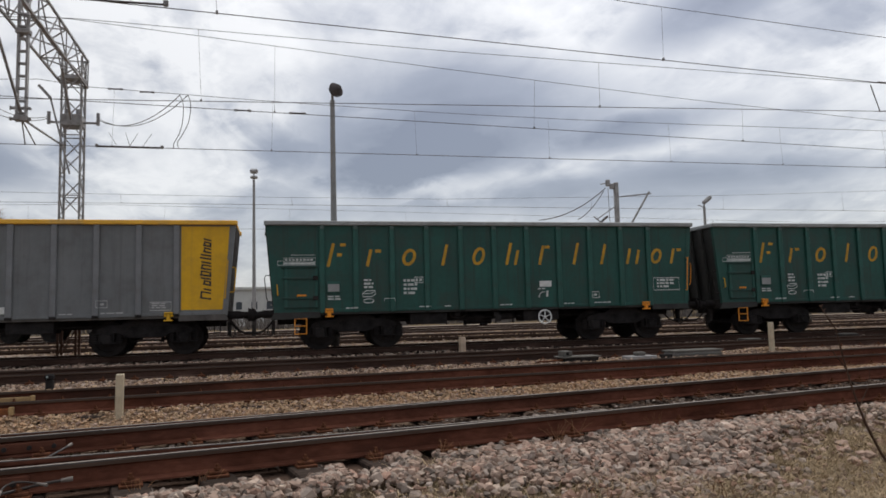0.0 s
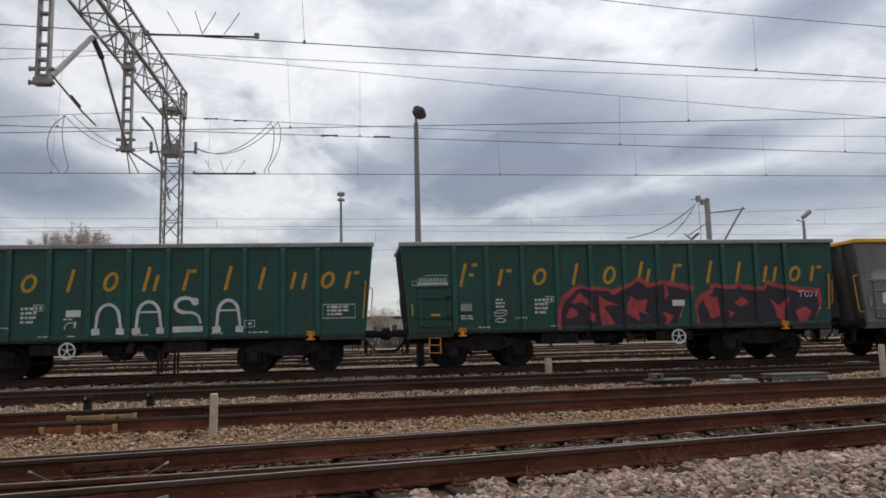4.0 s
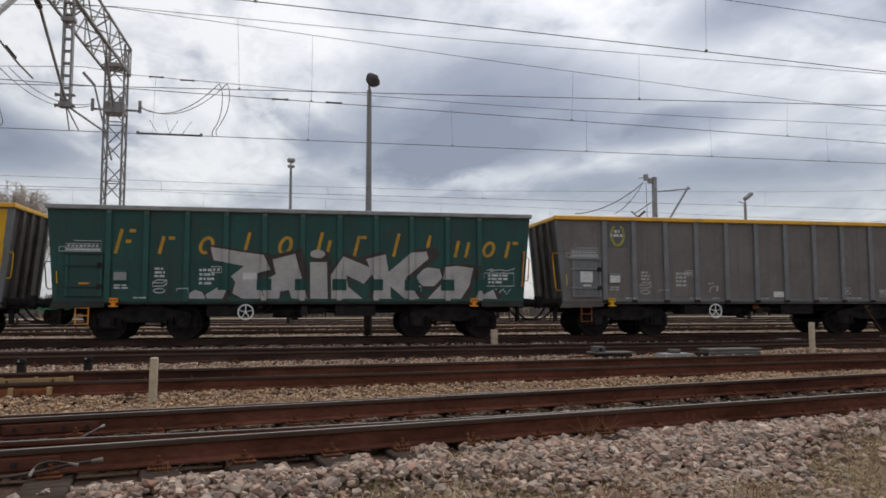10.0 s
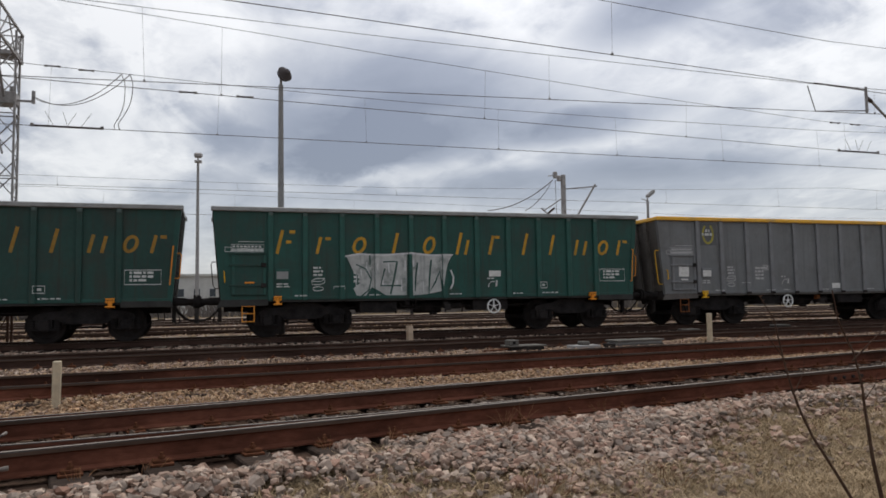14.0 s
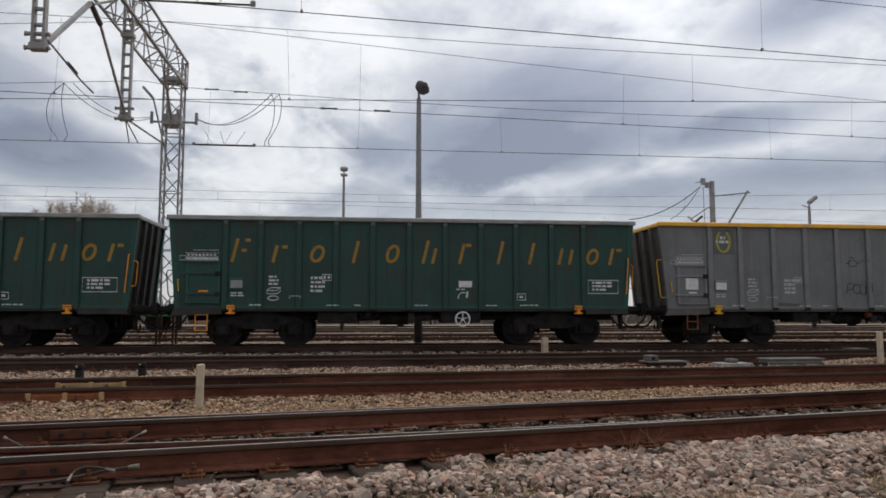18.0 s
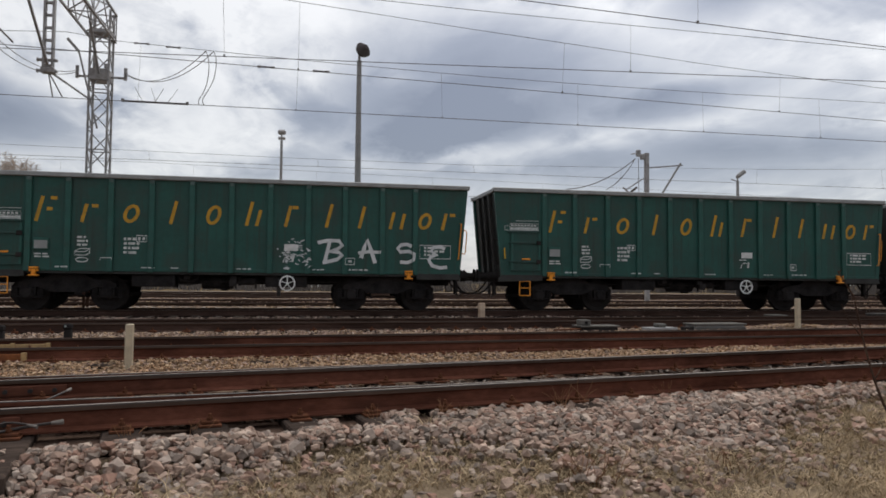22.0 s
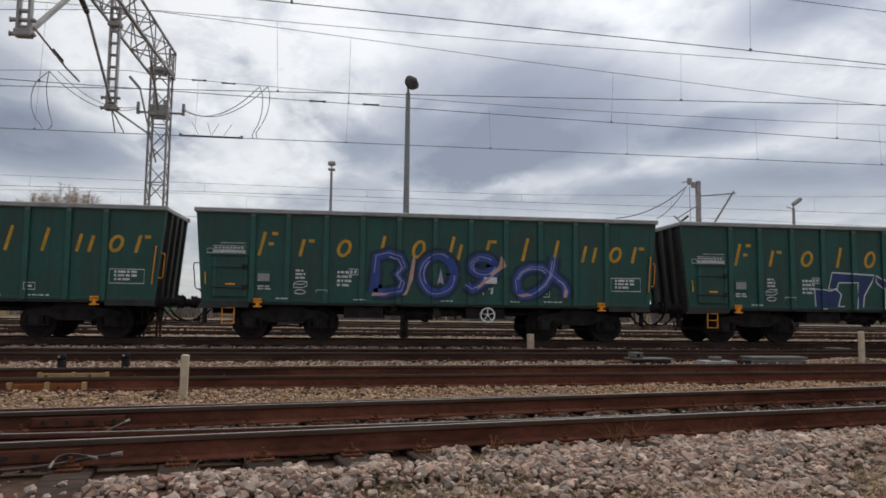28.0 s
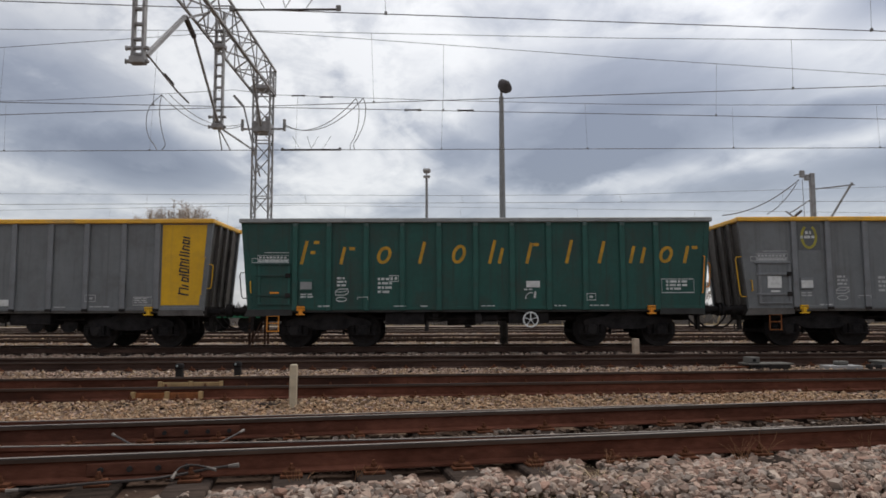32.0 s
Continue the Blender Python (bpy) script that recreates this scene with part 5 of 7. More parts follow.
def red_piece():
    """Two blocks of wild-style characters: a red edge, a blue-black body, and red islands within."""
    edges = [[(-2.08, 1.06), (-2.10, 1.62), (-1.94, 2.00), (-1.54, 2.30), (-1.33, 2.38), (-1.15, 2.27), (-0.64, 2.30), (-0.38, 2.15), (0.20, 2.42), (0.37, 2.53), (0.56, 2.45), (0.70, 2.30), (1.21, 2.48), (1.74, 2.33), (2.10, 2.17), (1.84, 1.83), (1.62, 1.28), (1.36, 1.06), (-0.69, 1.05)],
             [(2.17, 1.06), (2.06, 1.67), (2.35, 2.08), (2.61, 2.13), (2.66, 2.29), (3.36, 2.25), (3.52, 2.36), (3.66, 2.24), (4.34, 2.20), (4.48, 2.40), (4.70, 2.30), (5.30, 2.20), (5.80, 2.14), (6.12, 2.10), (6.18, 1.70), (5.98, 1.30), (5.80, 1.08), (4.0, 1.05)]]
    islands = [[(-1.84, 1.38), (-1.72, 1.64), (-1.54, 1.60), (-1.48, 1.42), (-1.70, 1.34)], [(-1.15, 1.56), (-0.98, 1.48), (-0.97, 1.25), (-1.13, 1.33)], [(-1.68, 1.79), (-1.40, 2.08), (-1.12, 1.86), (-1.04, 1.63), (-1.33, 1.82)], [(-0.84, 2.01), (-0.64, 1.89), (-0.22, 1.70), (-0.64, 1.73), (-0.66, 1.10), (-0.78, 1.10)],
               [(-0.67, 1.63), (-0.36, 1.17), (-0.63, 1.10)], [(0.0, 1.77), (0.17, 2.0), (0.34, 1.84), (0.63, 1.84), (0.56, 1.53), (0.71, 1.38), (0.34, 1.54), (0.42, 1.23), (-0.02, 1.47)], [(1.06, 1.53), (1.44, 1.36), (1.24, 1.08), (1.14, 1.08), (1.21, 1.29)], [(1.21, 2.46), (1.32, 1.99), (1.18, 1.83)],
               [(2.43, 1.98), (2.81, 1.89), (2.89, 1.34), (2.58, 1.27), (2.40, 1.82)], [(3.36, 1.73), (3.60, 1.89), (3.83, 1.72), (3.59, 1.57)], [(3.12, 1.49), (3.36, 1.41), (3.20, 1.26)], [(4.47, 1.80), (4.79, 1.63), (5.11, 1.87), (4.95, 1.47), (4.91, 1.10), (4.70, 1.23), (4.63, 1.55)], [(5.30, 1.46), (5.62, 1.58), (5.80, 1.40), (5.62, 1.12), (5.43, 1.08)]]
    return edges, islands


def ragged(outline_pts, amount=1.0):
    """The outline cut into short steps with a sprayed, uneven edge."""
    out = []
    for (xa, za), (xb, zb) in zip(outline_pts, outline_pts[1:] + outline_pts[:1]):
        n = max(2, int(math.hypot(xb - xa, zb - za) / 0.07))
        for i in range(n):
            x, z = xa + (xb - xa) * i / n, za + (zb - za) * i / n
            k = (noise.noise(Vector((x * 2.3, z * 2.3, 1))) * 0.07 + noise.noise(Vector((x * 8, z * 8, 5))) * 0.03) * amount
            out.append((x + k * 0.5, max(1.03, z + k)))
    return out


def add_graffiti(wagon, name, strokes, label):
    """Each stroke of spray paint is a part of its own."""
    for stroke in strokes:
        on_side(lambda bm, q=stroke: ribbon(bm, q[0], q[1], q[3]), name, stroke[2], wagon, label, 0.007)


def build_train():
    order = "GGYGGGYGYGGYGGGGYYGGGYGY"
    brake = "++-+-+---++++-+++-++--+-"   # end at which the brake wheel stands
    first, made, models = 20.44, [], {}
    for k, kind in enumerate(order):
        m, key = pose(first - PITCH * k, TRAIN_Y, 0), kind + brake[k]
        if key not in models:
            models[key] = build_wagon(kind == "Y", 1.52 if brake[k] == "+" else -1.50)
            models[key].matrix_basis = m
            made.append(models[key])
        else:
            made.append(copy_thing(models[key], m))
    edges, islands = red_piece()
    for f in edges:
        cx = sum(p[0] for p in f) / len(f)
        body = [(cx + (x - cx) * 0.95, z - 0.13 if z > 1.25 else z + 0.01) for x, z in f]
        on_side(lambda bm, q=ragged(f): slab(bm, q, 0.001), "graffiti_fill", RED_SPRAY, made[3], "red spray-painted edge", 0.007)
        on_side(lambda bm, q=ragged(body, 0.8): slab(bm, q, 0.003), "graffiti", BLUEBLACK_SPRAY, made[3], "blue-black sprayed body", 0.007)
    for i, f in enumerate(islands):
        on_side(lambda bm, q=ragged(f, 0.6), n=i: slab(bm, q, 0.005 + 0.0001 * n), "graffiti_island", RED_SPRAY, made[3], "red sprayed patch", 0.007)
    tagged(made[3], "dark green open goods wagon sprayed with a red graffiti piece")
    add_graffiti(made[4], "graffiti", tag_arches(), "white rounded spray-painted characters")
    tagged(made[4], "dark green open goods wagon with white outlined graffiti arches")

    for i, pts in enumerate(silver_blocks()):
        cx, cz = sum(p[0] for p in pts) / len(pts), sum(p[1] for p in pts) / len(pts)
        wide = [(cx + (x - cx) * 1.28 + 0.08, max(1.06, cz + (z - cz) * 1.22 - 0.03)) for x, z in pts]
        on_side(lambda bm, q=wide, n=i: slab(bm, q, 0.001 + 0.0002 * n), "graffiti_shade", BROWN_SPRAY, made[7], "dark brown spray shade", 0.007)
        on_side(lambda bm, q=pts, n=i: slab(bm, q, 0.004 + 0.0001 * n), "graffiti", SILVER_SPRAY, made[7], "silver block graffiti", 0.007)
    for x in RIBS[3:]:
        on_side(lambda bm, x=x: slab(bm, [(x - 0.2, 1.36), (x + 0.2, 1.36), (x + 0.2, 1.68), (x - 0.2, 1.68)], 0.007), "cover_patch", GREEN_PATCH, made[7], "green square painted over the graffiti", 0.007)
    on_side(lambda bm: (ribbon(bm, [(5.3, 1.96), (5.5, 2.0), (5.4, 1.93), (5.7, 1.98), (5.9, 1.94), (6.15, 2.02)], 0.02), ribbon(bm, [(5.55, 1.42), (5.7, 1.3), (5.6, 1.25), (5.8, 1.42), (5.9, 1.25), (6.0, 1.4)], 0.02)), "scrawl", WHITE_SPRAY, made[7])
    tagged(made[7], "dark green open goods wagon with big silver block graffiti")
    rng = random.Random(77)
    wash = [[(-2.96, 2.28), (-2.30, 2.33), (-2.28, 1.95), (-2.20, 1.40), (-2.40, 1.12), (-2.64, 1.09), (-2.76, 1.34), (-2.56, 1.50), (-2.60, 1.70), (-2.76, 1.83)], [(-2.26, 2.33), (-1.16, 2.35), (-1.18, 1.10), (-1.70, 1.08), (-2.20, 1.36), (-2.24, 1.90)],
            [(-1.02, 2.35), (-0.30, 2.30), (0.23, 2.30), (0.05, 1.95), (-0.08, 1.24), (-0.50, 1.16), (-1.00, 1.11)]]
    for i, f in enumerate(wash):
        on_side(lambda bm, q=f, n=i: slab(bm, q, 0.001 + 0.0002 * n), "graffiti_fill", WASHED_SPRAY, made[9], "washed-out white spray paint", 0.007)
    marks = [([(-3.0, 2.26), (-2.6, 2.33), (-1.9, 2.30), (-1.05, 2.36), (-0.4, 2.30), (0.26, 2.32)], 0.05, WHITE_SPRAY, 0.002), ([(0.19, 1.86), (0.27, 1.66), (0.26, 1.46), (0.18, 1.30)], 0.05, WHITE_SPRAY, 0.003)]
    dark = [[(-2.56, 1.09), (-2.30, 1.30), (-2.24, 1.60), (-2.40, 1.90), (-2.68, 2.03)], [(-1.83, 1.91), (-1.96, 1.41), (-1.34, 1.41)], [(-1.46, 2.12), (-1.56, 1.60), (-1.67, 1.16)], [(-1.88, 2.1), (-1.5, 2.12)], [(-0.84, 2.08), (-0.90, 1.70), (-0.93, 1.24)], [(-0.42, 2.17), (-0.48, 1.60), (-0.50, 1.18), (-0.30, 1.50), (-0.16, 1.83), (-0.10, 1.50), (-0.08, 1.23)]]
    marks += [(p, 0.035 + 0.01 * (i % 3), GREEN_PATCH, 0.004 + 0.0002 * i) for i, p in enumerate(dark)]
    for k in range(16):
        x = -2.7 + 0.17 * k + rng.uniform(-0.05, 0.05)
        z = rng.uniform(1.5, 2.2)
        marks.append(([(x, z), (x + rng.uniform(-0.02, 0.02), z - rng.uniform(0.15, 0.35))], rng.uniform(0.02, 0.05), WHITE_SPRAY, 0.003))
    add_graffiti(made[9], "graffiti", marks, "washed-out white and green spray strokes")
    tagged(made[9], "dark green open goods wagon with a washed-out white graffiti block")
    scrawl = [arc(-0.52, 2.44, 0.14, 0.10, 20, 370, 12), [(-0.75, 2.42), (-0.62, 2.46)], [(-0.36, 2.42), (-0.32, 2.54), (-0.28, 2.42), (-0.22, 2.55), (-0.14, 2.50), (-0.02, 2.54)], [(-0.62, 2.60), (-0.52, 2.62), (-0.46, 2.58)],
              [(-0.76, 1.5), (-0.7, 1.82), (-0.5, 1.84), (-0.56, 1.66), (-0.74, 1.62)], arc(-0.42, 1.66, 0.12, 0.14, 0, 350, 12), arc(-0.22, 1.64, 0.10, 0.16, 90, 400, 10), [(-0.12, 1.5), (-0.1, 1.86), (0.04, 1.84), (0.04, 1.56)]]
    add_graffiti(made[11], "scrawl", [(p, 0.022, MARK_DARK, 0.002 + 0.0003 * i) for i, p in enumerate(scrawl)], "thin black marker scrawl")
    on_side(lambda bm: slab(bm, [(-3.1, 1.16), (-2.4, 1.12), (-2.2, 1.2), (-2.9, 1.24)], 0.002), "scuff", GREY_END, made[11], "dirty scuff", 0.006)
    tagged(made[11], "grey open goods wagon with thin black marker scrawls")
    white = [[(-1.0, 1.8), (-0.85, 1.55), (-0.75, 1.85), (-0.65, 1.5), (-0.5, 1.8)], arc(-0.75, 1.45, 0.2, 0.12, 0, 350, 12), [(-0.95, 1.3), (-0.6, 1.38), (-0.5, 1.25)]]
    add_graffiti(made[10], "scrawl", [(p, 0.03, WHITE_SPRAY, 0.002 + 0.0003 * i) for i, p in enumerate(white)], "thin white scrawl")
    tagged(made[10], "dark green open goods wagon with a small white scrawl")
    add_graffiti(made[15], "graffiti", letters_base(), "white sprayed letters")
    tagged(made[15], "dark green open goods wagon sprayed with large white letters")
    for f in RED_SHAPES:
        on_side(lambda bm, q=f: slab(bm, q, 0.002), "graffiti", BRIGHT_RED_SPRAY, made[17], "bright red sprayed shape", 0.007)
        on_side(lambda bm, q=f: ribbon(bm, q, 0.035, 0.004, True), "graffiti_outline", WHITE_SPRAY, made[17], "thin white outline", 0.007)
    for line in RED_LINES:
        on_side(lambda bm, q=line: ribbon(bm, q, 0.024, 0.005), "graffiti_detail", WHITE_SPRAY, made[17], "thin white spray line", 0.007)
    tagged(made[17], "grey open goods wagon with red graffiti and yellow end panel")
    blocks = [[(-1.89, 1.68), (-1.75, 2.18), (-0.35, 2.12), (-0.43, 1.91), (-0.70, 1.48), (-0.75, 1.08), (-0.99, 1.08), (-0.89, 1.88), (-1.56, 1.87), (-1.61, 1.65)], [(-2.32, 1.06), (-2.36, 1.67), (-1.80, 1.62), (-1.65, 1.69), (-1.47, 1.51), (-1.59, 1.08)],
              [(-0.28, 2.11), (0.08, 1.91), (0.08, 2.09), (0.43, 2.12), (0.40, 1.87), (0.18, 1.68), (0.14, 1.09), (-0.05, 1.09), (-0.02, 1.68), (-0.28, 1.90)], [(0.51, 2.16), (0.70, 2.19), (0.72, 1.10), (0.49, 1.10)],
              [(0.86, 1.79), (1.52, 2.30), (1.71, 2.13), (1.46, 1.89), (1.44, 1.11), (0.85, 1.08)]]
    for i, f in enumerate(blocks):
        on_side(lambda bm, q=f, n=i: slab(bm, q, 0.001 + 0.0002 * n), "graffiti_fill", NAVY_SPRAY, made[18], "dark blue spray fill", 0.007)
        on_side(lambda bm, q=f, n=i: ribbon(bm, q, 0.042, 0.003 + 0.0002 * n, True), "graffiti_outline", WHITE_SPRAY, made[18], "pale spray outline", 0.007)
    lines = [[(2.31, 2.05), (2.42, 2.16), (2.57, 2.13), (2.60, 1.95), (2.42, 1.72), (2.30, 1.54), (2.50, 1.57), (2.70, 1.54)], arc(2.93, 1.85, 0.20, 0.30, 0, 360, 16), [(2.40, 1.45), (2.70, 1.49), (2.96, 1.49)], [(2.52, 1.34), (2.80, 1.39), (2.95, 1.36), (3.12, 1.28)], [(1.20, 1.80), (1.36, 1.90), (1.32, 1.58), (1.20, 1.57), (1.20, 1.80)],
             [(0.22, 1.42), (0.34, 1.50), (0.24, 1.62), (0.22, 1.42)], [(0.30, 1.20), (0.44, 1.22)]]
    add_graffiti(made[18], "graffiti", [(p, 0.055 if i < 2 else 0.025, WHITE_SPRAY, 0.004 + 0.0002 * i) for i, p in enumerate(lines)], "pale thin spray line")
    tagged(made[18], "dark green open goods wagon with pale-edged dark blue graffiti blocks")
    forms = [[(-1.74, 1.36), (-1.68, 1.9), (-1.66, 2.36), (-1.30, 2.46), (-1.00, 2.36), (-0.88, 2.10), (-1.08, 1.88), (-0.90, 1.66), (-0.98, 1.44), (-1.40, 1.34), (-1.74, 1.36)], arc(0.08, 1.90, 0.47, 0.54, 0, 360, 20), arc(1.38, 2.17, 0.34, 0.24, 0, 360, 16), [(0.90, 1.62), (1.08, 1.48), (1.30, 1.60), (1.62, 1.84), (1.80, 2.02)],
             [(2.55, 1.34), (2.40, 1.52), (2.38, 1.78), (2.52, 2.02), (2.80, 2.14), (3.10, 2.14), (3.34, 2.02)], [(2.47, 1.34), (2.72, 1.34), (2.97, 1.43), (3.24, 1.66), (3.40, 1.90), (3.46, 2.20), (3.50, 2.46)], [(3.38, 2.02), (3.58, 1.82), (3.78, 1.68), (3.86, 1.50), (3.84, 1.30)]]
    blue = [(f, 0.46, HALO_SPRAY, 0.0008 + 0.0001 * i) for i, f in enumerate(forms)]
    blue += [(f, 0.24, BLUE_SPRAY, 0.002 + 0.0003 * i) for i, f in enumerate(forms)]
    for i, f in enumerate(forms):
        cx, cz = sum(p[0] for p in f) / len(f), sum(p[1] for p in f) / len(f)
        blue.append(([(cx + (x - cx) * 1.07 + 0.012 * math.sin(9 * z), cz + (z - cz) * 1.06 + 0.02 * math.sin(7 * x)) for x, z in f[len(f) // 6:]], 0.022, PALE_SPRAY, 0.005 + 0.0003 * i))
        blue.append(([(cx + (x - cx) * 0.86, cz + (z - cz) * 0.86) for x, z in f[len(f) // 3:len(f) // 3 + 6]], 0.03, PALE_SPRAY, 0.0075 + 0.0002 * i))
    add_graffiti(made[19], "graffiti", blue, "blue and lilac bubble graffiti")
    pink = [[(-0.92, 1.28), (-0.80, 1.46), (-0.62, 2.42), (-0.56, 2.30), (-0.62, 1.75), (-0.80, 1.30)], [(1.92, 2.47), (1.84, 2.16), (1.58, 1.92), (1.70, 1.90), (2.06, 2.16), (2.00, 2.34)], [(1.22, 1.48), (1.40, 1.60), (1.60, 1.86), (1.46, 1.80), (1.28, 1.62)],
            [(3.78, 1.28), (3.80, 1.52), (3.92, 1.50), (3.88, 1.30)], [(-1.80, 1.26), (-1.75, 1.36), (-1.30, 1.34), (-1.36, 1.28)], [(2.40, 1.34), (2.56, 1.28), (2.86, 1.34), (2.70, 1.40)], [(0.06, 1.60), (0.17, 2.08), (0.26, 1.60), (0.17, 1.68)]]
    for i, f in enumerate(pink):
        on_side(lambda bm, q=f, n=i: slab(bm, q, 0.010 + 0.0002 * n), "graffiti_highlight", PINK_SPRAY if i < 6 else PALE_SPRAY, made[19], "pink sprayed highlight", 0.007)
    tagged(made[19], "dark green open goods wagon with blue bubble graffiti")
    rng = random.Random(8)
    chips = bmesh.new()
    for k in range(110):
        x, z, h = rng.uniform(-1.2, 5.6), rng.triangular(1.3, 3.4, 3.0), rng.uniform(0.015, 0.06)
        slab(chips, [(x, z), (x + 0.016, z), (x + 0.018, z + h), (x + 0.003, z + h)])
    for v in chips.verts:
        v.co.y = -HW - RIB_OUT - 0.004
    tagged(part("paint_chip", chips, WHITE_MARK, made[5], "scattered white flecks"), kind="stuff")
    tag = [[(5.42, 2.02), (5.62, 2.06)], [(5.52, 2.06), (5.50, 1.86)], arc(5.70, 1.95, 0.07, 0.08, 0, 340, 10), [(5.80, 2.04), (5.90, 1.94), (5.80, 1.86)], [(5.92, 1.98), (6.04, 2.04), (5.98, 1.86)]]
    add_graffiti(made[3], "scrawl", [(p, 0.022, WHITE_SPRAY, 0.008 + 0.0003 * i) for i, p in enumerate(tag)], "thin white scrawl")
    for o in made[6].children:
        if (o.name + ".").startswith("side_wall."):
            o.material_slots[0].link = "OBJECT"
            o.material_slots[0].material = GREY_TAUPE
    tagged(made[6], "grimy taupe-grey open goods wagon with yellow rim and end panel")
    for k in (10, 12, 13):
        for o in made[k].children:
            for start, mat in (("side_mark", MARK_DULL), ("side_wall", GREEN_GRIMY), ("rib.", GREEN_GRIMY)):
                if (o.name + ".").startswith(start):
                    o.material_slots[0].link = "OBJECT"
                    o.material_slots[0].material = mat
        tagged(made[k], made[k]["label"] if k == 10 else "grimy dark green open goods wagon with faded yellow side marks")
    return made


TRAIN_Y = 21.85
WAGONS = build_train()

# ---- lamps, masts and wires ----


def lamp_pole(x, y, h, head, r=0.11, shape="round"):
    t = thing("yard_lamp", "tall grey lamp pole with a dark round floodlight" if shape == "round" else "tall grey lamp pole with a tilted oblong floodlight" if shape == "tilted" else "slim grey lamp pole with two small stacked floodlights", "lamp post", "yard lamps", pose(x, y, -0.25))
    part("pole", rod(bmesh.new(), (0, 0, 0), (0, 0, h), r * 1.15, r * 0.7, 12), POLE, t)
    # Added sleeve: its black stands in for the shade behind the train.
    part("base_sleeve", rod(bmesh.new(), (0, 0, 0), (0, 0, 1.15), r * 1.25, r * 1.2, 12), BLACK_DUSTY, t, "near-black sleeve standing in for shade on the pole foot")
    bm = bmesh.new()
    rod(bm, (0, 0, h), (0, 0, h + head * 0.5), r * 0.4, sides=8)
    part("bracket", bm, MAST, t)
    if shape == "tilted":
        bm = bmesh.new()
        box(bm, -0.16, 0.62, -0.2, 0.2, -0.13, 0.13, 0.08)
        bmesh.ops.transform(bm, matrix=Matrix.Translation((0.08, 0, h + head * 0.7)) @ Matrix.Rotation(radians(-38), 4, "Y"), verts=bm.verts)
        part("floodlight", bm, POLE, t, "pale oblong floodlight tilted upwards")
        part("side_bracket", beam(bmesh.new(), (-0.5, 0, h + 0.1), (0.0, 0, h - 0.05), 0.06), MAST, t)
    elif shape == "stacked":
        part("floodlight", boxed(-0.20, 0.22, -0.18, 0.18, h + 0.06, h + 0.20, 0.05), MAST, t, "small dark floodlight")
        part("floodlight", boxed(-0.22, 0.24, -0.20, 0.20, h + 0.36, h + 0.62, 0.08), MAST, t, "small dark floodlight")
    else:
        bm = bmesh.new()
        m = Matrix.Translation((0.10, -0.08, h + head * 0.62)) @ Matrix.Rotation(radians(68), 4, "X") @ Matrix.Rotation(radians(28), 4, "Y")
        bmesh.ops.create_cone(bm, cap_ends=True, segments=18, radius1=head * 0.42, radius2=head * 0.5, depth=head * 0.22, matrix=m)
        bmesh.ops.create_cone(bm, cap_ends=True, segments=18, radius1=head * 0.46, radius2=head * 0.15, depth=head * 0.35, matrix=m @ Matrix.Translation((0, 0, head * 0.28)))
        part("floodlight", bm, ROOF_DARK, t, "round dark floodlight head")
    return t


def lattice(bm, a, b, w, d, bays, chord=0.055, lace=0.028):
    """A laced square box girder between a and b; w across x (or along), d across the other way."""
    a, b = Vector(a), Vector(b)
    ax = (b - a).normalized()
    s1 = Vector((1, 0, 0))
    s2 = ax.cross(s1).normalized()
    cor = [s1 * (w / 2 * i) + s2 * (d / 2 * j) for i, j in ((-1, -1), (1, -1), (1, 1), (-1, 1))]
    for c in cor:
        beam(bm, a + c, b + c, chord)
    for k in range(bays):
        p, q = a.lerp(b, k / bays), a.lerp(b, (k + 1) / bays)
        for i in range(4):
            c0, c1 = cor[i], cor[(i + 1) % 4]
            beam(bm, p + (c0 if k % 2 else c1), q + (c1 if k % 2 else c0), lace)
            if k % 3 == 0:
                beam(bm, p + c0, p + c1, lace)
    return bm


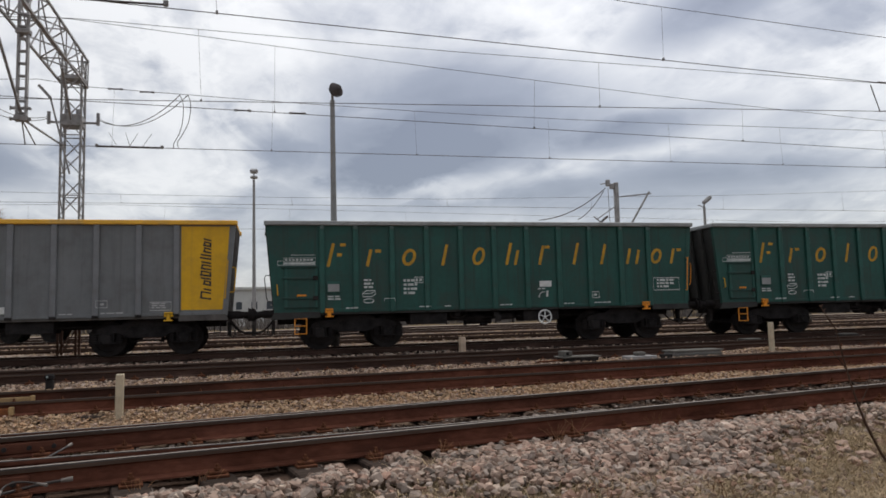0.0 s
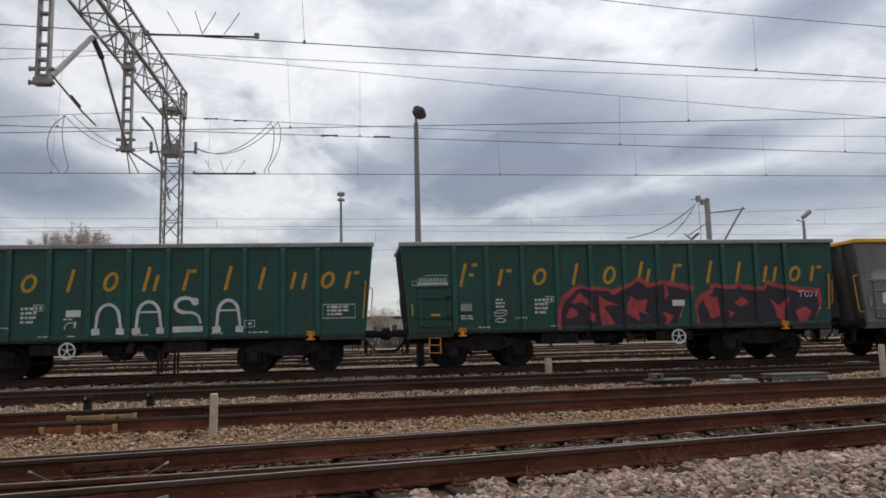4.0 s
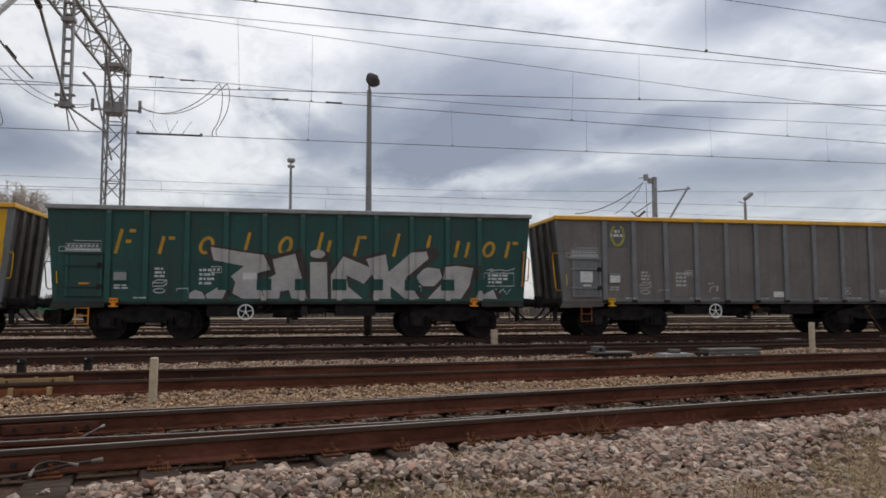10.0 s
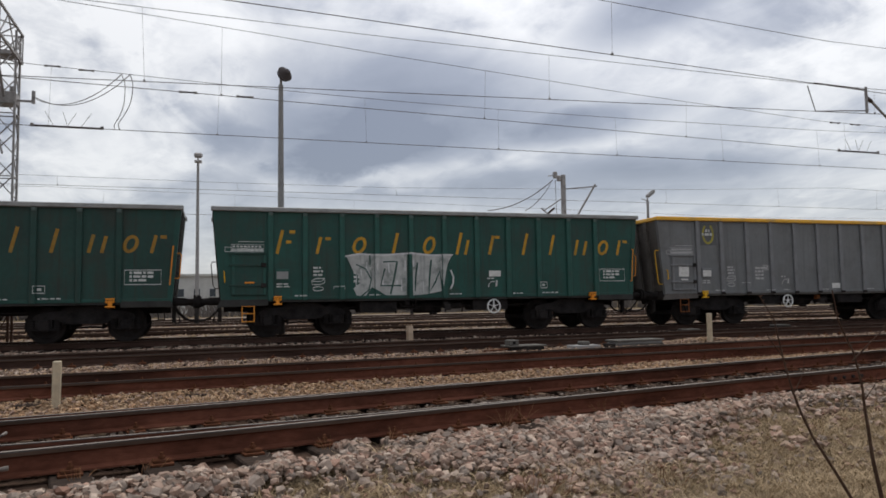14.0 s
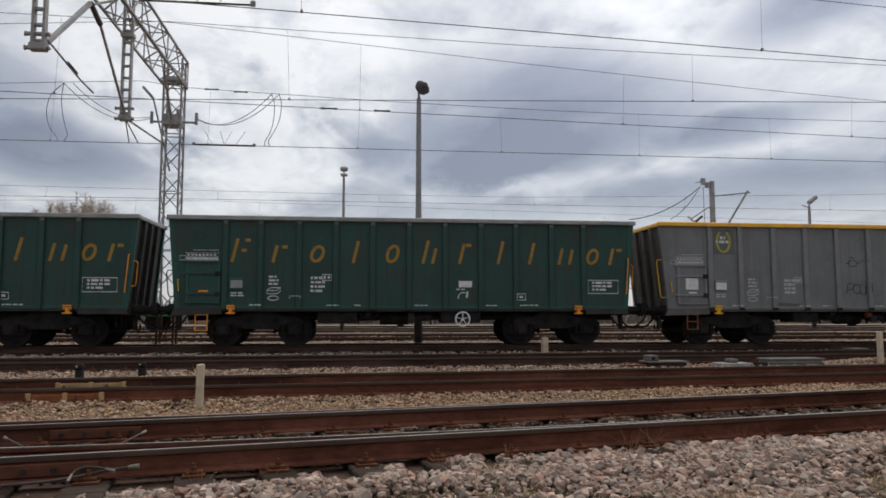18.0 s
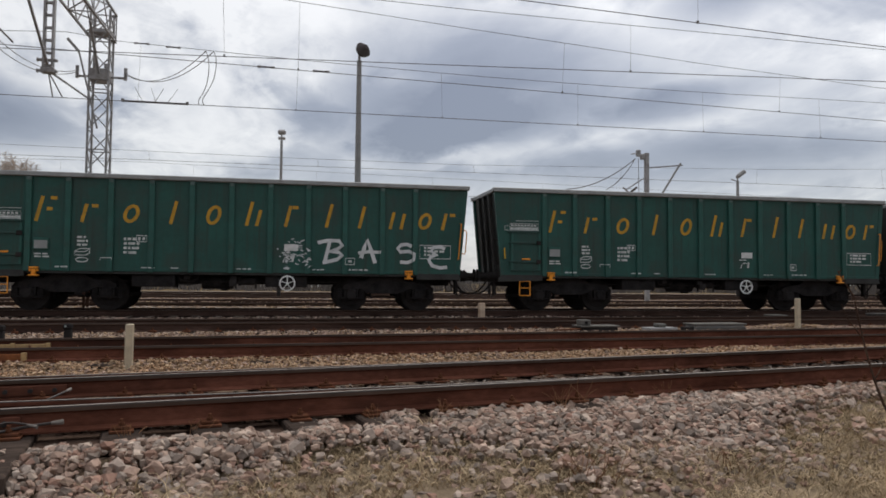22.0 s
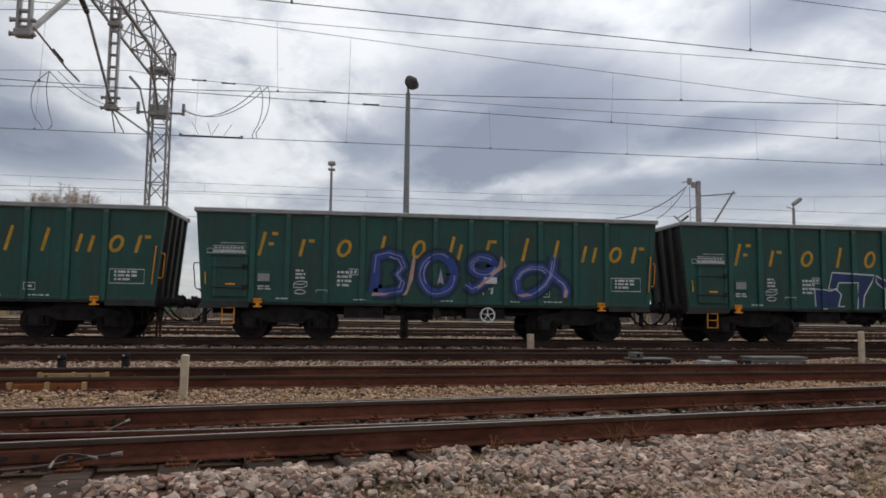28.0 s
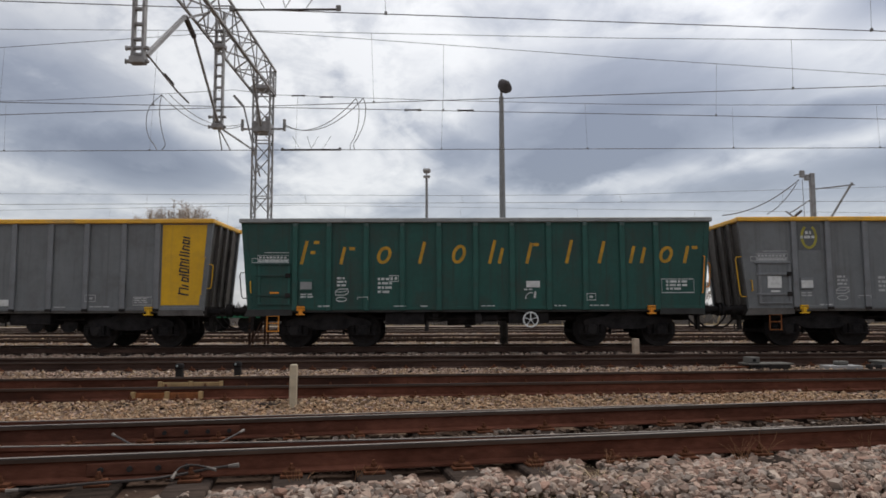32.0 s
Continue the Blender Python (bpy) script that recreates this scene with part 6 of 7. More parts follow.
def gantry():
    """Portal that carries the wires: lattice leg, laced beam over the tracks, hanging posts, arms."""
    x, y = -6.28, 25.0
    g = thing("catenary_gantry", "grey lattice steel portal carrying overhead wires across the tracks", "gantry", "", pose(x, y, -0.25))
    part("leg", lattice(bmesh.new(), (0, 0, 1.3), (0, 0, 9.8), 0.58, 0.5, 13, 0.06, 0.032), MAST, g, "laced steel mast")
    # Lowest stretch in darker brown: shade behind the train put into the colour.
    for sx, sy in ((-0.26, -0.22), (0.26, -0.22), (-0.26, 0.22), (0.26, 0.22)):
        part("foot_post", boxed(sx - 0.035, sx + 0.035, sy - 0.035, sy + 0.035, 0.04, 1.34, 0.004), RAIL_FAR, g, "foot post in darker brown for the shade at the leg foot")
    for sy in (-0.22, 0.22):
        part("foot_brace", beam(bmesh.new(), (-0.26, sy, 0.15), (0.26, sy, 1.2), 0.035), RAIL_FAR, g)
    part("footing", boxed(-0.38, 0.38, -0.35, 0.35, -0.1, 0.06, 0.03), BED, g)
    part("beam", lattice(bmesh.new(), (0, 0.3, 9.35), (0, -26, 10.0), 0.70, 0.90, 30, 0.06, 0.032), MAST, g, "laced steel beam over the tracks")
    part("knee_brace", beam(bmesh.new(), (0, -0.2, 7.6), (0, -1.4, 9.0), 0.07), MAST, g)
    for py, zb, px in ((-5.25, 6.38, 0.10), (-10.40, 6.40, 0.07)):
        bm = bmesh.new()
        for dx in (-0.105, 0.105):
            beam(bm, (px + dx, py, 9.6), (px + dx, py, zb), 0.05, 0.14)
        for k in range(9):
            z = zb + 0.1 + k * (9.3 - zb) / 9
            beam(bm, (px - 0.105, py, z), (px + 0.105, py, z), 0.10, 0.05)
        box(bm, px - 0.16, px + 0.16, py - 0.10, py + 0.10, zb - 0.10, zb + 0.05, 0.02)
        part("hanging_post", bm, MAST, g, "channel-section post hanging from the beam")
        for z in (zb - 0.04, zb + 0.24):
            part("clamp", boxed(px - 0.24, px + 0.22, py - 0.05, py + 0.05, z - 0.03, z + 0.03, 0.01), MAST, g)
            part("bolt", boxed(px - 0.27, px - 0.23, py - 0.03, py + 0.03, z - 0.05, z + 0.05, 0.01), MAST, g)
        part("collar", boxed(px - 0.17, px + 0.17, py - 0.12, py + 0.12, 8.55, 8.68, 0.02), MAST, g)
    # rods that steady the wire under the second hanging post
    for a, b, r in (((0.10, -5.2, 6.30), (-0.45, -3.1, 6.20), 0.018), ((0.12, -5.2, 6.30), (-0.20, -3.1, 6.20), 0.018), ((0.14, -5.1, 6.34), (-0.29, -0.3, 6.86), 0.032)):
        part("steady_rod", rod(bmesh.new(), a, b, r, sides=6), MAST, g)
    # bent cantilever between the two hanging posts
    part("cantilever_tube", beam(bmesh.new(), (0.1, -10.2, 6.5), (0.1, -7.95, 8.35), 0.085), MAST, g, "grey steel cantilever tube")
    part("cantilever_insulator", rod(bmesh.new(), (0.1, -7.95, 8.35), (0.1, -7.3, 8.1), 0.065, sides=10), INSULATOR, g)
    part("cantilever_arm", beam(bmesh.new(), (0.1, -7.3, 8.1), (0.1, -5.3, 6.5), 0.055), MAST, g)
    part("cantilever_arm", beam(bmesh.new(), (0.1, -7.95, 8.3), (0.1, -6.2, 9.2), 0.05), MAST, g)
    # arms with insulators
    py, z0 = -10.2, 6.3
    part("registration_arm", tube(bmesh.new(), [(0.15, py, z0 + 0.3), (0.15, py + 1.7, z0 + 0.05), (0.12, py + 2.6, z0 + 0.02)], 0.022), MAST, g)
    bm = rod(bmesh.new(), (0.15, py + 0.98, z0 + 0.185), (0.15, py + 1.52, z0 + 0.115), 0.024, sides=8)
    for k in range(5):
        rod(bm, (0.15, py + 1.0 + k * 0.11, z0 + 0.18 - k * 0.014), (0.15, py + 1.04 + k * 0.11, z0 + 0.175 - k * 0.014), 0.042, sides=10)
    part("insulator", bm, INSULATOR, g, "ribbed brown insulator")
    part("gusset", boxed(-0.34, 0.34, -0.30, 0.30, 9.02, 9.12, 0.01), MAST, g)
    bm = bmesh.new()
    box(bm, -0.31, 0.31, -0.30, 0.30, 7.48, 7.86, 0.02)
    box(bm, -0.72, 0.75, -0.05, 0.05, 7.62, 7.67)
    for k in (-0.72, 0.75):
        rod(bm, (k, 0, 7.58), (k, 0, 7.98), 0.055, sides=8)
    for k in (-0.15, 0.15):
        rod(bm, (k, 0, 7.86), (k, 0, 8.08), 0.07, sides=8)
    part("switch_box", bm, MAST, g, "grey line switch on the mast")
    bm = bmesh.new()
    beam(bm, (-0.95, -0.3, 8.75), (-0.60, -0.3, 8.35), 0.09)
    beam(bm, (-0.60, -0.3, 8.35), (0.0, -0.28, 5.9), 0.05)
    part("switch_rod", bm, MAST, g)
    return g


# overhead lines: contact wire over (y0, slope) at height 5.93, and the carrying wire above it as (x, z)
LINES = [
    (21.90, 0.0, [(-62, 7.6), (-34, 6.9), (-11.4, 7.55), (-6.4, 7.82), (-5.2, 7.66), (0, 7.46), (5.3, 7.32), (9, 7.28), (13.4, 7.27), (22.4, 7.33), (36, 7.7), (60, 7.0)], 0.014),
    (16.81, -0.098, [(-50, 7.2), (-20, 7.45), (-4.7, 7.83), (4.0, 7.27), (7.9, 7.07), (15.4, 6.69), (24, 6.45), (50, 7.4)], 0.012),
    (17.67, 0.082, [(-50, 7.3), (-20, 7.5), (-4.7, 7.83), (-0.8, 7.65), (4.4, 7.40), (11.5, 7.12), (19.8, 6.9), (27, 7.0), (50, 7.6)], 0.012),
    (11.97, 0.094, [(-40, 7.3), (-16, 7.15), (-6, 7.6), (0, 7.28), (6.5, 7.06), (7.65, 7.05), (13.8, 7.02), (24, 7.4), (50, 7.0)], 0.011),
    (34.0, 0.0, [(-70, 7.3), (-30, 6.75), (-11, 6.58), (0, 6.5), (8, 6.51), (24.5, 6.93), (36, 7.4), (70, 6.6), (110, 7.3)], 0.013),
    (46.0, 0.0, [(-120, 7.8), (-70, 7.0), (-10, 7.9), (40, 7.05), (90, 7.9), (150, 7)], 0.015),
]
CONTACT_Z = {4: 6.15, 5: 6.45}


def build_wires():
    """Each overhead line: a contact wire, a carrying wire and thin droppers between them, all hung from the gantry."""
    rng = random.Random(4)
    for n, (y0, slope, carry, r) in enumerate(LINES):
        z0 = CONTACT_Z.get(n, 5.93)
        xs, zs = [p[0] for p in carry], [p[1] for p in carry]
        line = thing("overhead_line", "taut dark copper overhead wires with thin droppers", "overhead wire", "overhead wires")
        wire_curve("contact_wire", [(x, y0 + slope * x, z0) for x in (xs[0], 0.0, xs[-1])], r * 0.8, WIRE, "", "", "", line)
        fine = [xs[0] + (xs[-1] - xs[0]) * i / 90 for i in range(91)]
        wire_curve("carrying_wire", [(x, y0 + slope * x, float(np.interp(x, xs, zs))) for x in fine], r * 0.62, WIRE, "", "", "", line)
        x, step = {0: (-35.7, 4.46), 1: (-39.6, 9.5), 2: (-41.65, 6.95), 3: (-35.3, 8.6)}.get(n, (-66.0, 7.5))
        while x < xs[-1] - 3:
            bm = bmesh.new()
            za, y = float(np.interp(x, xs, zs)), y0 + slope * x
            rod(bm, (x, y, z0), (x + rng.uniform(-0.08, 0.08), y, za), 0.0035 if n < 4 else 0.005, sides=4)
            box(bm, x - 0.02, x + 0.02, y - 0.02, y + 0.02, z0 - 0.01, z0 + 0.04)
            part("dropper", bm, WIRE, line)
            x += step * rng.uniform(0.97, 1.03) if n > 3 else step


lamp_pole(2.08, 25.0, 8.75, 0.56, 0.115)
lamp_pole(-1.0, 43.0, 9.25, 0.8, 0.10, "stacked")
lamp_pole(16.1, 60.0, 8.35, 0.5, 0.12, "stacked")
lamp_pole(30.85, 46.5, 8.5, 0.5, 0.13, "tilted")
gantry()
build_wires()


# ---- small track-side things ----


def marker_post(x, y, z, w, h, mat, label, lean_deg=0.0):
    bm = bmesh.new()
    box(bm, -w / 2, w / 2, -w / 2, w / 2, -0.15, h, w * 0.12)
    for v in bm.verts:
        v.co.x += 0.006 * noise.noise(v.co * 9)
    return tagged_at(part("marker_post", bm, mat), pose(x, y, z, 0, lean_deg, 8), label, "post", "marker posts")


def tagged_at(ob, m, label, category, group=""):
    ob.matrix_basis = m
    return tagged(ob, label, category, group)


marker_post(-1.80, 9.20, -0.22, 0.092, 0.53, CONCRETE, "weathered white concrete fouling post in the ballast", 0.5)
marker_post(5.15, 19.6, -0.20, 0.16, 0.46, RUSTY_POST, "short rust-streaked concrete post between the tracks")
marker_post(11.80, 15.3, -0.14, 0.105, 0.66, CONCRETE, "slim white concrete post on a small mound")


def point_machine(x, y, z):
    t = thing("point_machine", "flat grey point machine cover beside the rail", "point machine", "", pose(x, y, z, 0, 0, 4))
    part("base", boxed(-0.40, 0.42, -0.18, 0.18, -0.08, 0.06, 0.008), BLACK_DUSTY, t)
    part("cover", boxed(-0.46, 0.46, -0.22, 0.22, 0.062, 0.092, 0.006), BOX_GREY, t)
    part("housing", boxed(-0.40, -0.18, -0.13, 0.13, 0.094, 0.21, 0.012), BOX_GREY, t)
    part("port", boxed(-0.33, -0.26, -0.14, -0.132, 0.12, 0.18, 0.003), BLACK, t)
    part("rod", rod(bmesh.new(), (-0.40, -0.1, 0.02), (-1.0, -0.1, 0.0), 0.02), PLATE_RUST, t)


def junction_box(x, y, z):
    t = thing("junction_box", "small pale junction box on a concrete slab", "junction box", "", pose(x, y, z, 0, 0, 4))
    part("slab", boxed(-0.34, 0.34, -0.18, 0.18, -0.12, 0.03, 0.01), POLE, t)
    part("lid", boxed(-0.11, 0.11, -0.1, 0.1, 0.032, 0.115, 0.02), BOX_GREY, t)


def trough_cover(x, y, z):
    t = thing("point_heater_box", "long low pale grey steel box beside the rail", "cover box", "", pose(x, y, z, 0, 0, 4))
    part("body", boxed(-0.66, 0.58, -0.20, 0.20, -0.10, 0.07, 0.008), POLE, t)
    part("lid", boxed(-0.70, 0.62, -0.24, 0.24, 0.072, 0.115, 0.008), BOX_GREY, t)
    part("side_rail", boxed(-0.68, 0.60, -0.225, -0.205, -0.02, 0.03, 0.004), BOX_GREY, t)
    part("bracket", boxed(-0.86, -0.67, -0.14, 0.10, -0.10, 0.04, 0.01), BLACK_DUSTY, t)


point_machine(6.42, 14.65, -0.15)
junction_box(7.9, 14.65, -0.14)
trough_cover(9.33, 14.75, -0.14)
for x, y in ((12.9, 17.6), (17.0, 18.6)):
    t = thing("rail_greaser", "small dark steel box between the tracks", "track device", "track devices", pose(x, y, -0.16, 0, 0, 5))
    part("body", boxed(-0.3, 0.3, -0.18, 0.18, -0.06, 0.16, 0.03), BLACK_DUSTY, t)
    part("lid", boxed(-0.26, 0.2, -0.2, 0.2, 0.162, 0.19, 0.01), BOX_GREY, t)
for x, y, w in ((-3.5, 9.66, 0.42), (-3.72, 11.15, 0.44)):
    t = thing("rod_cover", "ochre painted cover over the switch rods, rust-stained", "cover", "rod covers of the second track", pose(x, y, -0.17 if y < 10 else -0.14, 0, 0, 5.7))
    part("plate", boxed(-w, w, -0.10, 0.10, 0.0, 0.10 if y < 10 else 0.065, 0.012), HEATER if y < 10 else HEATER_PALE, t)
    for k in (-w, 0, w):
        part("clamp", boxed(k - 0.03, k + 0.03, -0.12, 0.12, -0.02, 0.115 if y < 10 else 0.08, 0.008), HEATER_PALE, t)
for x, y in ((-4.55, 12.9), (-3.65, 13.3)):
    t = thing("switch_lamp", "stubby black switch indicator beside the rail", "track device", "switch indicators", pose(x, y, -0.22))
    part("stem", boxed(-0.06, 0.06, -0.05, 0.05, 0, 0.20, 0.01), BLACK_DUSTY, t)
    part("head", boxed(-0.07, 0.06, -0.08, 0.08, 0.202, 0.30, 0.025), BLACK, t)
    part("lens", rod(bmesh.new(), (-0.02, -0.082, 0.26), (-0.02, -0.095, 0.26), 0.018), DIM_MARK, t)


def bond_cable(pts, r, label):
    bm = bmesh.new()
    smooth = []
    for i in range(len(pts) - 1):
        for k in range(4):
            u = k / 4
            p0, p1, p2, p3 = (Vector(pts[max(0, min(len(pts) - 1, i + j))]) for j in (-1, 0, 1, 2))
            smooth.append(0.5 * ((2 * p1) + (p2 - p0) * u + (2 * p0 - 5 * p1 + 4 * p2 - p3) * u * u + (3 * p1 - p0 - 3 * p2 + p3) * u ** 3))
    smooth.append(Vector(pts[-1]))
    t = thing("bond_cable", label, "cable", "rail bond cables")
    part("cable", tube(bm, smooth, r, 7), CABLE, t)
    for p, q in ((smooth[0], smooth[1]), (smooth[-1], smooth[-2])):
        d = (q - p).normalized()
        part("lug", rod(bmesh.new(), p - d * 0.02, p + d * 0.05, r * 1.7, r * 1.2, 8), LUG, t, "pale crimped lug")


bond_cable([(-2.63, 6.18, -0.05), (-2.42, 5.95, -0.07), (-2.22, 5.75, -0.10), (-2.05, 5.62, -0.12), (-1.80, 5.70, -0.11), (-1.70, 6.0, -0.08), (-1.63, 6.36, -0.05)], 0.008, "grey bond cable looping between the near rails")
bond_cable([(-2.60, 4.72, -0.15), (-2.17, 4.85, -0.135), (-1.99, 4.89, -0.13), (-1.82, 4.96, -0.13), (-1.68, 5.05, -0.125), (-1.58, 5.12, -0.115), (-1.46, 5.15, -0.10), (-1.34, 5.17, -0.09)], 0.010, "dark bond cable clamped to the near rail's foot")
bond_cable([(-1.70, 4.99, -0.13), (-1.69, 5.07, -0.09), (-1.63, 5.11, -0.075), (-1.55, 5.12, -0.085), (-1.47, 5.10, -0.10)], 0.007, "thin bond cable curling beside the near rail")


def jumper(pts, r=0.012):
    smooth = []
    for i in range(len(pts) - 1):
        p0, p1, p2, p3 = (Vector(pts[max(0, min(len(pts) - 1, i + j))]) for j in (-1, 0, 1, 2))
        for u in (0, 0.25, 0.5, 0.75):
            smooth.append(0.5 * ((2 * p1) + (p2 - p0) * u + (2 * p0 - 5 * p1 + 4 * p2 - p3) * u * u + (3 * p1 - p0 - 3 * p2 + p3) * u ** 3))
    smooth.append(Vector(pts[-1]))
    tagged(part("jumper_wire", tube(bmesh.new(), smooth, r, 5), WIRE), "slack jumper wire hanging from the overhead line", "wire", "jumper wires")


def sag(a, b, drop, n=10):
    a, b = Vector(a), Vector(b)
    return [a.lerp(b, i / n) - Vector((0, 0, drop * 4 * (i / n) * (1 - i / n))) for i in range(n + 1)]


# loops between the line switch on the mast and the wires over the train
jumper(sag((-5.55, 24.9, 7.5), (-2.65, 21.95, 7.55), 0.50))
jumper(sag((-5.55, 24.9, 7.55), (-2.42, 21.95, 7.56), 0.56))
jumper([(-2.65, 21.93, 7.55), (-2.55, 21.9, 7.25), (-2.56, 21.9, 6.75), (-2.66, 21.9, 6.35), (-2.80, 21.9, 6.08), (-2.80, 21.9, 5.93)])
jumper([(-2.42, 21.93, 7.56), (-2.34, 21.9, 7.25), (-2.39, 21.9, 6.75), (-2.56, 21.9, 6.35), (-2.70, 21.9, 6.1), (-2.66, 21.9, 5.93)])
jumper(sag((-6.95, 24.9, 7.5), (-8.63, 21.9, 7.67), 0.48))
jumper(sag((-6.95, 24.9, 7.55), (-8.38, 21.9, 7.68), 0.40))
jumper([(-8.63, 21.9, 7.67), (-8.98, 21.9, 7.3), (-9.08, 21.9, 6.8), (-8.98, 21.9, 6.35), (-8.80, 21.9, 6.1), (-8.72, 21.9, 5.95)])
jumper([(-8.63, 21.9, 7.67), (-8.68, 21.9, 7.2), (-8.62, 21.9, 6.7), (-8.52, 21.9, 6.3), (-8.47, 21.9, 6.1), (-8.56, 21.9, 5.95)])


def section_insulator(x, y, z, thick=1.0):
    t = thing("section_insulator", "dark section insulator in the contact wire with arcing horns", "insulator", "section insulators", pose(x, y, z))
    part("bar", boxed(-0.85, 0.85, -0.03 * thick, 0.03 * thick, -0.022 * thick, 0.026 * thick, 0.006 * thick), INSULATOR, t)
    for k, lean_x in ((-0.35, -0.22), (0.0, 0.22), (0.0, -0.12), (0.35, 0.25)):
        part("arcing_horn", rod(bmesh.new(), (k, 0, 0.03), (k + lean_x, 0, 0.42), 0.007, sides=5), WIRE, t)
    for k in (-0.88, 0.88):
        part("clamp", boxed(k - 0.04, k + 0.04, -0.025, 0.025, -0.025, 0.07, 0.008), WIRE, t)


section_insulator(-4.0, 21.9, 5.93)
section_insulator(21.5, 19.4, 5.93)
section_insulator(-2.55, 11.73, 5.945, 0.55)
for x, y, z in ((-4.41, 21.9, 7.63), (-3.55, 21.9, 7.58), (-0.7, 17.6, 5.93), (0.6, 17.7, 5.94), (20.4, 19.3, 6.88), (21.4, 19.4, 6.9)):
    t = thing("rod_insulator", "slim dark rod insulator in an overhead wire", "insulator", "rod insulators", pose(x, y, z))
    part("core", rod(bmesh.new(), (-0.2, 0, 0), (0.2, 0, 0), 0.02), INSULATOR, t)
    for k in (-0.16, 0.16):
        part("cap", rod(bmesh.new(), (k - 0.04, 0, 0), (k + 0.04, 0, 0), 0.03), WIRE, t)


def far_mast(x, y, h, side):
    t = thing("catenary_mast", "distant grey catenary mast with a bracket arm", "mast", "catenary masts", pose(x, y, -0.3))
    part("mast", boxed(-0.105, 0.105, -0.105, 0.105, 0, h, 0.02), MAST, t)
    part("head", boxed(-0.34, -0.12, -0.10, 0.10, h - 0.34, h - 0.06, 0.03), MAST, t)
    part("head_bracket", boxed(-0.56, -0.345, -0.09, 0.09, h - 0.20, h + 0.14, 0.03), MAST, t)
    part("head_rod", rod(bmesh.new(), (-0.85, 0, h - 0.10), (-0.5, 0, h - 0.02), 0.025, sides=6), MAST, t)
    part("drop_wire", rod(bmesh.new(), (-0.45, 0, h - 0.3), (-0.42, 0, h - 2.6), 0.015, sides=5), WIRE, t)
    part("insulator", rod(bmesh.new(), (-0.95, 0, h - 2.1), (-0.55, 0, h - 1.78), 0.06, sides=8), INSULATOR, t)
    part("arm", beam(bmesh.new(), (0.16, 0, h - 0.75), (2.0, 0, h - 0.55), 0.06), MAST, t)
    part("arm_stay", beam(bmesh.new(), (0.5, 0, h - 2.6), (1.9, 0, h - 0.45), 0.08), MAST, t)
    part("register_arm", beam(bmesh.new(), (0.6, 0, h - 2.55), (2.5, 0, h - 2.15), 0.05), MAST, t)
    part("left_stay", beam(bmesh.new(), (-0.3, 0, h - 2.6), (-1.3, 0, h - 1.8), 0.06), MAST, t)
    part("left_arm", beam(bmesh.new(), (-0.16, 0, h - 1.3), (-1.1, 0, h - 1.9), 0.05), MAST, t)
    part("feeder", tube(bmesh.new(), sag((-0.6, 0, h - 0.3), (-4.3, 0, h - 2.0), 0.35), 0.025, 5), WIRE, t)
    part("feeder", tube(bmesh.new(), sag((-0.7, 0, h - 0.45), (-2.2, 0, h - 1.95), 0.2), 0.02, 5), WIRE, t)


far_mast(17.45, 34.0, 7.80, 1)
far_mast(54.8, 46.0, 7.9, 1)
far_mast(-62.0, 46.0, 7.9, 1)


def far_tree(x, y, h, spread, seed):
    """A leafless tree: trunk, limbs and a haze of fine branches."""
    rng = random.Random(seed)
    t = thing("bare_tree", "distant leafless tree with a dense crown of fine twigs", "tree", "distant bare trees", pose(x, y, -0.4))
    bm = bmesh.new()
    rod(bm, (0, 0, 0), (0, 0, h * 0.45), h * 0.025, h * 0.014, 7)
    part("trunk", bm, LEAFLESS, t)
    a, b, r = [], [], []
    for i in range(70):
        turn, out = rng.uniform(0, 6.28), rng.uniform(0.2, 1.0)
        p0 = Vector((0, 0, h * rng.uniform(0.15, 0.5)))
        p1 = Vector((math.cos(turn) * spread * out, math.sin(turn) * spread * out, h * (rng.uniform(0.62, 0.9) - 0.12 * out * out)))
        a.append(p0), b.append(p1), r.append(h * 0.006)
        for k in range(110):
            q = p0.lerp(p1, rng.uniform(0.5, 1.05))
            q1 = q + Vector((rng.uniform(-1, 1), rng.uniform(-1, 1), rng.uniform(-0.1, 1.0))) * h * 0.05
            a.append(q), b.append(q1), r.append(h * 0.0016)
    strands("crown", a, b, r, LEAFLESS, t)


for i, (x, y, h, s) in enumerate(((-44.5, 110, 19.2, 3.6), (-41, 111, 20.6, 4.2), (-37.8, 110, 19.4, 3.4), (8, 95, 7.5, 3), (11, 98, 9.0, 3), (14, 96, 7.8, 3), (3, 104, 6.0, 3), (-14, 130, 6.5, 3), (24, 120, 7, 3), (45, 130, 8.5, 4), (-52, 140, 9, 4), (62, 130, 8, 4))):
    far_tree(x, y, h, s, i)


def far_house(x, y, w, h, mat, roof, label, windows):
    t = thing("house", label, "building", "distant buildings", pose(x, y, -0.4))
    part("wall", boxed(-w / 2, w / 2, 0, 8, 0, h, 0.02), mat, t)
    part("roof", boxed(-w / 2 - 0.3, w / 2 + 0.3, -0.3, 8.3, h + 0.004, h + 0.45, 0.05), roof, t)
    for k in range(windows):
        wx = -w / 2 + w * (k + 0.5) / windows
        f = part("window", boxed(wx - 0.55, wx + 0.55, -0.06, -0.003, h * 0.45, h * 0.45 + 1.4, 0.01), WALL_PALE, t)
        part("pane", boxed(wx - 0.45, wx + 0.45, -0.075, -0.062, h * 0.45 + 0.1, h * 0.45 + 1.3), PANE, f)


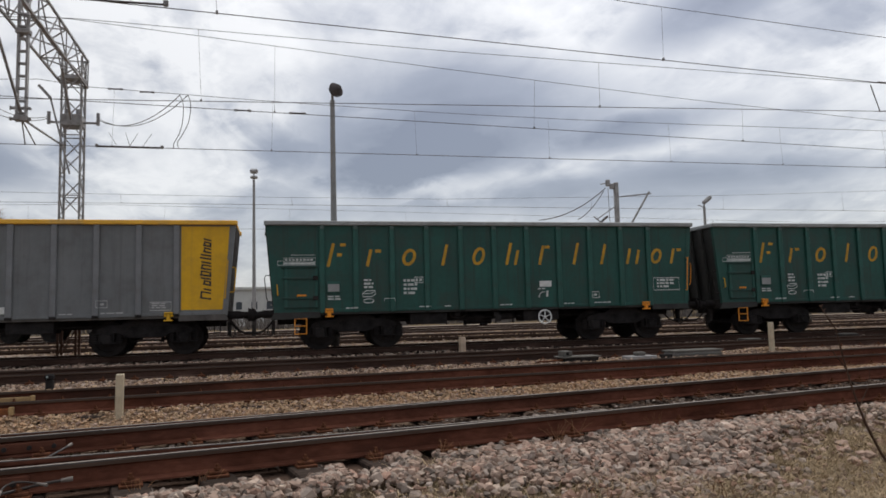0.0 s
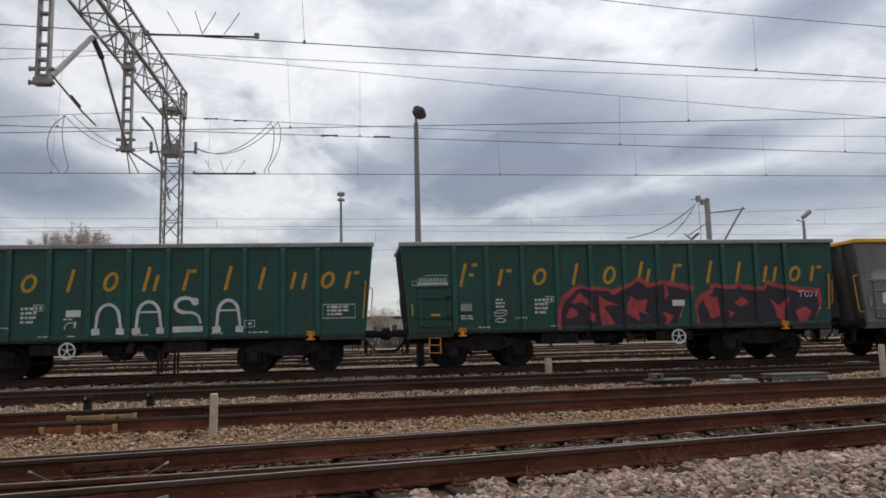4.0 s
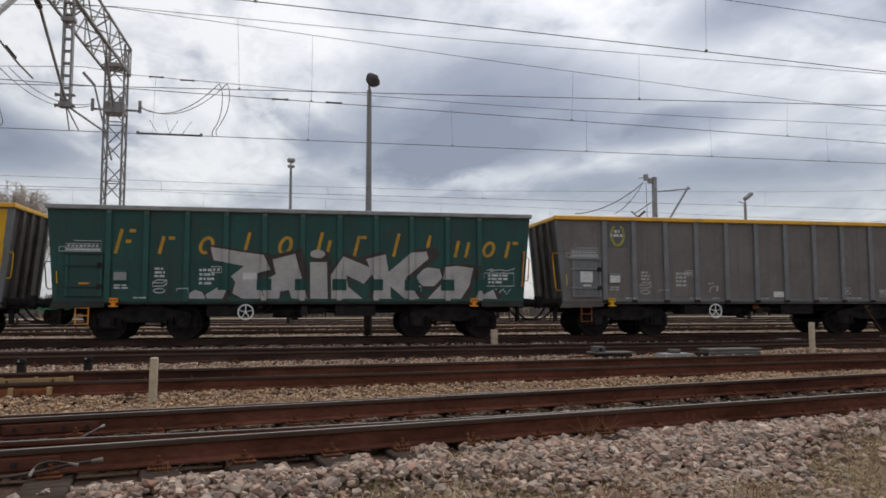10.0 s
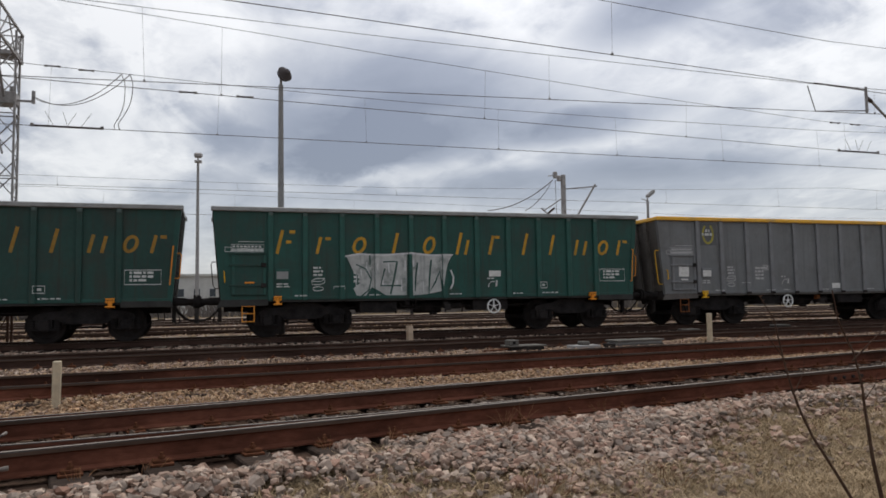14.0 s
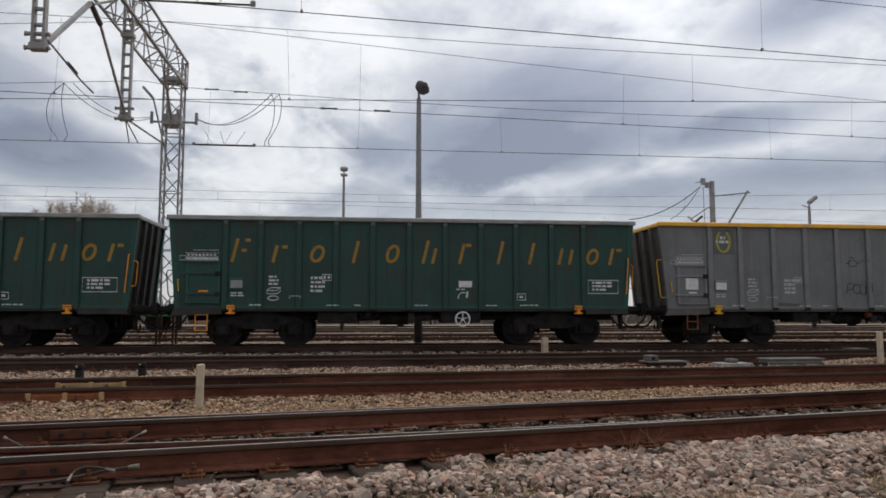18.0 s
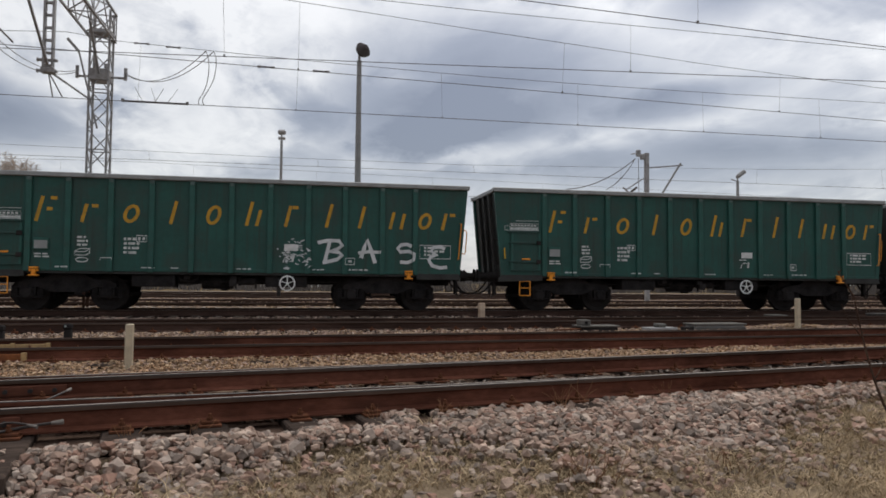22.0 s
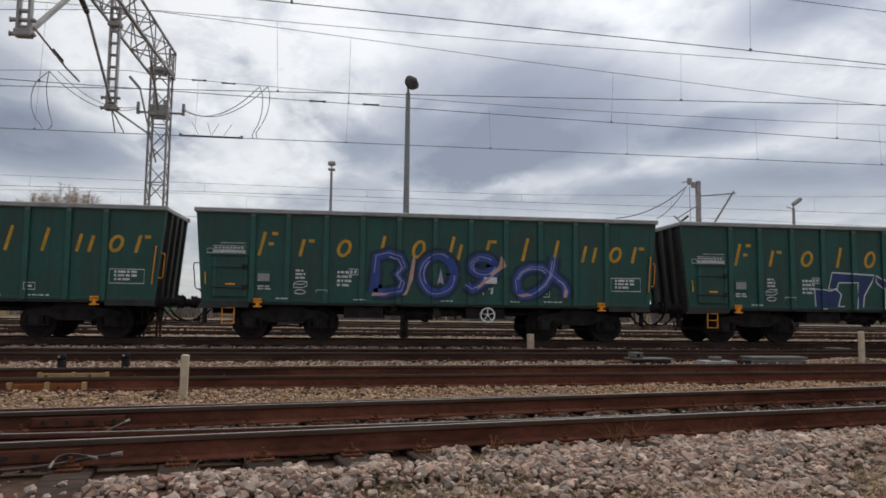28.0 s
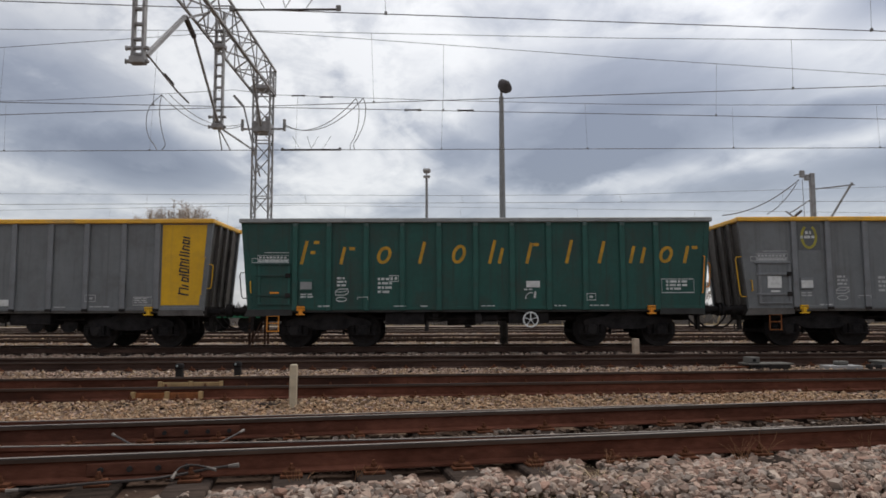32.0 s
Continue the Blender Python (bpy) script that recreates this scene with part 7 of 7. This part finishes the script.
far_house(-2.6, 118, 7.0, 5.8, WALL_PALE, WALL_PALE, "distant pale flat-roofed building beyond the yard", 3)
far_house(4.4, 120, 6.0, 4.2, WALL_PALE, ROOF_DARK, "distant low pale shed with a dark roof", 2)
far_house(-22, 150, 14, 4.4, WALL_PALE, ROOF_DARK, "distant long low building beyond the yard", 5)
far_house(90, 170, 22, 6.0, WALL_PALE, ROOF_DARK, "distant pale warehouse with a dark roof", 6)


def parked_wagon(x, y):
    t = thing("flat_wagon", "distant low green flat wagon parked on a siding", "wagon", "", pose(x, y, 0))
    part("deck", boxed(-7, 7, -1.3, 1.3, 0.75, 1.25, 0.03), FAR_GREEN, t)
    for bx in (-5.6, -3.8, 3.8, 5.6):
        for by in (-0.75, 0.75):
            part("wheel", rod(bmesh.new(), (bx, by - 0.06, 0.46), (bx, by + 0.06, 0.46), 0.46, sides=16), BLACK, t)


parked_wagon(-16.0, 39.3)


def wood_edge():
    """The far line of bare woods that closes the horizon: uneven clumps of twigs in one mass."""
    rng = random.Random(9)
    a, b, r = [], [], []
    x = -700
    while x < 900:
        h = 7 + 5 * noise.noise(Vector((x * 0.013, 0, 0))) + rng.uniform(-1.0, 1.5)
        y = 420 + rng.uniform(-20, 20)
        for k in range(16):
            p = x + rng.uniform(-6, 6)
            a.append((p, y, -0.4)), b.append((p + rng.uniform(-2, 2), y, h * rng.uniform(0.6, 1.05))), r.append(1.5)
        x += 5.5
    tagged(strands("far_woods", a, b, r, FAR_WOOD), "hazy line of bare woods on the horizon", "woods", "", "stuff")


wood_edge()


def scrub():
    """A low tangle of leafless bushes beyond the last track, in one mass."""
    rng = random.Random(31)
    a, b, r = [], [], []
    x = -95.0
    while x < 150:
        y = 84 + rng.uniform(-6, 10)
        h = 1.7 + 1.2 * noise.noise(Vector((x * 0.06, 1, 0))) + rng.uniform(-0.3, 0.8)
        for k in range(22):
            d = Vector((rng.uniform(-0.5, 0.5), rng.uniform(-0.3, 0.3), 1)) * h * rng.uniform(0.6, 1.2)
            p = Vector((x + rng.uniform(-1.5, 1.5), y + rng.uniform(-1, 1), -0.4))
            a += [p, p + d * 0.4]
            b += [p + d, p + d * 0.5 + Vector((rng.uniform(-0.6, 0.6), 0, rng.uniform(0.3, 0.9)))]
            r += [0.09, 0.05]
        x += 0.9
    tagged(strands("far_scrub", a, b, r, SCRUB), "low grey-brown leafless scrub beyond the yard", "scrub", "", "stuff")


scrub()


def near_mast():
    """Mast at the edge of the yard whose bracket steadies the wire over the second track."""
    t = thing("catenary_mast", "grey catenary mast with a short bracket and insulators", "mast", "catenary masts", pose(18.1, 13.6, -0.25))
    part("mast", boxed(-0.14, 0.14, -0.14, 0.14, 0, 8.6, 0.02), MAST, t)
    part("bracket", tube(bmesh.new(), [(-0.1, 0, 6.3), (-1.3, -0.05, 6.0), (-1.92, -0.11, 5.36), (-2.72, -0.18, 5.93)], 0.03, 8), MAST, t)
    part("insulator", rod(bmesh.new(), (-2.72, -0.18, 5.93), (-2.86, -0.2, 5.99), 0.05, sides=10), INSULATOR, t)
    part("drop_post", boxed(-2.93, -2.87, -0.23, -0.17, 5.63, 6.28, 0.012), MAST, t)
    part("steady_arm", tube(bmesh.new(), [(-2.9, -0.2, 6.2), (-3.5, -0.28, 6.2), (-4.7, -0.4, 6.18)], 0.016, 6), WIRE, t)
    part("steady_arm", tube(bmesh.new(), [(-2.9, -0.2, 5.68), (-3.8, -0.28, 5.6), (-4.7, -0.4, 5.5), (-4.9, -0.4, 6.1)], 0.014, 6), WIRE, t)


near_mast()

# ---- foreground: bare saplings, weeds, grass, ballast ----


def sapling(stems, label):
    t = thing("sapling", label, "sapling", "bare saplings at the edge of the ballast")
    for pts, r in stems:
        part("stem", tube(bmesh.new(), pts, r, 7, r * 0.25), TWIG, t)
        if r > 0.01:
            rng = random.Random(int(pts[0][0] * 100))
            for p, q in zip(pts[1:], pts[2:]):
                for k in range(3):
                    c = Vector(p).lerp(Vector(q), rng.random())
                    part("bud", rod(bmesh.new(), c, c + Vector((rng.choice((-1, 1)) * 0.022, 0, 0.012)), 0.004, 0.001, 5), TWIG, t)


sapling([([(3.74, 3.51, -0.62), (3.71, 3.51, -0.37), (3.57, 3.51, -0.16), (3.42, 3.51, 0.05), (3.34, 3.51, 0.20), (3.29, 3.51, 0.32), (3.24, 3.51, 0.48), (3.20, 3.51, 0.64), (3.17, 3.51, 0.78), (3.06, 3.5, 0.92)], 0.011),
         ([(3.29, 3.51, 0.32), (3.36, 3.5, 0.44), (3.38, 3.5, 0.55)], 0.004), ([(3.22, 3.51, 0.55), (3.12, 3.5, 0.66), (3.08, 3.5, 0.74)], 0.004)], "bare dark sapling stem leaning over dry grass")
sapling([([(3.96, 3.51, -0.62), (3.93, 3.51, -0.34), (3.88, 3.51, -0.12), (3.86, 3.51, 0.05), (3.84, 3.51, 0.2), (3.83, 3.51, 0.33), (3.78, 3.51, 0.54), (3.67, 3.51, 0.75), (3.62, 3.5, 0.95)], 0.014),
         ([(3.76, 3.51, 0.50), (3.86, 3.5, 0.58), (4.0, 3.5, 0.68), (4.1, 3.5, 0.8)], 0.006), ([(3.84, 3.51, 0.25), (3.92, 3.5, 0.34), (3.95, 3.5, 0.42)], 0.004)], "bare forked sapling beside the ballast")


def weed(x, y, h, seed):
    rng = random.Random(seed)
    t = thing("dead_weed", "dry brown dead weed with thin stalks", "weed", "dead weeds along the rail")
    z = ground_z(x, y) + (0.05 if y > near_y(x) - 0.6 else 0.0)
    for k in range(rng.randint(4, 8)):
        p = Vector((x + rng.uniform(-0.05, 0.05), y + rng.uniform(-0.05, 0.05), z - 0.03))
        d = Vector((rng.uniform(-0.7, 0.7), rng.uniform(-0.4, 0.4), 1)).normalized()
        pts = [p]
        for i in range(4):
            d = (d + Vector((rng.uniform(-0.3, 0.3), rng.uniform(-0.3, 0.3), rng.uniform(-0.25, 0.1)))).normalized()
            pts.append(pts[-1] + d * h / 4 * rng.uniform(0.7, 1.1))
        part("stalk", tube(bmesh.new(), pts, 0.0035, 4, 0.0018), WEED, t)


for i, (x, y, h) in enumerate(((1.28, 5.6, 0.16), (1.42, 5.66, 0.12), (2.35, 5.85, 0.22), (2.55, 5.9, 0.26), (2.3, 5.75, 0.2), (3.45, 6.1, 0.2), (0.75, 5.45, 0.14), (-0.5, 5.25, 0.14), (1.9, 4.25, 0.34), (1.75, 4.2, 0.28), (2.05, 4.3, 0.3), (0.35, 4.0, 0.2), (2.9, 4.5, 0.2), (4.9, 6.3, 0.14), (5.6, 6.5, 0.12), (3.0, 4.4, 0.25), (-0.9, 5.1, 0.12))):
    weed(x, y, h, 40 + i)


def grass(name, spots, h0, h1, label, seed):
    """Thin dry blades, each a bent strip of two faces, in one mesh."""
    rng = np.random.default_rng(seed)
    n = len(spots)
    h = rng.uniform(h0, h1, n)
    a, w = rng.uniform(0, 2 * np.pi, n), rng.uniform(0.0022, 0.005, n)
    la, lean_k = rng.uniform(0, 2 * np.pi, n), rng.uniform(0.3, 2.6, n)
    side = np.stack([np.cos(a), np.sin(a), 0 * a], 1) * w[:, None]
    out = np.stack([np.cos(la), np.sin(la), 0 * a], 1) * (lean_k * h)[:, None]
    up = np.stack([0 * a, 0 * a, h], 1)
    v = np.stack([spots - side, spots + side, spots + 0.4 * out + 0.6 * up - side * 0.7, spots + 0.4 * out + 0.6 * up + side * 0.7, spots + out + up * rng.uniform(0.4, 0.9, n)[:, None]], 1)
    faces = []
    for i in range(n):
        b = 5 * i
        faces += [(b, b + 1, b + 3, b + 2), (b + 2, b + 3, b + 4)]
    me = bpy.data.meshes.new(name)
    me.from_pydata(v.reshape(-1, 3), [], faces)
    me.materials.append(STRAW)
    tagged(new(name, me), label, "grass", "", "stuff")


def stone_line(x):
    """How far out from the nearest rail the loose stones reach."""
    edge = float(np.interp(x, [-1.0, -0.2, 0.3, 1.2, 2.0, 2.8, 3.6, 4.4, 5.2], [1.7, 1.3, 0.80, 0.90, 1.25, 1.6, 1.3, 0.85, 0.38]))
    return edge + 0.2 * noise.noise(Vector((x * 1.3, 3, 0)))


def scatter():
    rng = np.random.default_rng(12)

    def field(n, xa, xb, ya, yb, z, keep=None):
        """Random spots between two lines y = a + b x, at height z."""
        x = rng.uniform(xa, xb, n)
        u = rng.uniform(0, 1, n)
        y0, y1 = ya[0] + ya[1] * x, yb[0] + yb[1] * x
        y = y0 + (y1 - y0) * u
        pts = [(px, py, z(px, py)) for px, py in zip(x, y) if keep is None or keep(px, py)]
        p = np.array(pts)
        p[:, 2] += rng.uniform(-0.022, 0.022, len(p))
        return p

    def heap(px, py):
        d = near_y(px) - py
        low = float(np.interp(px, [-0.5, 1.2], [0.045, 0.01]))
        return -0.19 - low - 0.05 * max(0, d - 0.5) - 0.13 * max(0, d - 0.8) + 0.045 * noise.noise(Vector((px * 1.4, py * 1.4, 2))) + (0.03 + low) * math.exp(-((d - 0.75) / 0.25) ** 2)

    def in_heap(px, py):
        d = near_y(px) - py
        if d < 0.60 + 0.06 * noise.noise(Vector((px * 3, 0, 5))) and px < 1.2 and abs((px + 9.36 - 0.04) % 0.585 - 0.2925) > 0.13:
            return False
        edge = stone_line(px)
        if px < -1.35 and d < 1.0 + 0.15 * noise.noise(Vector((px * 2, 1, 2))) and rng.random() > 0.06:
            return False
        return d < edge or rng.random() < math.exp(-(d - edge) * 1.4) * 0.34

    p = field(60000, -5.5, 10.5, (2.6, 0.205), (5.44, 0.205), heap, in_heap)
    stones("ballast_shoulder", p, rng.uniform(0.052, 0.096, len(p)) * rng.choice([0.75, 1.0, 1.1, 1.45], len(p)), [STONE, STONE, STONE_PALE, STONE, STONE_GREY, STONE_ROSE, STONE_GREY], "loose grey and pinkish broken ballast stones", rng, None, True)
    gap_noise = lambda px, py: noise.noise(Vector((px * 1.1, py * 1.3, 7))) > -0.18
    p = field(14000, -7, 16, (5.66, 0.205), (6.98, 0.205), lambda px, py: -0.195 + 0.02 * noise.noise(Vector((px, py, 0))), lambda px, py: (px % 0.6 > 0.2 and rng.random() < 0.9) or rng.random() < 0.22)
    stones("ballast_near_track", p, rng.uniform(0.035, 0.075, len(p)), [STONE_DARK, STONE_DARK, STONE_DARK, STONE_DARK, STONE_DARK, STONE_GREY], "oily brown ballast between the near rails", rng)
    p = field(44000, -12, 20, (7.25, 0.205), (9.85, 0.10), lambda px, py: -0.175 + 0.035 * noise.noise(Vector((px * 0.8, py * 0.8, 1))) - 0.03 * math.exp(-(py - 8.6 - 0.1 * px) ** 2 * 2), lambda px, py: True)
    stones("ballast_between_tracks", p, rng.uniform(0.03, 0.062, len(p)), [STONE_TAN, STONE_TAN, STONE_SAND, STONE_SAND, STONE], "rust-stained tan and grey ballast between two tracks", rng)
    p = field(8000, -14, 24, (10.08, 0.10), (11.34, 0.10), lambda px, py: -0.20 + 0.02 * noise.noise(Vector((px, py, 0))), lambda px, py: rng.random() < 0.8)
    stones("ballast_second_track", p, rng.uniform(0.05, 0.09, len(p)), [STONE_DARK, STONE_TAN, STONE_DARK], "dark oily ballast within the second track", rng)
    p = field(24000, -16, 28, (11.62, 0.10), (14.85, 0.065), lambda px, py: -0.18 + 0.03 * noise.noise(Vector((px * 0.7, py * 0.7, 0))))
    stones("ballast_beyond_second_track", p, rng.uniform(0.04, 0.075, len(p)), [STONE_DULL, STONE, STONE_PALE, STONE_DULL, STONE_SAND], "dusty grey ballast beyond the second track", rng)
    p = field(17000, -24, 38, (15.15, 0.065), (20.9, 0.0), lambda px, py: -0.20 + 0.03 * noise.noise(Vector((px * 0.5, py * 0.5, 0))))
    stones("ballast_before_train", p, rng.uniform(0.06, 0.11, len(p)), [STONE_DULL, STONE, STONE_PALE], "grey ballast along the train's track", rng)
    for ya, yb in ((22.95, 26.75), (28.55, 31.45), (33.3, 38.3)):
        p = field(9000, -45, 60, (ya, 0.0), (yb, 0.0), lambda px, py: -0.085 + 0.03 * noise.noise(Vector((px * 0.4, py * 0.4, 0))))
        stones("ballast_beyond_train", p, rng.uniform(0.06, 0.10, len(p)), [STONE_DULL, STONE, STONE_SAND], "pinkish grey ballast between the far tracks", rng)
    p = field(2500, 9.5, 14.5, (14.6, 0.065), (15.2, 0.065), lambda px, py: -0.20 + 0.07 * math.exp(-((px - 11.8) / 0.9) ** 2))
    stones("mound", p, rng.uniform(0.05, 0.10, len(p)), [STONE_SAND, STONE], "small mound of tan gravel round a post", rng)

    # dry grass: thick beyond the loose stones, sparse tufts among them
    def tufts(n, xa, xb, lo, hi, keep):
        x, out = rng.uniform(xa, xb, n), []
        for px in x:
            d = rng.uniform(lo, hi)
            py = near_y(px) - d
            if keep(px, py, d):
                for _ in range(rng.integers(3, 9)):
                    qx, qy = px + rng.normal(0, 0.035), py + rng.normal(0, 0.035)
                    out.append((qx, qy, ground_z(qx, qy) - 0.01))
        return np.array(out)

    clump = lambda px, py: noise.noise(Vector((px * 1.6, py * 1.6, 9)))
    grass("dry_grass", tufts(24000, -3, 12, 0.3, 3.4, lambda px, py, d: d > stone_line(px) - 0.1 and clump(px, py) > -0.4), 0.03, 0.12, "matted straw-coloured dry grass at the edge of the ballast", 1)
    grass("verge_grass", tufts(9000, -5, 10, 3.2, 7.5, lambda px, py, d: clump(px, py) > -0.3), 0.04, 0.12, "thin dry grass on the verge", 3)
    grass("grass_tufts", tufts(1800, -4, 9, 0.35, 2.6, lambda px, py, d: d > stone_line(px) - 0.35 and clump(px, py) > 0.05), 0.08, 0.20, "taller dry grass tufts among the stones", 2)


scatter()


# ---- movement ----


def motions():
    """The whole train rolls past towards +x, gathering speed."""
    run = [(0, 0.03), (1, 7.02), (2, 14.41), (3, 22.04), (4, 29.48), (5, 37.22), (6, 45.00), (7, 53.04), (8, 60.85), (9, 69.46), (10, 77.71), (11, 86.14), (12, 94.75), (13, 103.56), (14, 112.41), (15, 121.55), (16, 130.73), (17, 140.24), (18, 149.51), (19, 158.98), (20, 168.68), (21, 178.28), (22, 188.48), (23, 198.37), (24, 208.52), (25, 218.60), (26, 228.71), (27, 238.83), (28, 248.90), (29, 259.15), (30, 269.08), (31, 279.18), (32, 289.38)]
    for k, wagon in enumerate(WAGONS):
        walk(wagon, [(t, pose(20.44 - PITCH * k + d, TRAIN_Y, 0)) for t, d in run])


motions()
